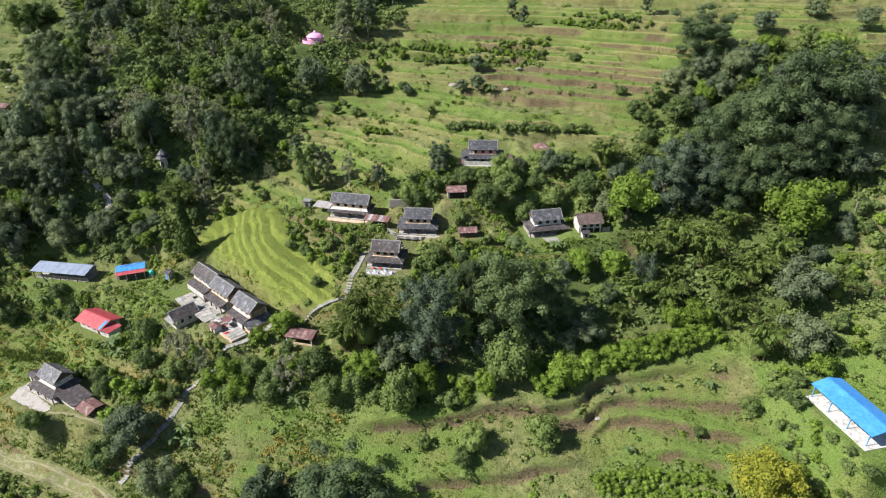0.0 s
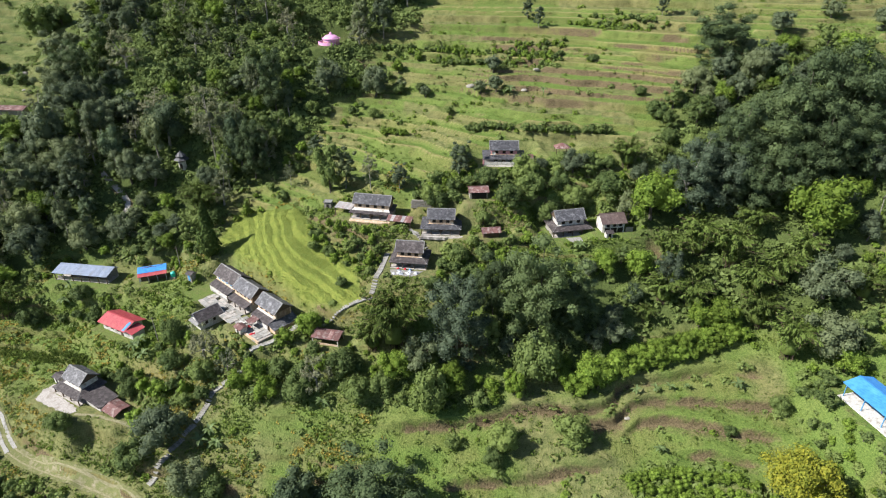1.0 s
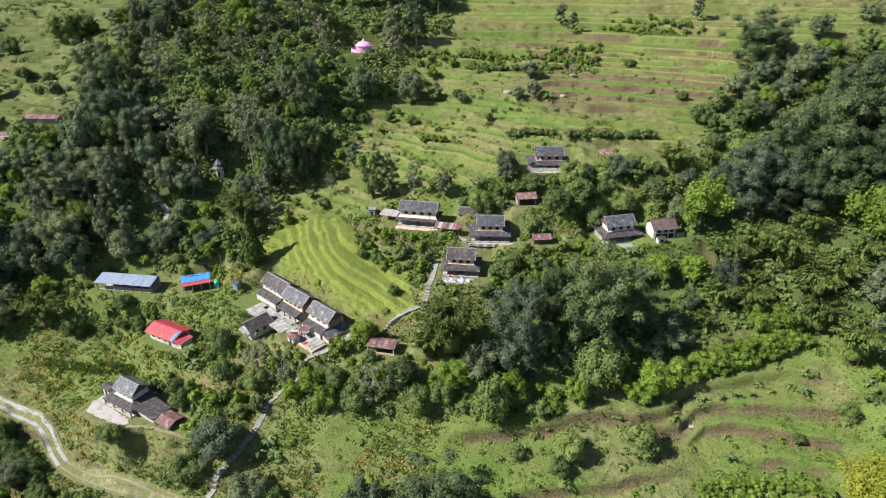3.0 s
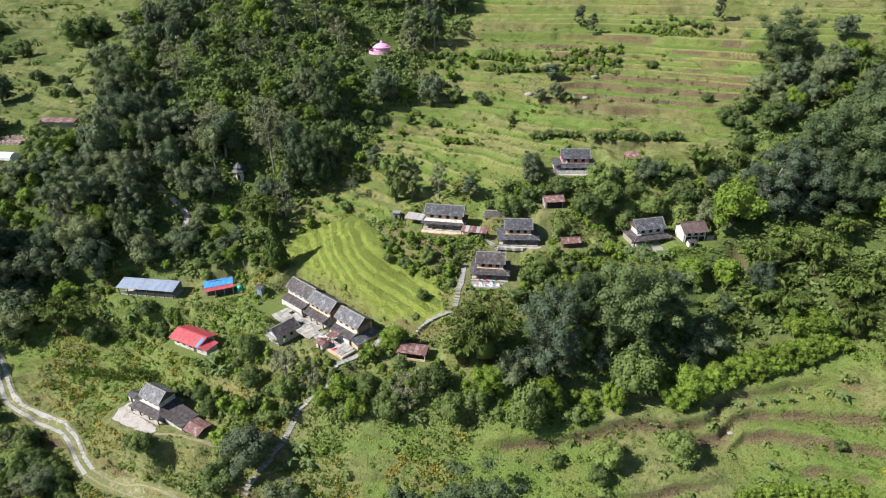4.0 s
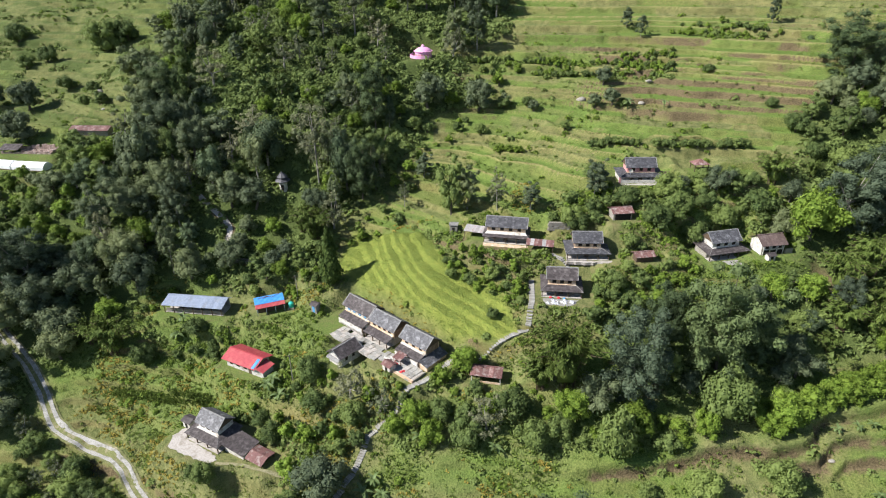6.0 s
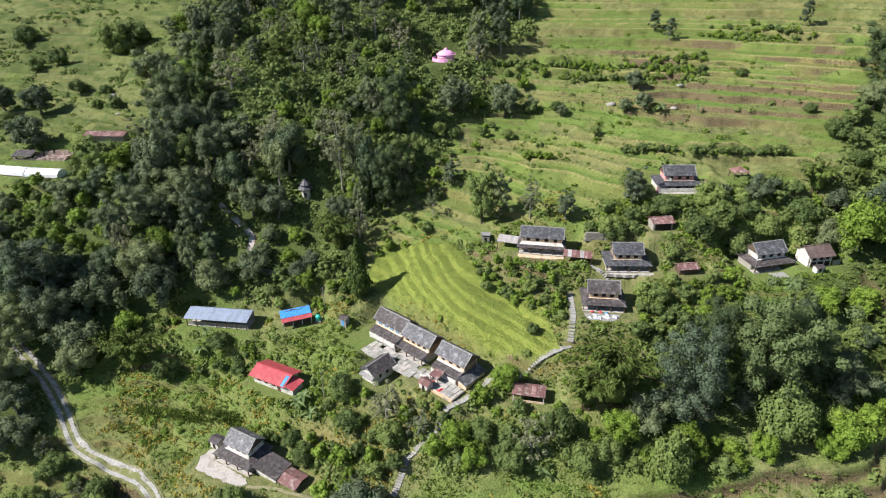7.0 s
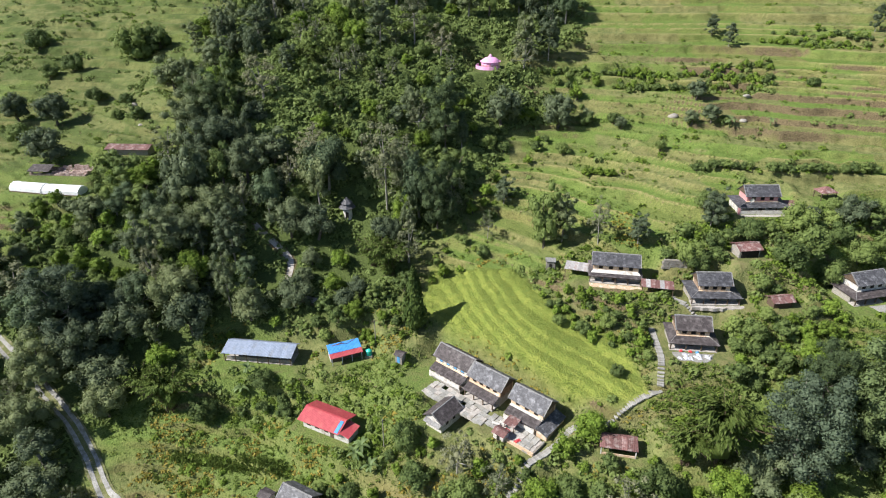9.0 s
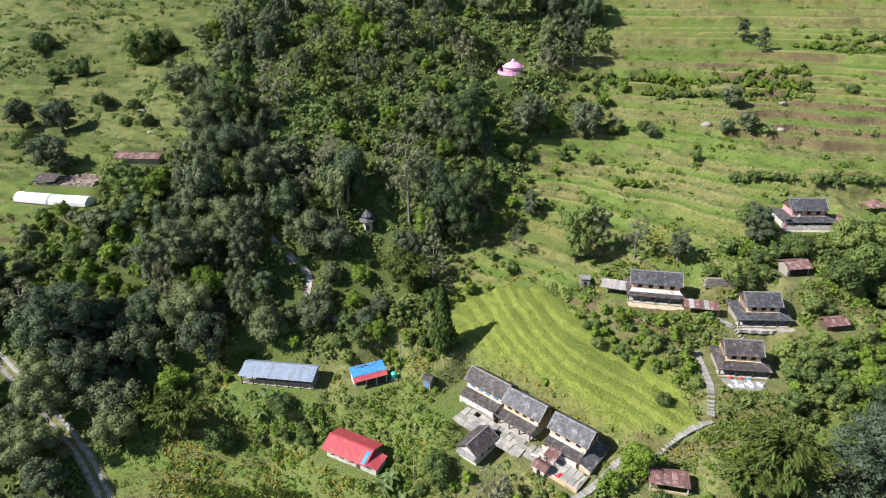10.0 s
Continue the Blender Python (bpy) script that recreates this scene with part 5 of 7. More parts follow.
FOREST = "woodland trees"
PROTO = {
    "D2": [tree_proto("broadleaf_tree", 10 + s, 2.3, 4.9, 13, 0.26, low=-0.75, flat=0.95, leaf=L_DARK, label="small dark green broadleaf tree on the slope", group=FOREST) for s in range(2)],
    "D4": [tree_proto("broadleaf_tree", 20 + s, 3.8, 8.0, 22, 0.39, low=-0.75, flat=1.0, lobe=(0.26, 0.42), leaf=L_DARK, label="dark green broadleaf tree with a lobed crown", group=FOREST) for s in range(4)],
    "D6": [tree_proto("broadleaf_tree", 30 + s, 6.0, 12.2, 36, 0.43, low=-0.7, flat=0.95, leaf=L_DARK, label="large dark broadleaf tree with a dense billowing crown", group=FOREST, lobe=(0.2, 0.34)) for s in range(3)],
    "G4": [tree_proto("grey_green_tree", 40 + s, 4.0, 8.8, 26, 0.37, low=-0.75, lobe=(0.22, 0.36), leaf=L_GREY, bark=M_PALE_BARK, label="grey-green tree with a pale dusty crown", group=FOREST, flat=1.05) for s in range(2)],
    "L4": [tree_proto("bright_green_tree", 50 + s, 3.4, 6.4, 20, 0.36, low=-0.7, lobe=(0.24, 0.4), leaf=L_LIGHT, label="bright green tree with large light leaves", group="bright green trees", jitter=0.4) for s in range(3)],
    "B2": [tree_proto("bush", 60 + s, 2.4, 3.9, 16, 0.3, low=-0.7, leaf=L_BUSH, label="rounded dense green bush", category="bush", group="bushes", flat=0.85) for s in range(4)],
    "S1": [tree_proto("bush", 160 + s, 1.5, 2.6, 9, 0.3, low=-0.7, flat=0.9, cover=1.0, leaf=L_BUSH, label="small leafy green bush beside the plots", category="bush", group="small bushes") for s in range(4)],
    "S2": [tree_proto("bright_bush", 170 + s, 1.5, 2.7, 9, 0.32, low=-0.7, flat=0.95, cover=1.0, leaf=L_LIGHT, label="small bright green bush beside the plots", category="bush", group="small bushes") for s in range(2)],
    "Y5": [tree_proto("flowering_tree", 70, 5.0, 9.6, 40, 0.32, low=-0.6, leaf=L_YELLOW, bark=M_PALE_BARK, label="tree in yellow blossom with an airy crown", lobe=(0.2, 0.32), core=0.6)],
    "T3": [tree_proto("slender_tree", 80 + s, 2.4, 8.6, 20, 0.3, low=-0.8, lobe=(0.24, 0.4), leaf=L_DARK, bark=M_PALE_BARK, label="tall slender tree with a narrow crown", group=FOREST, flat=1.5) for s in range(2)],
    "D2f": [tree_proto("broadleaf_tree", 110 + s, 2.3, 4.9, 10, 0.4, low=-0.75, flat=0.95, cover=0.95, leaf=L_DARK, label="small dark green broadleaf tree on the slope", group=FOREST) for s in range(3)],
    "D4f": [tree_proto("broadleaf_tree", 120 + s, 3.8, 8.0, 17, 0.5, low=-0.75, flat=1.05, cover=0.95, lobe=(0.28, 0.44), leaf=L_DARK, label="dark green broadleaf tree with a lobed crown", group=FOREST) for s in range(4)],
    "G4f": [tree_proto("grey_green_tree", 140 + s, 4.0, 9.6, 18, 0.44, low=-0.75, flat=1.1, cover=0.95, leaf=L_GREY, bark=M_PALE_BARK, label="grey-green tree with a pale dusty crown", group=FOREST) for s in range(2)],
    "T3f": [tree_proto("slender_tree", 180 + s, 2.4, 8.6, 14, 0.42, low=-0.8, flat=1.5, cover=0.95, leaf=L_DARK, bark=M_PALE_BARK, label="tall slender tree with a narrow crown", group=FOREST) for s in range(2)],
    "W4": [tree_proto("wispy_tree", 210 + s, 3.6, 9.4, 30, 0.4, low=-0.85, flat=1.25, cover=0.8, lobe=(0.14, 0.26), core=0.5, leaf=L_WISP, bark=M_PALE_BARK, label="airy olive-green tree with thin pale branches", group=FOREST) for s in range(3)],
    "V4": [tree_proto("fern_green_tree", 220 + s, 3.5, 8.2, 24, 0.42, low=-0.85, flat=1.15, cover=0.95, lobe=(0.18, 0.34), leaf=L_FERN, label="fern green tree with creepers in its crown", group=FOREST) for s in range(3)],
    "K6": [tree_proto("tall_broadleaf_tree", 230 + s, 5.5, 19.0, 74, 0.33, low=-0.9, flat=1.65, cover=1.2, lobe=(0.15, 0.28), core=0.66, leaf=L_TALL, label="very tall dark broadleaf tree with a deep billowing crown", group="tall grove trees") for s in range(4)],
    "K6g": [tree_proto("tall_blue_green_tree", 240 + s, 5.5, 19.0, 74, 0.33, low=-0.9, flat=1.65, cover=1.2, lobe=(0.15, 0.28), core=0.66, leaf=L_BLUE, bark=M_PALE_BARK, label="very tall blue-green tree with a deep dusty crown", group="tall grove trees") for s in range(3)],
    "K4": [tree_proto("tall_slim_tree", 250 + s, 3.4, 15.0, 36, 0.36, low=-0.9, flat=1.9, cover=0.95, lobe=(0.2, 0.34), leaf=L_DARK, bark=M_PALE_BARK, label="tall slim tree clothed in leaves to its foot", group=FOREST) for s in range(4)],
    "W7": [tree_proto("tall_feathery_tree", 260 + s, 4.2, 18.0, 54, 0.36, low=-0.95, flat=1.5, cover=0.7, lobe=(0.12, 0.24), core=0.45, leaf=L_WISP, bark=M_PALE_BARK, label="tall feathery olive tree with thin pale limbs", group=FOREST) for s in range(2)],
    "M5": [bamboo_proto(90 + s, 4.6, 8.2) for s in range(3)],
    "P": [banana_proto(100 + s, 7 + s) for s in range(3)],
}


def cypress():
    rng = np.random.default_rng(7)
    t = thing("cypress_tree", Matrix.Identity(4), "dark narrow pointed cypress beside the rice field", "tree")
    m = 1500
    s = rng.uniform(0, 1, size=m) ** 0.8
    a = rng.uniform(0, 6.283, size=m)
    r = 2.3 * (1 - s) ** 0.75 * np.minimum(1, 0.35 + s * 4) * (1 + 0.18 * np.sin(3 * a + 9 * s)) * rng.uniform(0.8, 1.08, size=m)
    c = np.stack([r * np.cos(a), r * np.sin(a), 0.5 + 11.2 * s], 1)
    n = np.stack([np.cos(a), np.sin(a), 0.4 + 0 * a], 1) + 0.4 * rng.normal(size=(m, 3))
    v, f = diamonds(c, n, np.full(m, 0.4), np.full(m, 0.18), rng, np.tile([0, 0, 1.0], (m, 1)))
    k, n = 12, 14
    core = np.array([[1.9 * (1 - q / k) ** 0.75 * min(1, 0.4 + q / 3) * math.cos(6.283 * j / n), 1.9 * (1 - q / k) ** 0.75 * min(1, 0.4 + q / 3) * math.sin(6.283 * j / n), 0.5 + 10.9 * q / k] for q in range(k + 1) for j in range(n)])
    faces = np.array([t3 for q in range(k) for j in range(n) for t3 in ((q * n + j, q * n + (j + 1) % n, (q + 1) * n + j), (q * n + (j + 1) % n, (q + 1) * n + (j + 1) % n, (q + 1) * n + j))])
    v, f = join([(v, f), (core, faces)])
    crown = new("crown", array_mesh("crown", v, f, L_CYPRESS))
    crown.parent = t
    bm = bmesh.new()
    limb(bm, (0, 0, -0.5), (0, 0, 2.0), 0.25, 0.2)
    part("trunk", bm, M_BARK, t)
    t.matrix_world = pose(-62.4, 129.4, height(-62.4, 129.4)) @ Matrix.Diagonal((1.25, 1.25, 1.25, 1))


cypress()
PLANTED = []          # x, y, radius of what already stands
place_rng = random.Random(11)
TALL = {"K6": (5.5, 19.0), "K6g": (5.5, 19.0), "K4": (3.4, 15.0), "W7": (4.2, 18.0), "L4": (3.4, 6.4), "B2": (2.4, 3.9), "G4": (4.0, 8.8), "V4": (3.5, 8.2)}
SIZES = {"K4": 3.4, "W4": 3.6, "V4": 3.5, "S1": 1.5, "S2": 1.5, "D2f": 2.3, "D4f": 3.8, "G4f": 4.0, "T3f": 2.4, "D2": 2.3, "D4": 3.8, "D6": 6.0, "G4": 4.0, "L4": 3.4, "B2": 2.4, "Y5": 5.0, "T3": 2.4, "M5": 4.6, "P": 2.0}


def plant(kind, x, y, r, tall=1.0):
    if y > 158 and kind + "f" in PROTO:
        kind += "f"
    s = r / SIZES[kind]
    src = place_rng.choice(PROTO[kind])
    m = Matrix.Translation((x, y, height(x, y) - 0.05)) @ Matrix.Rotation(place_rng.uniform(0, 6.283), 4, "Z") @ Matrix.Diagonal((s, s, s * tall * place_rng.uniform(0.92, 1.1), 1))
    copy_thing(src, m)
    PLANTED.append((x, y, r))


def plant_high(kind, spots):
    """Trees of known height: x, y, crown radius, height."""
    for x, y, r, h in spots:
        r0, h0 = TALL[kind]
        turn = Matrix.Rotation(place_rng.uniform(0, 6.283), 4, "Z")
        copy_thing(place_rng.choice(PROTO[kind]), Matrix.Translation((x, y, height(x, y) - 0.1 * h)) @ turn @ Matrix.Diagonal((r / r0, r / r0, 1.1 * h / h0, 1)))
        PLANTED.append((x, y, r))


def plant_all(kinds, spots):
    for x, y, r in spots:
        kind = kinds if isinstance(kinds, str) else ("D2" if r < 2.9 else "D4" if r < 5.0 else "D6")
        plant(kind, x, y, r)


# Trees one can tell apart: x, y, crown radius.
ANY = None
plant_high("K6g", [(-2.4, 94.6, 5.8, 18.0), (51.5, 126.5, 6.4, 17.0), (58.0, 125.0, 5.4, 15.0), (-135.6, 133.5, 6.2, 17.0), (42.4, 108.4, 2.9, 9.0)])
plant_high("K6", [(13.4, 98.0, 6.4, 21.5), (5.0, 102.5, 3.4, 14.5), (21.0, 100.5, 4.0, 11.5), (60.5, 128.5, 6.2, 20.0), (67.0, 128.5, 6.6, 23.0), (74.0, 130.5, 6.6, 23.5), (81.0, 133.0, 6.8, 25.0),
                  (77.0, 123.5, 5.8, 18.0), (87.5, 131.0, 5.6, 19.0), (70.0, 122.0, 5.2, 17.0), (83.5, 124.5, 5.0, 15.0), (63.5, 121.0, 5.0, 14.0), (-17.4, 66.5, 7.8, 15.5), (70.4, 168.5, 6.8, 15.0),
                  (-57.5, 156.5, 4.2, 16.5), (-55.0, 177.0, 4.8, 18.0), (-117.0, 185.5, 5.8, 14.0)])
plant_high("W7", [(-69.5, 161.5, 5.2, 22.0), (-63.0, 209.0, 4.8, 16.0), (-88.0, 171.0, 4.6, 11.0)])
plant_high("K4", [(-73.0, 208.0, 4.0, 15.0), (-24.5, 206.0, 3.6, 15.0), (-31.5, 206.0, 3.2, 14.0), (-110.0, 218.0, 4.6, 12.0), (-104.0, 150.0, 3.8, 15.0), (-123.0, 148.0, 4.0, 14.0)])
plant_high("V4", [(-34.4, 144.0, 3.6, 13.5)])
plant_high("K4", [(-30.6, 144.6, 3.2, 12.0), (-16.1, 138.2, 2.2, 7.0), (-1.3, 138.6, 2.6, 9.0), (-41.4, 161.8, 2.4, 7.0)])
plant_high("W7", [(-23.5, 140.8, 2.4, 10.0), (-46.2, 150.2, 1.8, 6.0)])
plant_high("L4", [(8.2, 87.0, 2.0, 5.4), (17.0, 90.4, 2.2, 4.4)])
plant_high("B2", [(-8.0, 85.0, 3.3, 8.4), (12.4, 90.4, 4.3, 9.4)])
plant_all(ANY, [(-10.2, 92.0, 3.3), (28.3, 97.3, 3.4), 
                (-58.7, 83.1, 4.2), (-51.8, 74.9, 3.6), (70.0, 99.8, 4.6), (66.9, 89.9, 4.4)])
plant_high("B2", [(-24.6, 92.2, 3.0, 5.6), (-33.2, 88.4, 2.8, 4.8), (-54.2, 95.4, 2.6, 4.6), (-21.8, 87.4, 2.8, 5.2), (-63.6, 105.0, 2.4, 5.2), (-38.2, 93.4, 2.4, 3.8), (-17.0, 88.6, 2.4, 4.4)])
plant_high("L4", [(-42.4, 92.6, 2.8, 5.2), (-39.6, 89.0, 2.2, 4.2), (-33.0, 101.8, 3.0, 5.0), (-28.8, 92.8, 1.9, 3.6), (-46.2, 91.8, 2.0, 4.0)])
plant_all("W4", [(-29.6, 89.6, 2.9), (-55.0, 99.6, 2.8), (-49.0, 95.4, 2.2)])
plant_all(ANY, [(90.4, 178.0, 3.5), (118.5, 177.0, 3.1), (108.1, 185.0, 2.9), (9.9, 181.6, 2.7), (9.9, 171.3, 2.4), (5.4, 172.2, 2.0), (-25.6, 181.5, 4.4), (-39.9, 183.0, 4.8),
                (-18.0, 182.1, 2.0), (-10.4, 176.7, 1.6)])
plant_all("V4", [(58.5, 146.6, 3.6), (54.5, 154.1, 2.8)])
plant_all("B2", [(49.8, 151.8, 2.8), (55.5, 140.5, 2.6), (51.0, 143.5, 2.2)])
plant_all(ANY, [(98.1, 140.6, 4.7), (93.6, 130.9, 3.8), (60.9, 157.9, 3.8), (38.5, 128.0, 3.0)])
plant_all(ANY, [(-130.8, 128.6, 5.0), (-114.2, 139.1, 5.3), (-109.9, 134.4, 4.5), (-98.1, 137.9, 3.9), (-88.7, 139.6, 3.5), (-122.9, 133.4, 4.5), (-136.4, 124.3, 5.2), (-136.7, 115.2, 5.0), (-122.4, 119.1, 3.7)])
plant_all(ANY, [(-112.8, 174.1, 5.9), (-120.1, 182.0, 5.6), (-103.9, 167.7, 5.2), (-109.6, 157.0, 5.7), (-117.3, 152.7, 5.4), (-133.4, 206.3, 4.7), (-91.9, 155.7, 4.2),
                (-160.9, 183.7, 4.8), (-167.6, 201.9, 4.7), (-181.5, 206.5, 4.2), (-156.3, 159.5, 2.3)])
plant_all("G4", [(-30.4, 70.9, 3.9), (34.3, 105.5, 2.1), (-141.0, 134.5, 5.4)])
plant_all("L4", [(73.5, 112.8, 7.0), (42.5, 124.8, 5.4), (22.4, 88.6, 3.4), (-3.8, 88.8, 3.4), (28.6, 91.9, 2.2), (33.2, 93.3, 2.3),
                 (37.8, 94.3, 2.4), (42.4, 95.2, 2.4), (46.5, 96.2, 2.3), (18.8, 87.6, 2.1), (68.4, 86.2, 2.9), (50.6, 99.6, 3.0), (46.4, 100.0, 2.7), (6.1, 109.8, 2.6), (29.6, 112.0, 3.0), (-14.5, 90.9, 3.0), (36.8, 111.5, 3.2)])
plant_all("B2", [(18.3, 79.0, 2.9), (5.2, 78.6, 2.9), (3.6, 75.7, 1.9), (-3.8, 79.3, 1.5), (-47.1, 74.6, 2.6), (46.3, 79.4, 1.2), (55.9, 82.3, 1.8), (-137.9, 212.9, 4.0), (33.4, 106.3, 2.4),
                 (-31.0, 119.2, 1.5), (-26.5, 119.4, 1.4), (-27.1, 109.6, 1.2), (-18.5, 181.2, 2.2), (-11.6, 178.8, 1.7), (-25.5, 173.1, 1.7), (47.8, 161.0, 1.5), (34.3, 133.2, 3.3), (26.0, 131.6, 3.0), (15.3, 131.0, 3.4), (10.2, 128.4, 3.2)])
plant_all("B2", [(-157.0, 237.3, 5.4), (-150.0, 240.0, 4.4), (-176, 232, 3.4), (-182, 229, 2.6), (-196, 250, 4.0), (-148, 199, 1.6), (19.0, 128.6, 2.8), (-6.5, 130.8, 2.6), (-1.7, 114.6, 2.3), (-49.3, 75.4, 3.0), (-64.2, 81.2, 3.0), (-0.8, 143.4, 2.5), (-160.3, 212.7, 2.6), (-140.5, 195.7, 2.1), (-149.1, 207.7, 1.9), (-175.7, 196.7, 3.4), (-87.5, 116.7, 1.4),
                 (-103.3, 117.6, 2.7), (-35.0, 121.4, 1.3), (-92.5, 121.9, 2.5), (5.6, 136.0, 2.8), (14.4, 135.4, 3.0), (-8.0, 131.6, 2.6), (-62.0, 99.0, 2.4), (-70.0, 95.5, 2.2)])
plant_all("M5", [(-14.7, 96.1, 6.4), (-19.4, 96.2, 4.0), (60.1, 91.0, 4.9), (57.7, 104.6, 4.8), (50.8, 115.9, 5.2), (56.4, 112.4, 5.2), (62.4, 117.0, 4.4), (44.0, 114.3, 4.4), (40.6, 105.7, 4.2), (45.9, 103.8, 3.9), (64.0, 105.7, 4.6),
                 (69.4, 108.5, 4.0), (39.7, 139.1, 4.4), (57.5, 98.4, 4.5), (-68.4, 144.0, 5.0), (-110.5, 120.0, 5.2), (-72.1, 148.8, 4.3), (-116.9, 122.7, 3.6)])
plant_all("B2", [(-80.6, 87.6, 2.1), (-83.0, 88.6, 1.5)])
plant_all("Y5", [(51.5, 65.8, 5.5)])
plant_all("P", [(13.6, 169.0, 2.4), (23.0, 168.1, 1.9), (-72.4, 104.6, 2.4), (-69.7, 102.4, 2.1), (-51.4, 82.6, 2.3), (-48.1, 82.1, 2.0), (31.2, 87.3, 1.4), (34.9, 87.5, 1.4), (37.6, 87.7, 1.4), (40.9, 87.7, 1.2), (49.9, 86.9, 1.7),
                (33.1, 76.8, 1.5), (-28.3, 86.4, 2.0), (-41.6, 89.5, 1.9), (-95.7, 123.7, 1.9), (25.0, 116.8, 1.9), (14.2, 170.6, 1.8), (-71.5, 105.8, 2.2), (-96.7, 121.6, 2.2), (-49.6, 84.0, 2.0)])


def clear_of_works(x, y, r):
    for cx, cy, cz, turn, hl, hd in YARDS:
        c, s = math.cos(radians(turn)), math.sin(radians(turn))
        u, v = (x - cx) * c + (y - cy) * s, -(x - cx) * s + (y - cy) * c
        if abs(u) < hl + r and abs(v) < hd + r:
            return False
    p, q = np.array([x]), np.array([y])
    return all(near_line(l, p, q)[0] > r + w for l, w in ((ROAD, 2.2), (STAIR_UP, 0.3), (STAIR_DOWN, -1.0), (WOOD_PATH, 0.5)))


# Glades in the ravine where only low trees grow.
GLADES = ([(-83, 161), (-76, 161), (-58, 126), (-76, 124)], [(-46, 205), (-37, 205), (-22, 164), (-50, 164)], [(-99, 158), (-90, 158), (-72, 128), (-90, 128)])


def fill_wood(poly, tries, gap, sizes, seed, mix_of):
    rng = random.Random(seed)
    xs, ys = [p[0] for p in poly], [p[1] for p in poly]
    for _ in range(tries):
        x, y, r = rng.uniform(min(xs), max(xs)), rng.uniform(min(ys), max(ys)), rng.uniform(*sizes)
        if inside(poly, np.array([x]), np.array([y]), 0.5)[0] < 0.5 or not clear_of_works(x, y, r * 0.75):
            continue
        if y > 186 and rng.random() < 0.45 or (poly is RAVINE_WOOD and y > 164 and x > -108 and rng.random() < 0.86):
            continue
        if math.hypot(x + 78.8, y - 158) < 6.5 or (abs(x + 42) < 7 and 190 < y < 212) or (abs(x + 95) < 4 and 138 < y < 156) or any(math.hypot(x - a, y - b) < gap * (r + c) for a, b, c in PLANTED):
            continue
        k, tall = rng.choice(mix_of), 1.0
        if poly is RAVINE_WOOD:
            tall = rng.choice((0.85, 1.0, 1.2, 1.5)) if x > -124 else 0.8
            if max(inside(g, np.array([x]), np.array([y]), 1.0)[0] for g in GLADES) > 0.3:
                r, tall = min(r, 2.4), 0.85
                k = rng.choice(("D", "V4", "L4", "B2"))
        if k == "D":
            k = "D2" if r < 2.9 else "D4" if r < 5 else "D6"
        plant(k, x, y, r * (0.7 if k in ("T3", "K4") else 1.0), tall)


fill_wood([(-105, 215), (-86, 178), (-68, 168), (-48, 180), (-45, 205), (-60, 224), (-100, 230)], 420, 0.72, (1.5, 3.3), 23, ["V4", "L4", "V4", "M5", "W4", "L4", "B2"])
fill_wood([(-152, 166), (-138, 167), (-124, 156), (-128, 145), (-150, 146)], 160, 0.85, (1.2, 2.6), 24, ["B2", "S2", "B2", "L4", "D"])
fill_wood([(-124, 104), (-112, 99), (-103, 95), (-98, 88), (-92, 83), (-90, 74), (-128, 78)], 420, 0.68, (1.3, 3.0), 25, ["B2", "B2", "S1", "S2", "D", "W4"])
fill_wood([(-80, 104), (-66, 106), (-54, 101), (-46, 97), (-52, 93), (-62, 95), (-75, 97), (-80, 99)], 260, 0.85, (0.9, 2.0), 26, ["S1", "S2", "S2", "B2"])
fill_wood([(-2, 141), (8, 136), (25, 140), (43, 142), (40, 126), (31, 129), (21, 130), (6, 128), (-4, 134)], 260, 0.72, (1.3, 3.0), 27, ["B2", "D", "W4", "S1", "V4"])
fill_wood(RAVINE_WOOD, 4200, 0.62, (2.0, 5.0), 21, ["D", "D", "D", "D", "K4", "W4", "W4", "V4", "V4", "G4", "G4", "T3", "L4"])
fill_wood(EAST_WOOD, 900, 0.7, (1.8, 3.8), 22, ["D", "D", "M5", "M5", "V4", "L4"])


def hedge(kind, line, gap, r, seed):
    """Bushes shoulder to shoulder along a line."""
    rng = random.Random(seed)
    for (ax, ay), (bx, by) in zip(line, line[1:]):
        n = max(1, round(math.hypot(bx - ax, by - ay) / gap))
        for i in range(n):
            plant(kind, ax + (bx - ax) * i / n + rng.uniform(-0.3, 0.3), ay + (by - ay) * i / n + rng.uniform(-0.3, 0.3), r * rng.uniform(0.85, 1.15), 0.9)


hedge("S2", [(20.5, 86.8), (27, 89.8), (34.7, 92.4), (47.3, 94.8), (56, 97)], 1.9, 1.8, 70)
hedge("S2", [(22, 89.2), (28, 92), (36, 94.6), (47, 97), (55, 99)], 2.2, 2.0, 71)
hedge("S2", [(26.5, 72.2), (32, 72.6), (41, 71.2), (48, 69)], 1.5, 1.1, 78)
hedge("S2", [(27, 70.2), (36, 70), (47, 67)], 1.6, 1.1, 79)
hedge("S2", [(29, 68.2), (38, 67.6), (46, 65.4)], 1.7, 1.1, 80)
hedge("S1", [(2.4, 157), (14, 153.8)], 1.5, 1.3, 72)
hedge("S1", [(16.6, 152), (21.6, 151.3)], 1.6, 1.5, 73)
hedge("S1", [(23.4, 151.4), (30.2, 150.6)], 1.5, 1.35, 74)
hedge("S1", [(31.6, 150.2), (38.2, 149.4)], 1.5, 1.5, 75)
hedge("S1", [(-30, 200.5), (-13, 199.8)], 1.9, 1.3, 76)
hedge("S1", [(-5, 190), (6, 188.5), (16, 186.5)], 2.2, 1.2, 77)
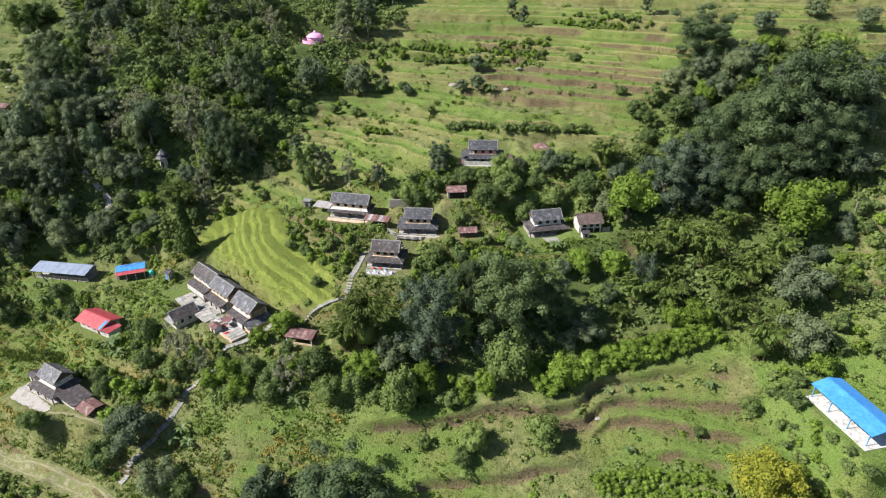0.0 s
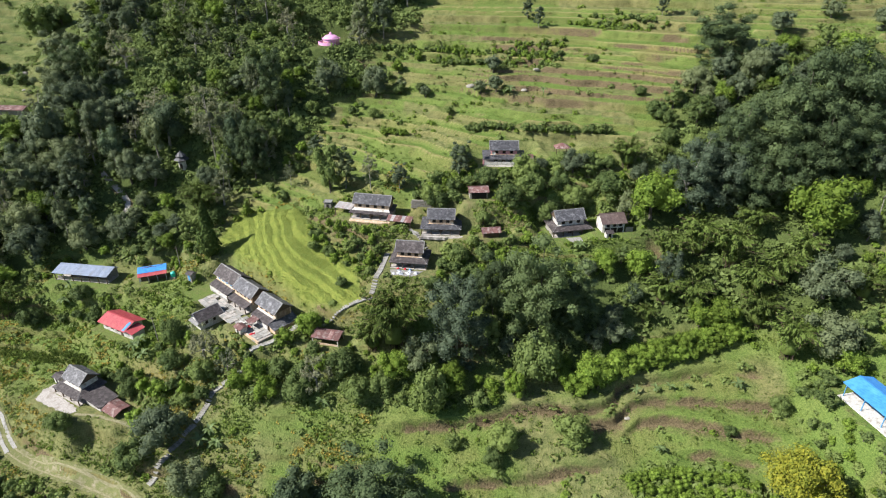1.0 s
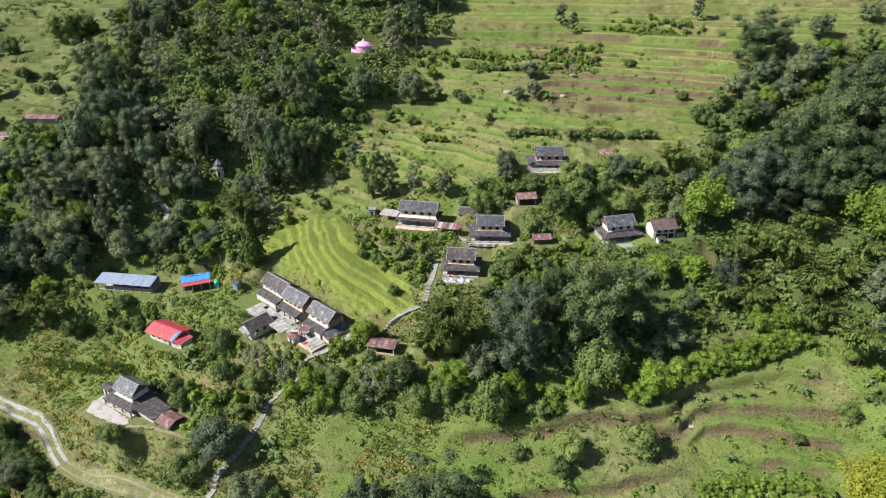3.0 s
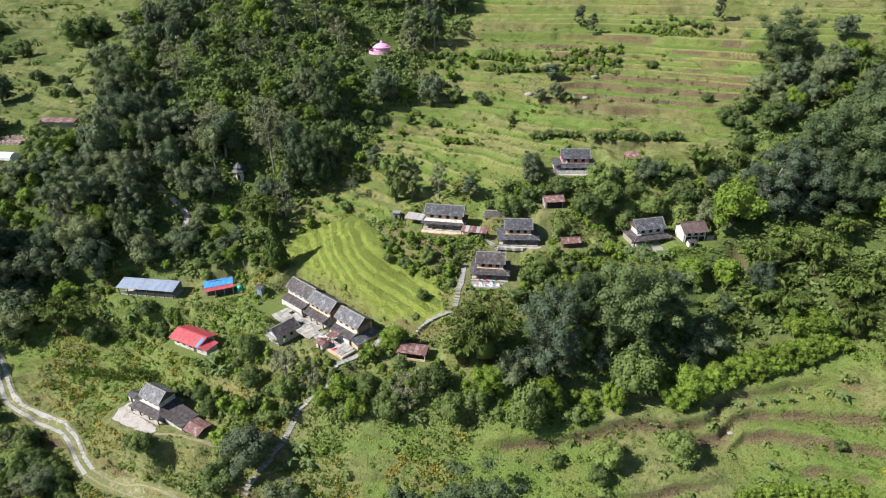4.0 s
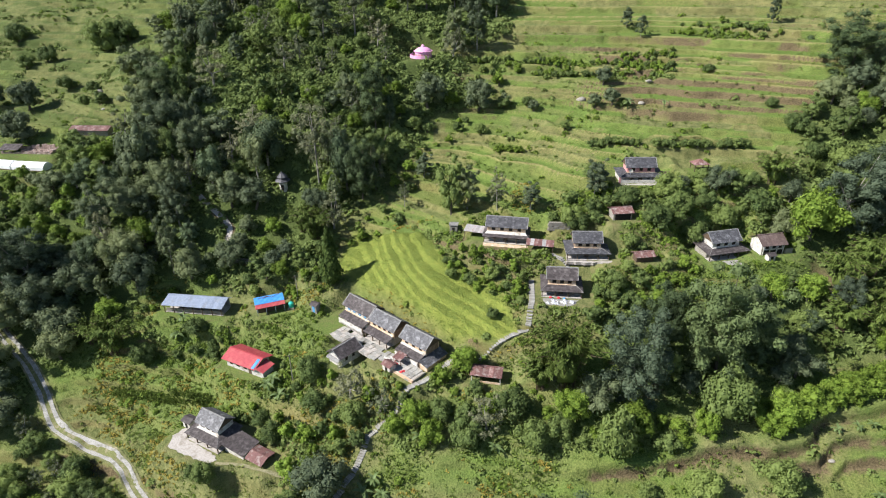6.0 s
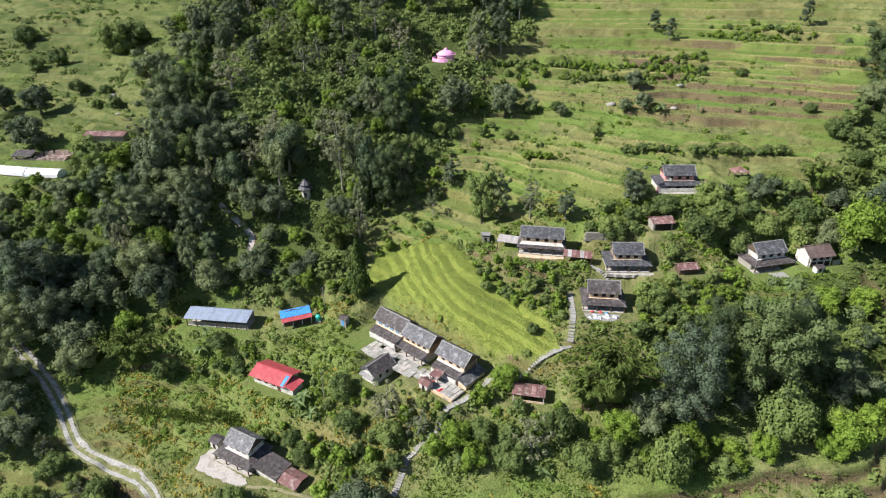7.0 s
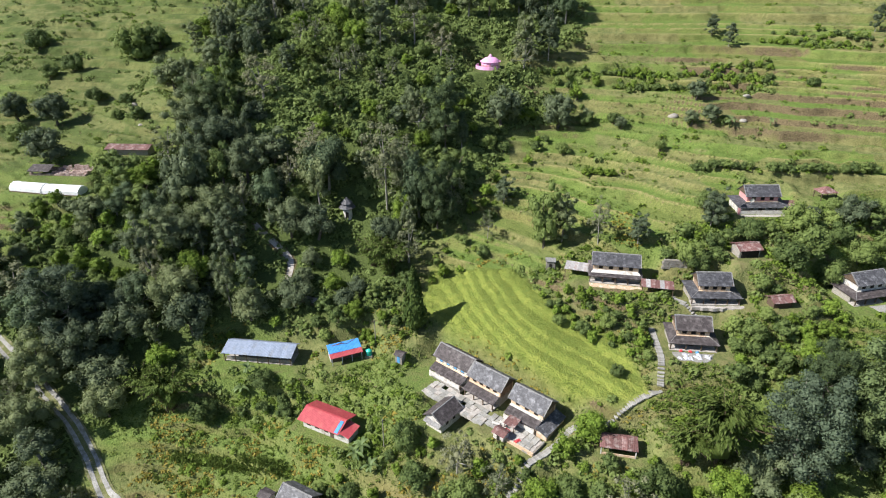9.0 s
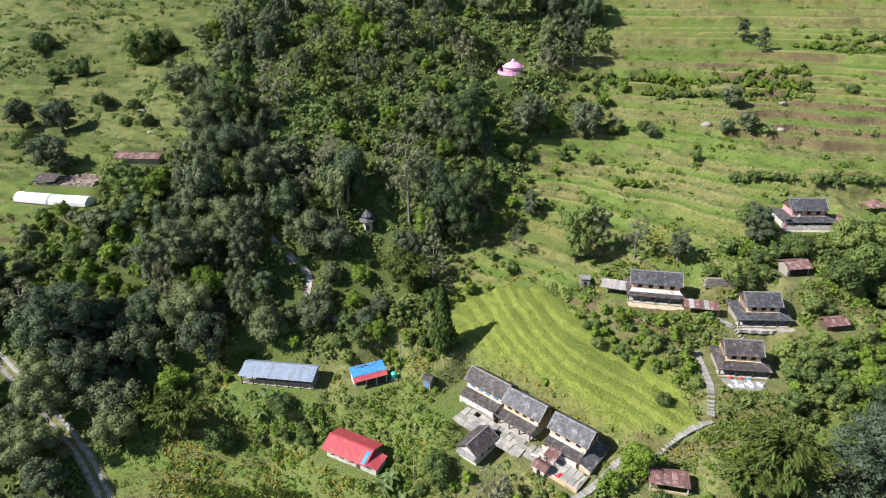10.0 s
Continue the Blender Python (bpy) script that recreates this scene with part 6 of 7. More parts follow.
THICKETS = ([(-26, 98), (-10, 97), (8, 87), (-3, 84), (-15, 86), (-29, 86), (-45, 89), (-52, 93), (-48, 100), (-35, 100)],
            [(-2, 141), (8, 136), (25, 141), (43, 142), (38, 123), (31, 128), (21, 130), (15, 127), (2, 122), (-13, 134)],
            [(-39, 131), (-29, 128), (-19, 121), (-19, 110), (-27, 115), (-34, 120)], [(-9, 118), (2, 118), (18, 119), (9, 107), (-8, 106)],
            [(-111, 129), (-103, 126), (-87, 123), (-61, 108), (-60, 102), (-72, 104), (-79, 108), (-90, 117), (-107, 120)])
BRAKES = ([(64, 90), (69, 89), (66, 76), (70, 66), (63, 66), (61, 80)], [(-86, 82), (-70, 77), (-57, 75), (-60, 62), (-100, 66)],
          [(-158, 150), (-159, 168), (-147, 180), (-119, 182), (-132, 165), (-137, 152)], [(89, 126), (97, 124), (80, 86), (73, 88), (74, 97), (84, 111)],
          [(-80, 101), (-52, 93), (-58, 80), (-75, 91)])
for k, poly in enumerate(THICKETS + BRAKES):
    fill_wood(poly, 110 if k == 4 else 260, 0.75, (0.6, 1.3) if k in (2, 4) else (0.9, 2.2), 40 + k, ["S2", "S2", "S1"] if k == 2 else ["S1", "S1", "S2"])
fill_wood([(-62, 160), (-40, 185), (-22, 200), (-8, 196), (-30, 172), (-44, 152), (-50, 140), (-62, 140)], 300, 0.9, (0.8, 2.0), 60, ["S1", "S1", "S2"])
fill_wood([(-64, 127), (-66, 134), (-104, 137), (-112, 126), (-102, 124), (-84, 131)], 160, 0.85, (0.8, 1.8), 61, ["S1", "S2"])
fill_wood([(60, 86), (66, 84), (63.5, 72), (67, 61), (57, 61), (59, 74)], 420, 0.62, (0.7, 1.6), 67, ["S1", "S2", "S1"])
CROP_BEDS = ([(16.9, 193.5), (32.5, 193), (30, 182), (16, 186.5)], [(-8, 200.5), (4, 198), (3, 190), (-9, 191.5)], [(-31.6, 202.5), (17, 194), (17, 190.8), (-31, 199)], [(34, 206), (52, 204), (65.5, 192.5), (43, 195)])
for k, poly in enumerate(CROP_BEDS):
    fill_wood(poly, 260, 0.62, (0.6, 1.15), 62 + k, ["S2", "S2", "S1"])
hedge("S2", [(-21.8, 163.2), (-13.9, 161.2)], 1.5, 1.2, 81)
plant_high("K4", [(25.6, 202.6, 1.7, 6.5), (22.7, 208.2, 1.8, 6.0), (63.3, 198.6, 1.7, 7.5)])
plant_all("B2", [(39.0, 181.0, 1.5), (-3.4, 166.4, 1.3), (13.0, 170.6, 1.4)])
for protos in PROTO.values():
    for pr in protos:
        for o in (*pr.children_recursive, pr):
            bpy.data.objects.remove(o)


# ---- low growth ----
def scatter(name, label, category, material, count, seed, size, cards, keep, spread=1.0, region=(-240, 130, 60, 290), tall=1.0, flat=0.4):
    """Low plants over the slope, one mesh: count tries, those with keep(x, y, masks) above chance stand."""
    rng = np.random.default_rng(seed)
    x, y = rng.uniform(region[0], region[1], count), rng.uniform(region[2], region[3], count)
    z, wood, rice, riser, yard, lip = land(x, y, True)
    ok = keep(x, y, wood, rice, riser) * (yard < 0.96) * (near_line(ROAD, x, y) > 1.9) * (near_line(STAIR_UP, x, y) > 0.9) * (near_line(STAIR_DOWN, x, y) > 0.9) > rng.uniform(size=count)
    x, y, z = x[ok], y[ok], z[ok]
    n = len(x)
    s = rng.uniform(*size, size=n)
    c = np.repeat(np.stack([x, y, z], 1), cards, 0)
    s = np.repeat(s, cards)
    d = rng.normal(size=(n * cards, 3))
    d /= np.linalg.norm(d, axis=1, keepdims=True)
    d[:, 2] = np.abs(d[:, 2])
    p = c + d * (s * spread)[:, None] * np.array([1, 1, 0.9 * tall])
    if spread < 0.5:
        tip = p + (np.array([0, 0, 0.75]) + 0.9 * d * np.array([1, 1, 0.2]) + 0.15 * rng.normal(size=d.shape)) * (s * tall)[:, None]
        side = np.cross(d + 0.3 * rng.normal(size=d.shape), np.array([0, 0, 1.0]))
        side *= (0.3 * s)[:, None] / (np.linalg.norm(side, axis=1, keepdims=True) + 1e-6)
        v, f = np.stack([p - side, p + side, tip], 1).reshape(-1, 3), np.arange(3 * len(p)).reshape(-1, 3)
    else:
        v, f = leaflets(p, d + 0.6 * rng.normal(size=d.shape) + np.array([0, 0, flat]), s * 0.34, s * 0.25, rng)
    ob = new(name, array_mesh(name, v, f, material))
    return tagged(ob, label, category, kind="stuff")


def rnd(x, y, size, seed, lo, hi):
    return smooth(vnoise(x, y, size, seed) + 0.4 * vnoise(x, y, size / 3, seed + 1), lo, hi)


scatter("meadow_grass", "tufts of rough green grass on the terraces", "grass", L_GRASS, 170000, 1, (0.16, 0.42), 3,
        lambda x, y, w, r, k: (1 - w) * (1 - r) * (0.35 + 0.65 * rnd(x, y, 9, 31, -0.2, 0.2)) * smooth(200 - y, -60, 40) * (1 - 0.45 * smooth(y, 136, 148)), 0.3)
scatter("dry_grass", "straw-coloured dry grass on the terrace banks", "grass", L_STRAW, 90000, 2, (0.2, 0.45), 4,
        lambda x, y, w, r, k: (1 - w) * (1 - r) * k * rnd(x, y, 20, 33, -0.2, 0.25) * 0.8, 0.3)
scatter("rice_crop", "ripening yellow-green rice in curved plots", "rice", L_RICE, 70000, 3, (0.2, 0.36), 3,
        lambda x, y, w, r, k: r * (1 - 0.95 * smooth(k, 0.15, 0.4)), 0.6, (-64, -20, 103, 147), 0.25, 2.0)
scatter("weeds", "leafy weeds and vegetables between the plots", "weeds", L_WEED, 125000, 4, (0.25, 0.75), 16,
        lambda x, y, w, r, k: (1 - w) * (1 - r) * (0.05 + rnd(x, y, 12, 35, 0.0, 0.3) * 0.4) * np.where(y > 138, streak(x, y, 5, 95, 0.08, 0.3) * 1.1, 1) * np.where((y < 92) & (x > -20), 0.5, 1) * np.where((y < 92) & (x > -48) & (x < -18), 0.8, 1) * smooth(190 - y, -40, 30), 0.75)
scatter("undergrowth", "dense dark undergrowth beneath the trees", "undergrowth", L_BUSH, 30000, 5, (0.7, 1.9), 22,
        lambda x, y, w, r, k: w * (0.62 + 0.3 * smooth(y, 170, 190)), 0.8)
scatter("scrub", "light green scrub on the open side of the ravine", "scrub", L_FERN, 26000, 9, (0.6, 2.1), 17,
        lambda x, y, w, r, k: inside(RAVINE_WOOD, x, y, 2) * smooth(y, 155, 172) * smooth(x, -118, -104) * rnd(x, y, 9, 51, -0.2, 0.2), 0.8, (-125, -10, 150, 245))
ROWS_OF_CROP = ([(18.3, 88.2), (23.5, 92.4), (31.2, 94.7), (39, 98.9), (46, 100), (48.7, 97), (41, 94.4), (31.6, 92.2), (23.6, 88.3)], [(26, 72.7), (30.5, 74.8), (40, 73.2), (48, 71), (49, 66), (25, 66)],
                [(2, 159), (13.6, 154.5), (13.2, 151.4), (1.8, 155)], [(16.3, 153.9), (38.3, 151.4), (37.4, 147.8), (15.8, 150.3)], [(-6, 197.6), (5.5, 191.8), (15.4, 195), (29.6, 188.5), (29, 181), (5, 187.4)],
                [(41.5, 205.6), (60.8, 200.8), (58, 191.5), (44, 195.5)], [(-31, 202), (-13.7, 202), (-11.8, 197.5), (-29.7, 198.4)])


def bushy(x, y):
    near = np.zeros_like(x)
    for k, poly in enumerate(THICKETS + BRAKES + ROWS_OF_CROP):
        near = np.maximum(near, inside(poly, x, y, 3) * (0.2 if k == 2 else 1))
    return np.maximum(near, 0.5 * np.maximum(inside(RAVINE_WOOD, x, y, 13), inside(EAST_WOOD, x, y, 10)))


VILLAGE = [(-40, 140), (-10, 140), (20, 139), (45, 132), (45, 112), (5, 106), (-20, 100), (-30, 104), (-19, 121), (-36, 128)]
GARDEN = [(-112, 110), (-96, 124), (-64, 122), (-58, 106), (-80, 100), (-84, 90), (-96, 98)]


scatter("shrubs", "scattered low shrubs on the slope", "shrubs", L_BUSH, 78000, 6, (0.4, 1.3), 30,
        lambda x, y, w, r, k: (1 - w) * (1 - r) * (bushy(x, y) * 0.6 * rnd(x, y, 6, 41, -0.3, 0.2) + (0.06 * inside(GARDEN, x, y) + inside(VILLAGE, x, y)) * 0.3 * rnd(x, y, 5, 47, -0.1, 0.3) + np.where((x < -120) & (y > 165), 0.35 * streak(x, y, 2.5, 63, 0.1, 0.3), 0) + rnd(x, y, 20, 37, 0.1, 0.3) * 0.14 * (0.3 + k) * (1 - smooth(y, 132, 142)) * (1 - 0.85 * inside(GARDEN, x, y)) + (0.02 + 0.05 * k) * np.where((y > 138) | (x < -60), 1.5 * streak(x, y, 5, 97, 0.12, 0.3), 1)), 0.8)
scatter("pale_shrubs", "light green leafy shrubs among the plots", "shrubs", L_LIGHT, 60000, 8, (0.4, 1.1), 34,
        lambda x, y, w, r, k: (1 - w) * (1 - r) * (bushy(x, y) * 0.5 * rnd(x, y, 7, 43, -0.1, 0.3) + (inside(GARDEN, x, y) + 1.3 * inside(VILLAGE, x, y)) * 0.4 * rnd(x, y, 5, 49, -0.2, 0.25) + rnd(x, y, 14, 45, 0.15, 0.35) * 0.1 + (0.012 + 0.02 * k) * np.where(y > 138, 1.2 * streak(x, y, 5, 99, 0.12, 0.3), 1)), 0.8)
scatter("tall_grass", "waist-high green grass in the gardens and on old plots", "grass", L_WEED, 80000, 12, (0.3, 0.6), 5,
        lambda x, y, w, r, k: (1 - w) * (1 - r) * (inside(GARDEN, x, y, 5) * (0.1 + 0.6 * rnd(x, y, 7, 53, -0.1, 0.25)) + 0.8 * inside(VILLAGE, x, y, 4) * rnd(x, y, 6, 54, -0.25, 0.15) + 0.4 * (x < -18) * (y < 92) * rnd(x, y, 9, 55, -0.1, 0.2)), 0.3, (-116, 46, 66, 142))
FLOWER_BEDS = ((-110.5, 108.2, 4.5, 1.0), (-103, 106.8, 5, 1.3), (-96.5, 105.2, 4, 1.1), (-94.5, 110.6, 3.2, 1.1), (-90.6, 109.4, 2.6, 1.1), (-91, 114.6, 4.0, 1.3), (-93.8, 99.5, 1.6, 3.0), (-91.2, 95.0, 1.8, 3.4), (-86.5, 92, 5, 1.6), (-86, 106.5, 5, 1.0), (-96, 113, 6, 1.0), (-20, 114, 2.4, 2.0), (-44.5, 143.6, 3.5, 1.3), (-23.3, 114.3, 3.0, 2.2), (-22, 84, 3.0, 1.6), (-35.4, 81.1, 10.0, 2.4), (-33.2, 85.3, 1.8, 0.8), (-26, 79, 5.0, 1.2))


def flowers(x, y):
    v = np.zeros_like(x)
    for cx, cy, rx, ry in FLOWER_BEDS:
        v = np.maximum(v, np.exp(-((x - cx) / rx) ** 2 - ((y - cy) / ry) ** 2))
    return v


GRASS_STRIP = [(-107.5, 111.8), (-101, 110.6), (-95.4, 109.2), (-86.0, 106.6)]
scatter("reed_grass", "strip of tall green reed grass in the garden", "grass", L_WEED, 2200, 15, (0.4, 0.8), 5,
        lambda x, y, w, r, k: 1 - smooth(near_line(GRASS_STRIP, x, y), 0.5, 1.5), 0.3, (-110, -84, 104, 114), 1.1)
scatter("millet_patch", "patches of ochre ripening millet", "millet", L_MILLET, 30000, 7, (0.5, 0.85), 7,
        lambda x, y, w, r, k: (1 - w) * (1 - r) * (0.5 * rnd(x, y, 8, 39, 0.16, 0.3) + flowers(x, y) * rnd(x, y, 2.5, 40, -0.2, 0.15)), 0.6, (-116, -15, 72, 148), 0.5)


# ---- road and stairs ----
def strip(name, line, offsets, lift, material, parent=None):
    """A ribbon laid over the ground along a line, at the given distances from it."""
    pts = []
    for (ax, ay), (bx, by) in zip(line, line[1:]):
        n = max(2, int(math.hypot(bx - ax, by - ay) / 0.6))
        pts += [(ax + (bx - ax) * i / n, ay + (by - ay) * i / n) for i in range(n)]
    pts = np.array(pts + [line[-1]], float)
    for _ in range(6):
        pts[1:-1] = (pts[:-2] + 2 * pts[1:-1] + pts[2:]) / 4
    d = np.gradient(pts, axis=0)
    d /= np.linalg.norm(d, axis=1, keepdims=True)
    nrm = np.stack([-d[:, 1], d[:, 0]], 1)
    v = []
    for o in offsets:
        wob = 0.18 * vnoise(pts[:, 0], pts[:, 1], 2.0, int(o * 10) + 50)
        q = pts + nrm * (o + wob)[:, None] if hasattr(wob, "shape") else pts + nrm * o
        zz = np.maximum(land(q[:, 0], q[:, 1]), land(pts[:, 0], pts[:, 1]) - 0.15)
        v.append(np.stack([q[:, 0], q[:, 1], zz + lift], 1))
    k, n = len(offsets), len(pts)
    v = np.concatenate(v)
    f = [(a * n + i, a * n + i + 1, (a + 1) * n + i + 1, (a + 1) * n + i) for a in range(k - 1) for i in range(n - 1)]
    ob = new(name, array_mesh(name, v, f, material))
    if parent is not None:
        ob.parent = parent
    return ob


road = strip("road", ROAD, (-1.5, -0.8, 0.0, 0.8, 1.5), 0.12, M_VERGE)
tagged(road, "narrow dirt road with two pale gravel wheel tracks", "road", kind="structure")
strip("wheel_track", ROAD[:12], (-1.1, -0.75, -0.36), 0.2, M_GRAVEL, road)
strip("wheel_track", ROAD[:12], (0.36, 0.75, 1.1), 0.2, M_GRAVEL, road)
strip("wheel_track", ROAD[11:], (-0.9, -0.72, -0.55), 0.2, M_RUT, road)
strip("wheel_track", ROAD[11:], (0.55, 0.72, 0.9), 0.2, M_RUT, road)


def step_mesh(seed):
    rng = random.Random(seed)
    bm = bmesh.new()
    for v in box(bm, -0.2, -0.55, -0.25, 0.2, 0.55, 0.0):
        v.co += Vector((rng.uniform(-0.03, 0.03), rng.uniform(-0.06, 0.06), rng.uniform(-0.02, 0.02)))
    me = bpy.data.meshes.new("step")
    bm.to_mesh(me)
    bm.free()
    me.materials.append(M_PAVE)
    return me


STEPS = [step_mesh(s) for s in range(5)]


def stairway(line, label):
    s = thing("stone_stairway", Matrix.Identity(4), label, "stairway", "village stairways", "structure")
    k = 0
    for (ax, ay), (bx, by) in zip(line, line[1:]):
        n = max(1, round(math.hypot(bx - ax, by - ay) / 0.46))
        for i in range(n):
            x, y = ax + (bx - ax) * i / n, ay + (by - ay) * i / n
            o = new("step", STEPS[k % 5])
            o.parent = s
            o.matrix_basis = pose(x, y, height(x, y) + 0.14, 0, 0, math.degrees(math.atan2(by - ay, bx - ax)))
            k += 1


stairway(STAIR_UP, "grey flagstone stairway winding up to the farmhouses")
stairway(STAIR_DOWN, "grey flagstone stairway leading down through bushes")
stairway(STAIR_YARD, "short flagstone steps between two yards")


# ---- yards and small things ----
def yard_patch(house, pts, material, label, seed):
    """An irregular trodden patch, laid just over the levelled ground."""
    rng = random.Random(seed)
    ring = []
    for (ax, ay), (bx, by) in zip(pts, pts[1:] + pts[:1]):
        n = max(2, int(math.hypot(bx - ax, by - ay) / 0.7))
        ring += [(ax + (bx - ax) * i / n + rng.uniform(-0.2, 0.2), ay + (by - ay) * i / n + rng.uniform(-0.2, 0.2)) for i in range(n)]
    bm = bmesh.new()
    top = [bm.verts.new((x, y, 0.05)) for x, y in ring]
    low = [bm.verts.new((x, y, -0.6)) for x, y in ring]
    bm.faces.new(top)
    for i in range(len(top)):
        j = (i + 1) % len(top)
        bm.faces.new((low[i], low[j], top[j], top[i]))
    ob = part("yard", bm, material)
    ob.matrix_world = house.matrix_world.copy()
    return tagged(ob, label, "yard", kind="structure")


yard_patch(ll, [(-5.8, -7.2), (1.0, -6.8), (4.6, -6.2), (5.2, -5.0), (4.0, -4.4), (-4.4, -4.0), (-5.6, -1.6), (-6.8, -2.0), (-7.4, -4.6)], M_YARD, "pale trodden yard before the lower farmhouse", 1)
yard_patch(h1, [(-5.0, -5.0), (1.0, -5.2), (5.0, -4.6), (5.2, -3.8), (-5.0, -3.7)], M_OCHRE, "ochre clay yard before the farmhouse", 2)
yard_patch(h5, [(-1.5, -6.6), (5.6, -6.4), (6.4, -4.2), (-2.0, -4.3)], M_PAVE, "grey paved yard before the whitewashed farmhouse", 3)
yard_patch(h3, [(-3.2, -6.4), (1.8, -6.8), (3.4, -4.2), (-3.8, -4.1)], M_PAVE, "littered grey yard before the small farmhouse", 4)
yard_patch(h2, [(-4.6, -4.6), (4.8, -4.7), (5.2, -3.9), (-5.0, -3.9)], M_YARD, "narrow clay yard before the stone farmhouse", 5)
yard_patch(lc, [(-2.8, -4.2), (4.7, -4.1), (4.9, -7.3), (1.2, -7.6), (-2.6, -7.2)], M_YARD, "pale trodden yard at the end of the long house", 7)
edge = thing("yard_wall", lc.matrix_world.copy(), "low clay-faced retaining wall of the yard", "wall")
part("front", box_bm(-2.7, -7.9, -1.4, 5.2, -7.55, 0.35), M_OCHRE, edge)
part("end", box_bm(4.95, -7.54, -1.4, 5.25, -4.2, 0.3), M_STONE, edge)
yard_patch(h4, [(-4.6, -4.8), (2.0, -4.9), (4.6, -4.3), (4.4, -3.9), (-5.0, -3.9)], M_YARD, "narrow clay yard before the pink farmhouse", 6)


def on(house, x, y, z=0.0):
    return house.matrix_world @ Matrix.Translation((x, y, z))


def rumpled(name, m, w, d, h, material, label, category, seed, group=""):
    """A sagging cloth or sack: a lifted grid with folds and closed underside."""
    rng = random.Random(seed)
    n = 5
    bm = bmesh.new()
    g = [[bm.verts.new(((i / n - 0.5) * w + rng.uniform(-0.06, 0.06), (j / n - 0.5) * d + rng.uniform(-0.06, 0.06),
                        0.03 + h * max(0.0, math.sin(math.pi * i / n) * math.sin(math.pi * j / n)) * rng.uniform(0.4, 1.2))) for j in range(n + 1)] for i in range(n + 1)]
    for i in range(n):
        for j in range(n):
            bm.faces.new((g[i][j], g[i + 1][j], g[i + 1][j + 1], g[i][j + 1]))
    ob = part(name, bm, material)
    ob.matrix_world = m
    return tagged(ob, label, category, group)


rng = random.Random(31)
for k in range(11):
    rumpled("sack", on(h3, rng.uniform(-2.8, 2.6), rng.uniform(-6.2, -4.5), 0.05) @ Matrix.Rotation(rng.uniform(0, 6), 4, "Z"), rng.uniform(0.5, 1.1), rng.uniform(0.4, 0.8), rng.uniform(0.25, 0.5), M_CLOTH_W, "pale stuffed sack lying in the farmyard", "sack", k, "sacks in the yard")
for k, (u, v, mt, lb) in enumerate(((-0.6, -4.0, M_CLOTH_R, "red"), (0.5, -4.2, M_BLUE, "blue"), (-2.2, -3.95, M_CLOTH_R, "red"))):
    rumpled("cloth", on(h3, u, v, 0.15), 0.6, 0.5, 0.35, mt, lb + " cloth drying at the veranda edge", "cloth", 50 + k, "drying cloths")
for k, (u, v) in enumerate(((-1.3, -5.9), (-2.6, -6.6), (1.6, -6.9))):
    rumpled("blanket", on(lc, u, v, 0.18) @ Matrix.Rotation(0.6 * k, 4, "Z"), 1.2, 0.6, 0.25, M_CLOTH_R, "red blanket spread at the courtyard edge", "blanket", 60 + k, "blankets in the courtyard")
for k, (u, v) in enumerate(((-2.4, -5.4), (-3.3, -6.2), (-2.0, -6.4))):
    b = thing("bench", on(lc, u, v, 0.16) @ Matrix.Rotation(0.2 * k, 4, "Z"), "low whitewashed bench in the courtyard", "bench", "courtyard benches")
    part("seat", box_bm(-0.7, -0.22, 0.36, 0.7, 0.22, 0.46), M_WHITE, b)
    part("leg", box_bm(-0.6, -0.18, -0.02, -0.45, 0.18, 0.36), M_WHITE, b)
    part("leg", box_bm(0.45, -0.18, -0.02, 0.6, 0.18, 0.36), M_WHITE, b)


def hut(name, x, y, turn, w, d, h, wall, roof, label, sink=0.3, door=None, tin=True):
    t = thing(name, pose(x, y, height(x, y), 0, 0, turn), label, "hut")
    gable_walls(t, w / 2, d / 2, -0.8 - sink, h, h + 0.3, wall)
    if tin:
        tin_roof(t, w / 2 + 0.25, d / 2 + 0.25, h, h + 0.4, roof, int(x))
    else:
        part("roof", box_bm(-w / 2 - 0.15, -d / 2 - 0.15, h + 0.3, w / 2 + 0.15, d / 2 + 0.15, h + 0.42), roof, t)
    part("door", box_bm(-0.3, -d / 2 - 0.05, 0.0, 0.3, -d / 2 - 0.002, min(1.5, h - 0.1)), door or M_DARK, t)
    return t


hut("privy", -65.2, 122.6, -30, 1.5, 1.4, 1.7, M_STONE, M_SLATE_BROWN, "small stone privy with a bright blue door", door=M_BLUE)
hut("washhouse", -47.6, 102.6, -42, 2.0, 1.6, 1.35, M_WHITE, M_RUST_TIN, "low white washhouse with a rusty roof")
hut("tap_house", -34.0, 137.6, -8, 1.8, 1.6, 1.7, M_STONE, M_RIDGE, "grey concrete tap house with a flat slab", tin=False)
hut("hen_house", 31.9, 119.8, 10, 1.5, 1.2, 1.2, M_WHITE, M_SLATE_BROWN, "tiny white hen house beside the yard")
hut("field_hut", 8.0, 110.8, -5, 1.9, 1.5, 1.4, M_WOOD, M_SLATE_BROWN, "dark timber field hut among bushes")
hut("annex", -87.6, 100.6, -30, 2.0, 1.8, 1.6, M_WHITE, M_SLATE_BROWN, "small brown-roofed annex beside the lower farmhouse")


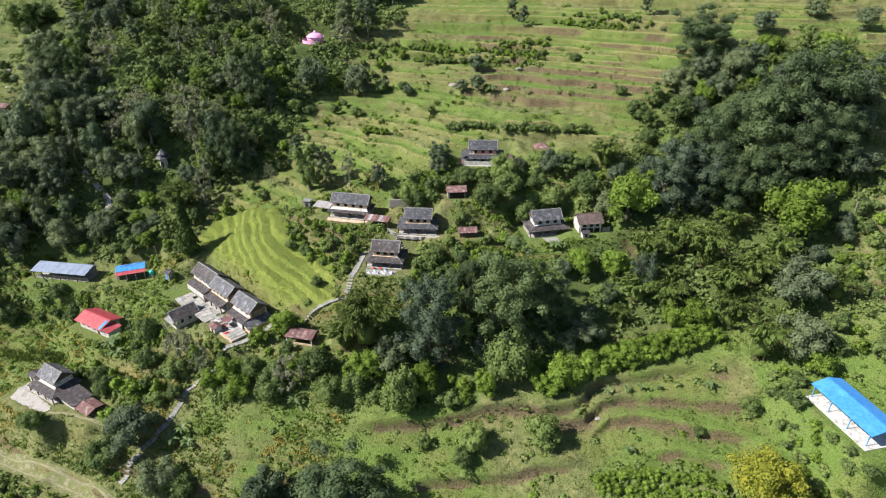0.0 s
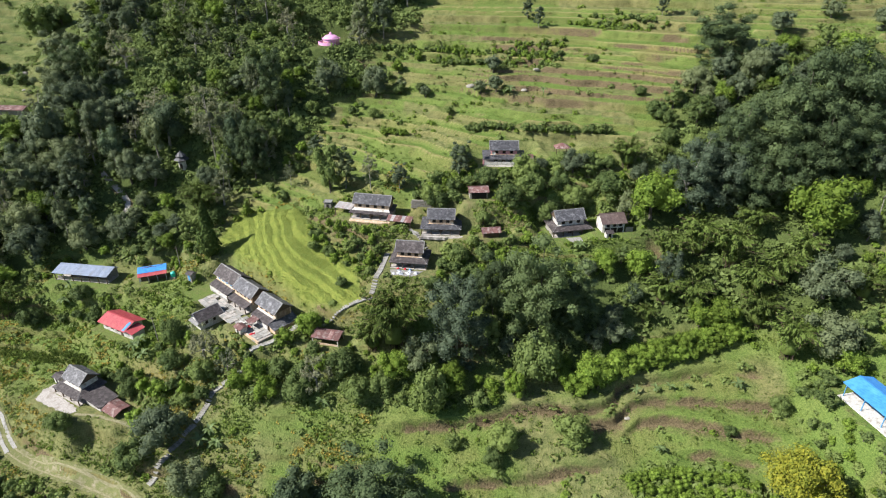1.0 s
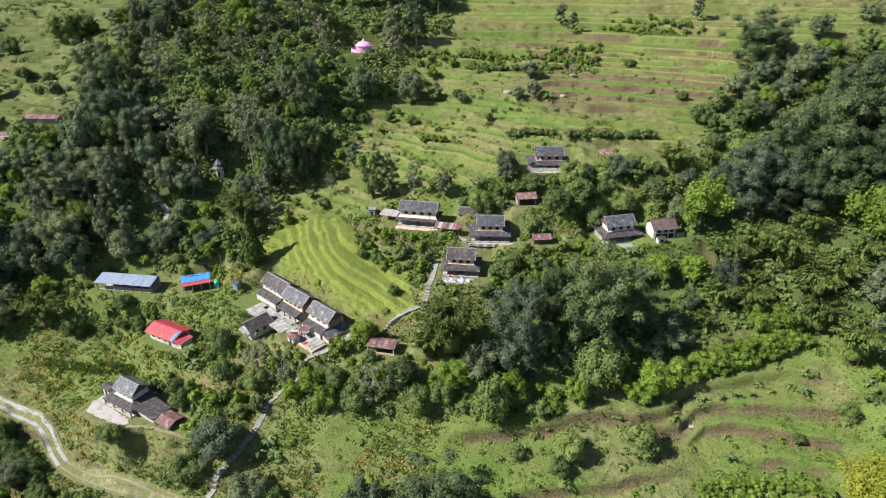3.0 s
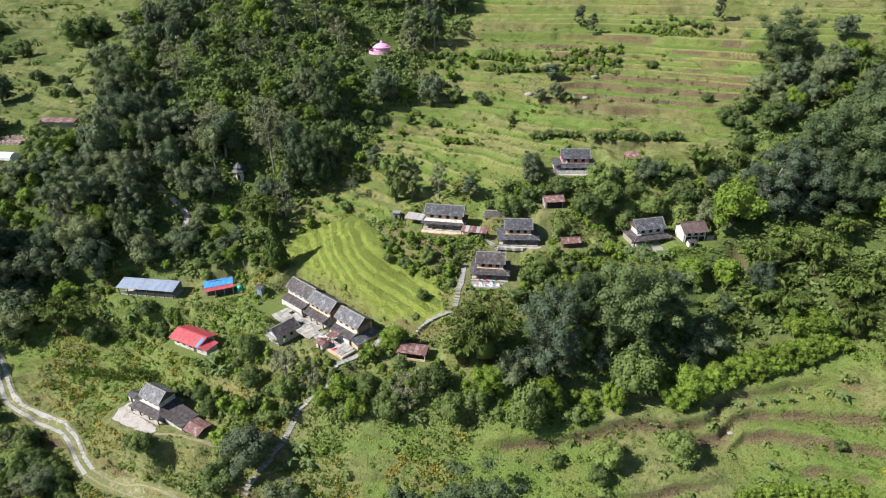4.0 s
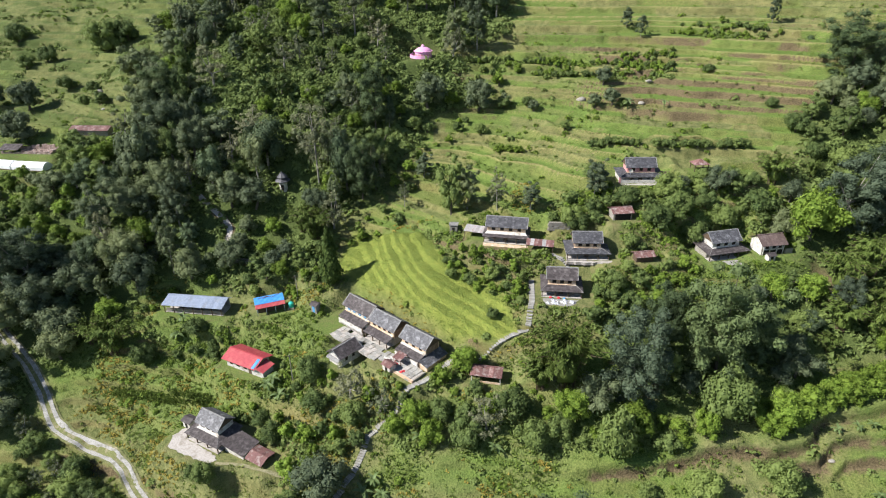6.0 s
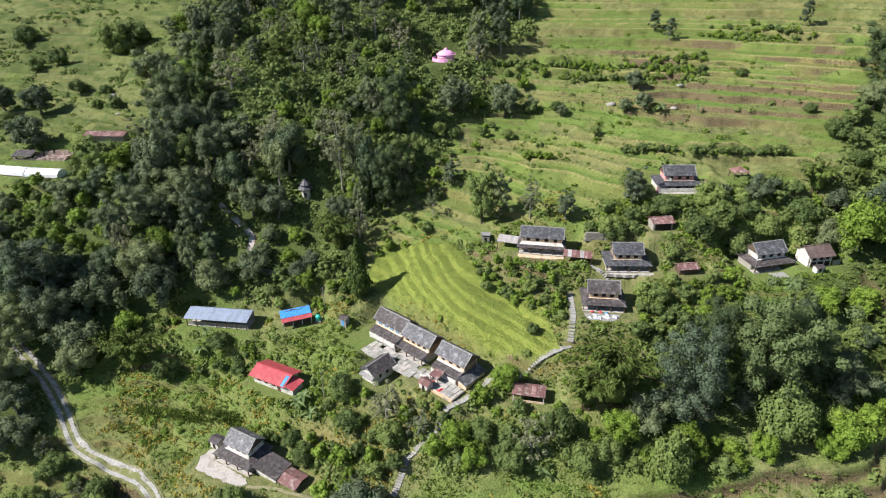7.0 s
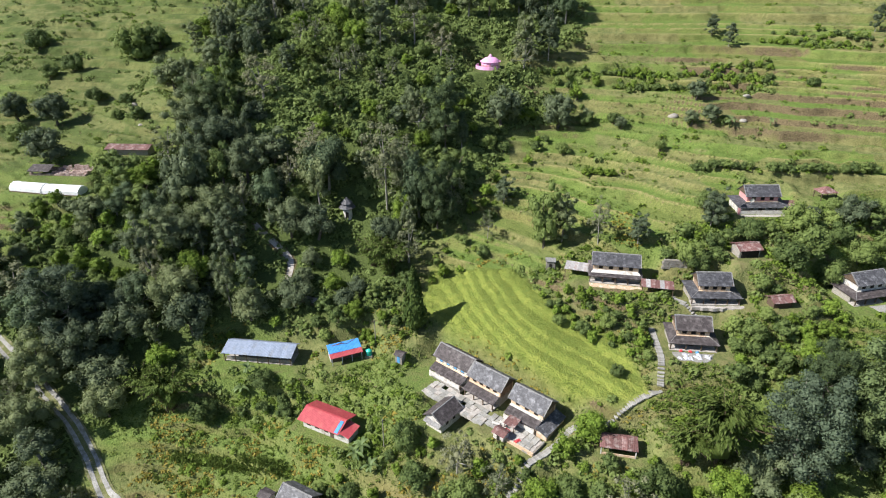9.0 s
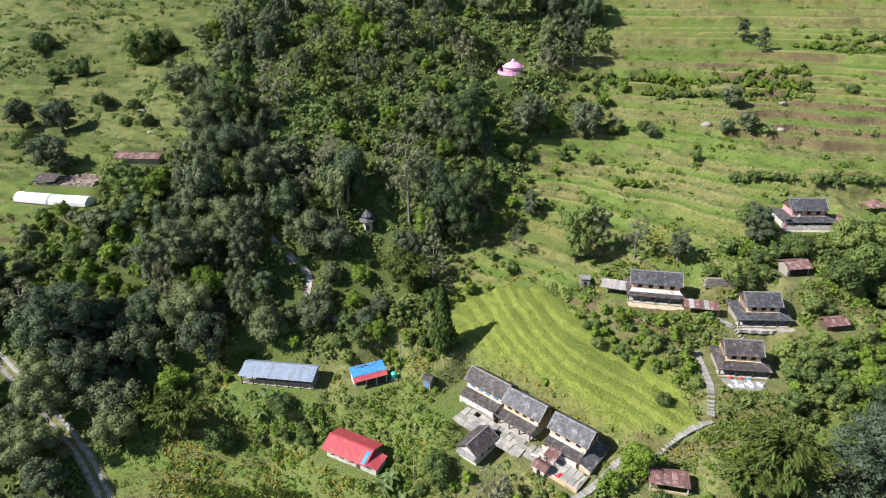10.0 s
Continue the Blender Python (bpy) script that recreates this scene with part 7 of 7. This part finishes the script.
def lean_to(x, y, turn, w, d, lo, hi, material, label, seed):
    t = thing("sheet_shelter", pose(x, y, height(x, y), 0, 0, turn), label, "shelter")
    bm = bmesh.new()
    pts = ((-w / 2, -d / 2, lo), (w / 2, -d / 2, lo), (w / 2, d / 2, hi), (-w / 2, d / 2, hi))
    slab(bm, pts, 0.04)
    roof = part("roof", bm, material, t)
    sheets = []
    corrugated(None, *pts, seed=seed, out=sheets)
    for k, one in enumerate(sheets):
        part("sheet", one, M_PALE_TIN if (k + seed) % 3 == 0 else material, roof)
    for px in (-w / 2 + 0.2, w / 2 - 0.2):
        part("post", box_bm(px - 0.06, -d / 2 + 0.1, -0.8, px + 0.06, -d / 2 + 0.22, lo), M_WOOD, t)
        part("post", box_bm(px - 0.06, d / 2 - 0.22, -0.8, px + 0.06, d / 2 - 0.1, hi - 0.03), M_WOOD, t)
    return t


lean_to(-29.0, 134.2, -20, 5.2, 2.8, 1.4, 1.9, M_PALE_TIN, "patched shelter of pale weathered sheets", 1)
lean_to(-15.4, 126.6, -14, 6.0, 2.4, 1.3, 1.8, M_RUST_TIN, "low rusty sheet shelter between two farmhouses", 2)

tank = thing("water_tank", pose(-71.9, 127.2, height(-71.9, 127.2)), "round green plastic water tank on a stone base", "tank")
bm = bmesh.new()
drum(bm, 0.6, 0.6, 0.5, 1.5, 16)
drum(bm, 0.6, 0.28, 1.5, 1.75, 16)
part("barrel", bm, M_TANK, tank)
part("base", box_bm(-0.7, -0.7, -0.6, 0.7, 0.7, 0.5), M_STONE, tank)

dish = thing("satellite_dish", on(h4, -2.6, -2.75, 2.5), "white satellite dish on the skirt roof", "dish")
bm = bmesh.new()
rings = [[bm.verts.new((0.45 * q * math.cos(6.283 * k / 14), -0.25 - 0.12 * q * q + 0.2, 0.35 + 0.45 * q * math.sin(6.283 * k / 14))) for k in range(14)] for q in (0.15, 0.6, 1.0)]
for a, b in zip(rings, rings[1:]):
    for k in range(14):
        bm.faces.new((a[k], a[(k + 1) % 14], b[(k + 1) % 14], b[k]))
bm.faces.new(rings[0])
part("bowl", bm, M_WHITE, dish)
part("mast", box_bm(-0.03, -0.03, -0.6, 0.03, 0.03, 0.35), M_GREY_TIN, dish)


def pole(x, y, h, lean, label):
    t = thing("utility_pole", pose(x, y, height(x, y), lean, 0, 20), label, "pole", "utility poles")
    bm = bmesh.new()
    limb(bm, (0, 0, -0.6), (0, 0, h), 0.11, 0.07, 8)
    part("shaft", bm, M_PALE_BARK, t)
    part("crossarm", box_bm(-0.5, -0.05, h - 0.5, 0.5, 0.05, h - 0.38), M_WOOD, t)


pole(84.6, 111.5, 7.0, -3, "pale wooden utility pole on the open slope")
pole(-70.6, 129.2, 6.0, 0, "pale wooden utility pole beside the cabin")
pole(-67.6, 106.0, 6.5, 2, "pale wooden utility pole beside the bungalow")


def boulder(x, y, r, seed):
    rng = np.random.default_rng(seed)
    v, f = ico(2)
    v = v * (1 + 0.25 * rng.normal(size=(len(v), 1)) * 0.6) * np.array([1.2, 0.9, 0.6]) * r
    ob = new("boulder", array_mesh("boulder", v, f, M_STONE))
    ob.matrix_world = pose(x, y, height(x, y) + 0.1 * r)
    tagged(ob, "grey boulder lying on a terrace", "boulder", "boulders")


for k, (x, y, r) in enumerate(((3.0, 177.5, 1.2), (22.5, 181.0, 0.8), (-141.5, 199.0, 0.9), (-146.0, 205.0, 1.2), (-139.0, 192.5, 0.7), (18.0, 171.5, 0.8), (29.0, 83.5, 0.5))):
    boulder(x, y, r, k)
wall = thing("stone_wall", pose(-10.6, 131.6, height(-10.6, 131.6), 0, 0, -6), "short dry-stone wall beside the slab-roofed farmhouse", "wall")
rng = random.Random(3)
for i in range(9):
    for j in range(4):
        w0 = -2.4 + i * 0.54 + (0.25 if j % 2 else 0)
        part("stone", box_bm(w0, -0.3 + rng.uniform(-0.06, 0.06), -0.9 + j * 0.5, w0 + 0.5, 0.3, -0.43 + j * 0.5), M_STONE, wall)
path = strip("footpath", [(-79.5, 90.6), (-75.0, 90.2), (-70.0, 88.6), (-65.5, 87.6)], (-0.3, 0.0, 0.3), 0.08, M_RUT)
tagged(path, "pale trodden footpath leading from the lower farmhouse", "path", kind="structure")
path = strip("footpath", WOOD_PATH, (-0.7, 0.0, 0.7), 0.1, M_YARD)
tagged(path, "pale footpath through the wood", "path", kind="structure")
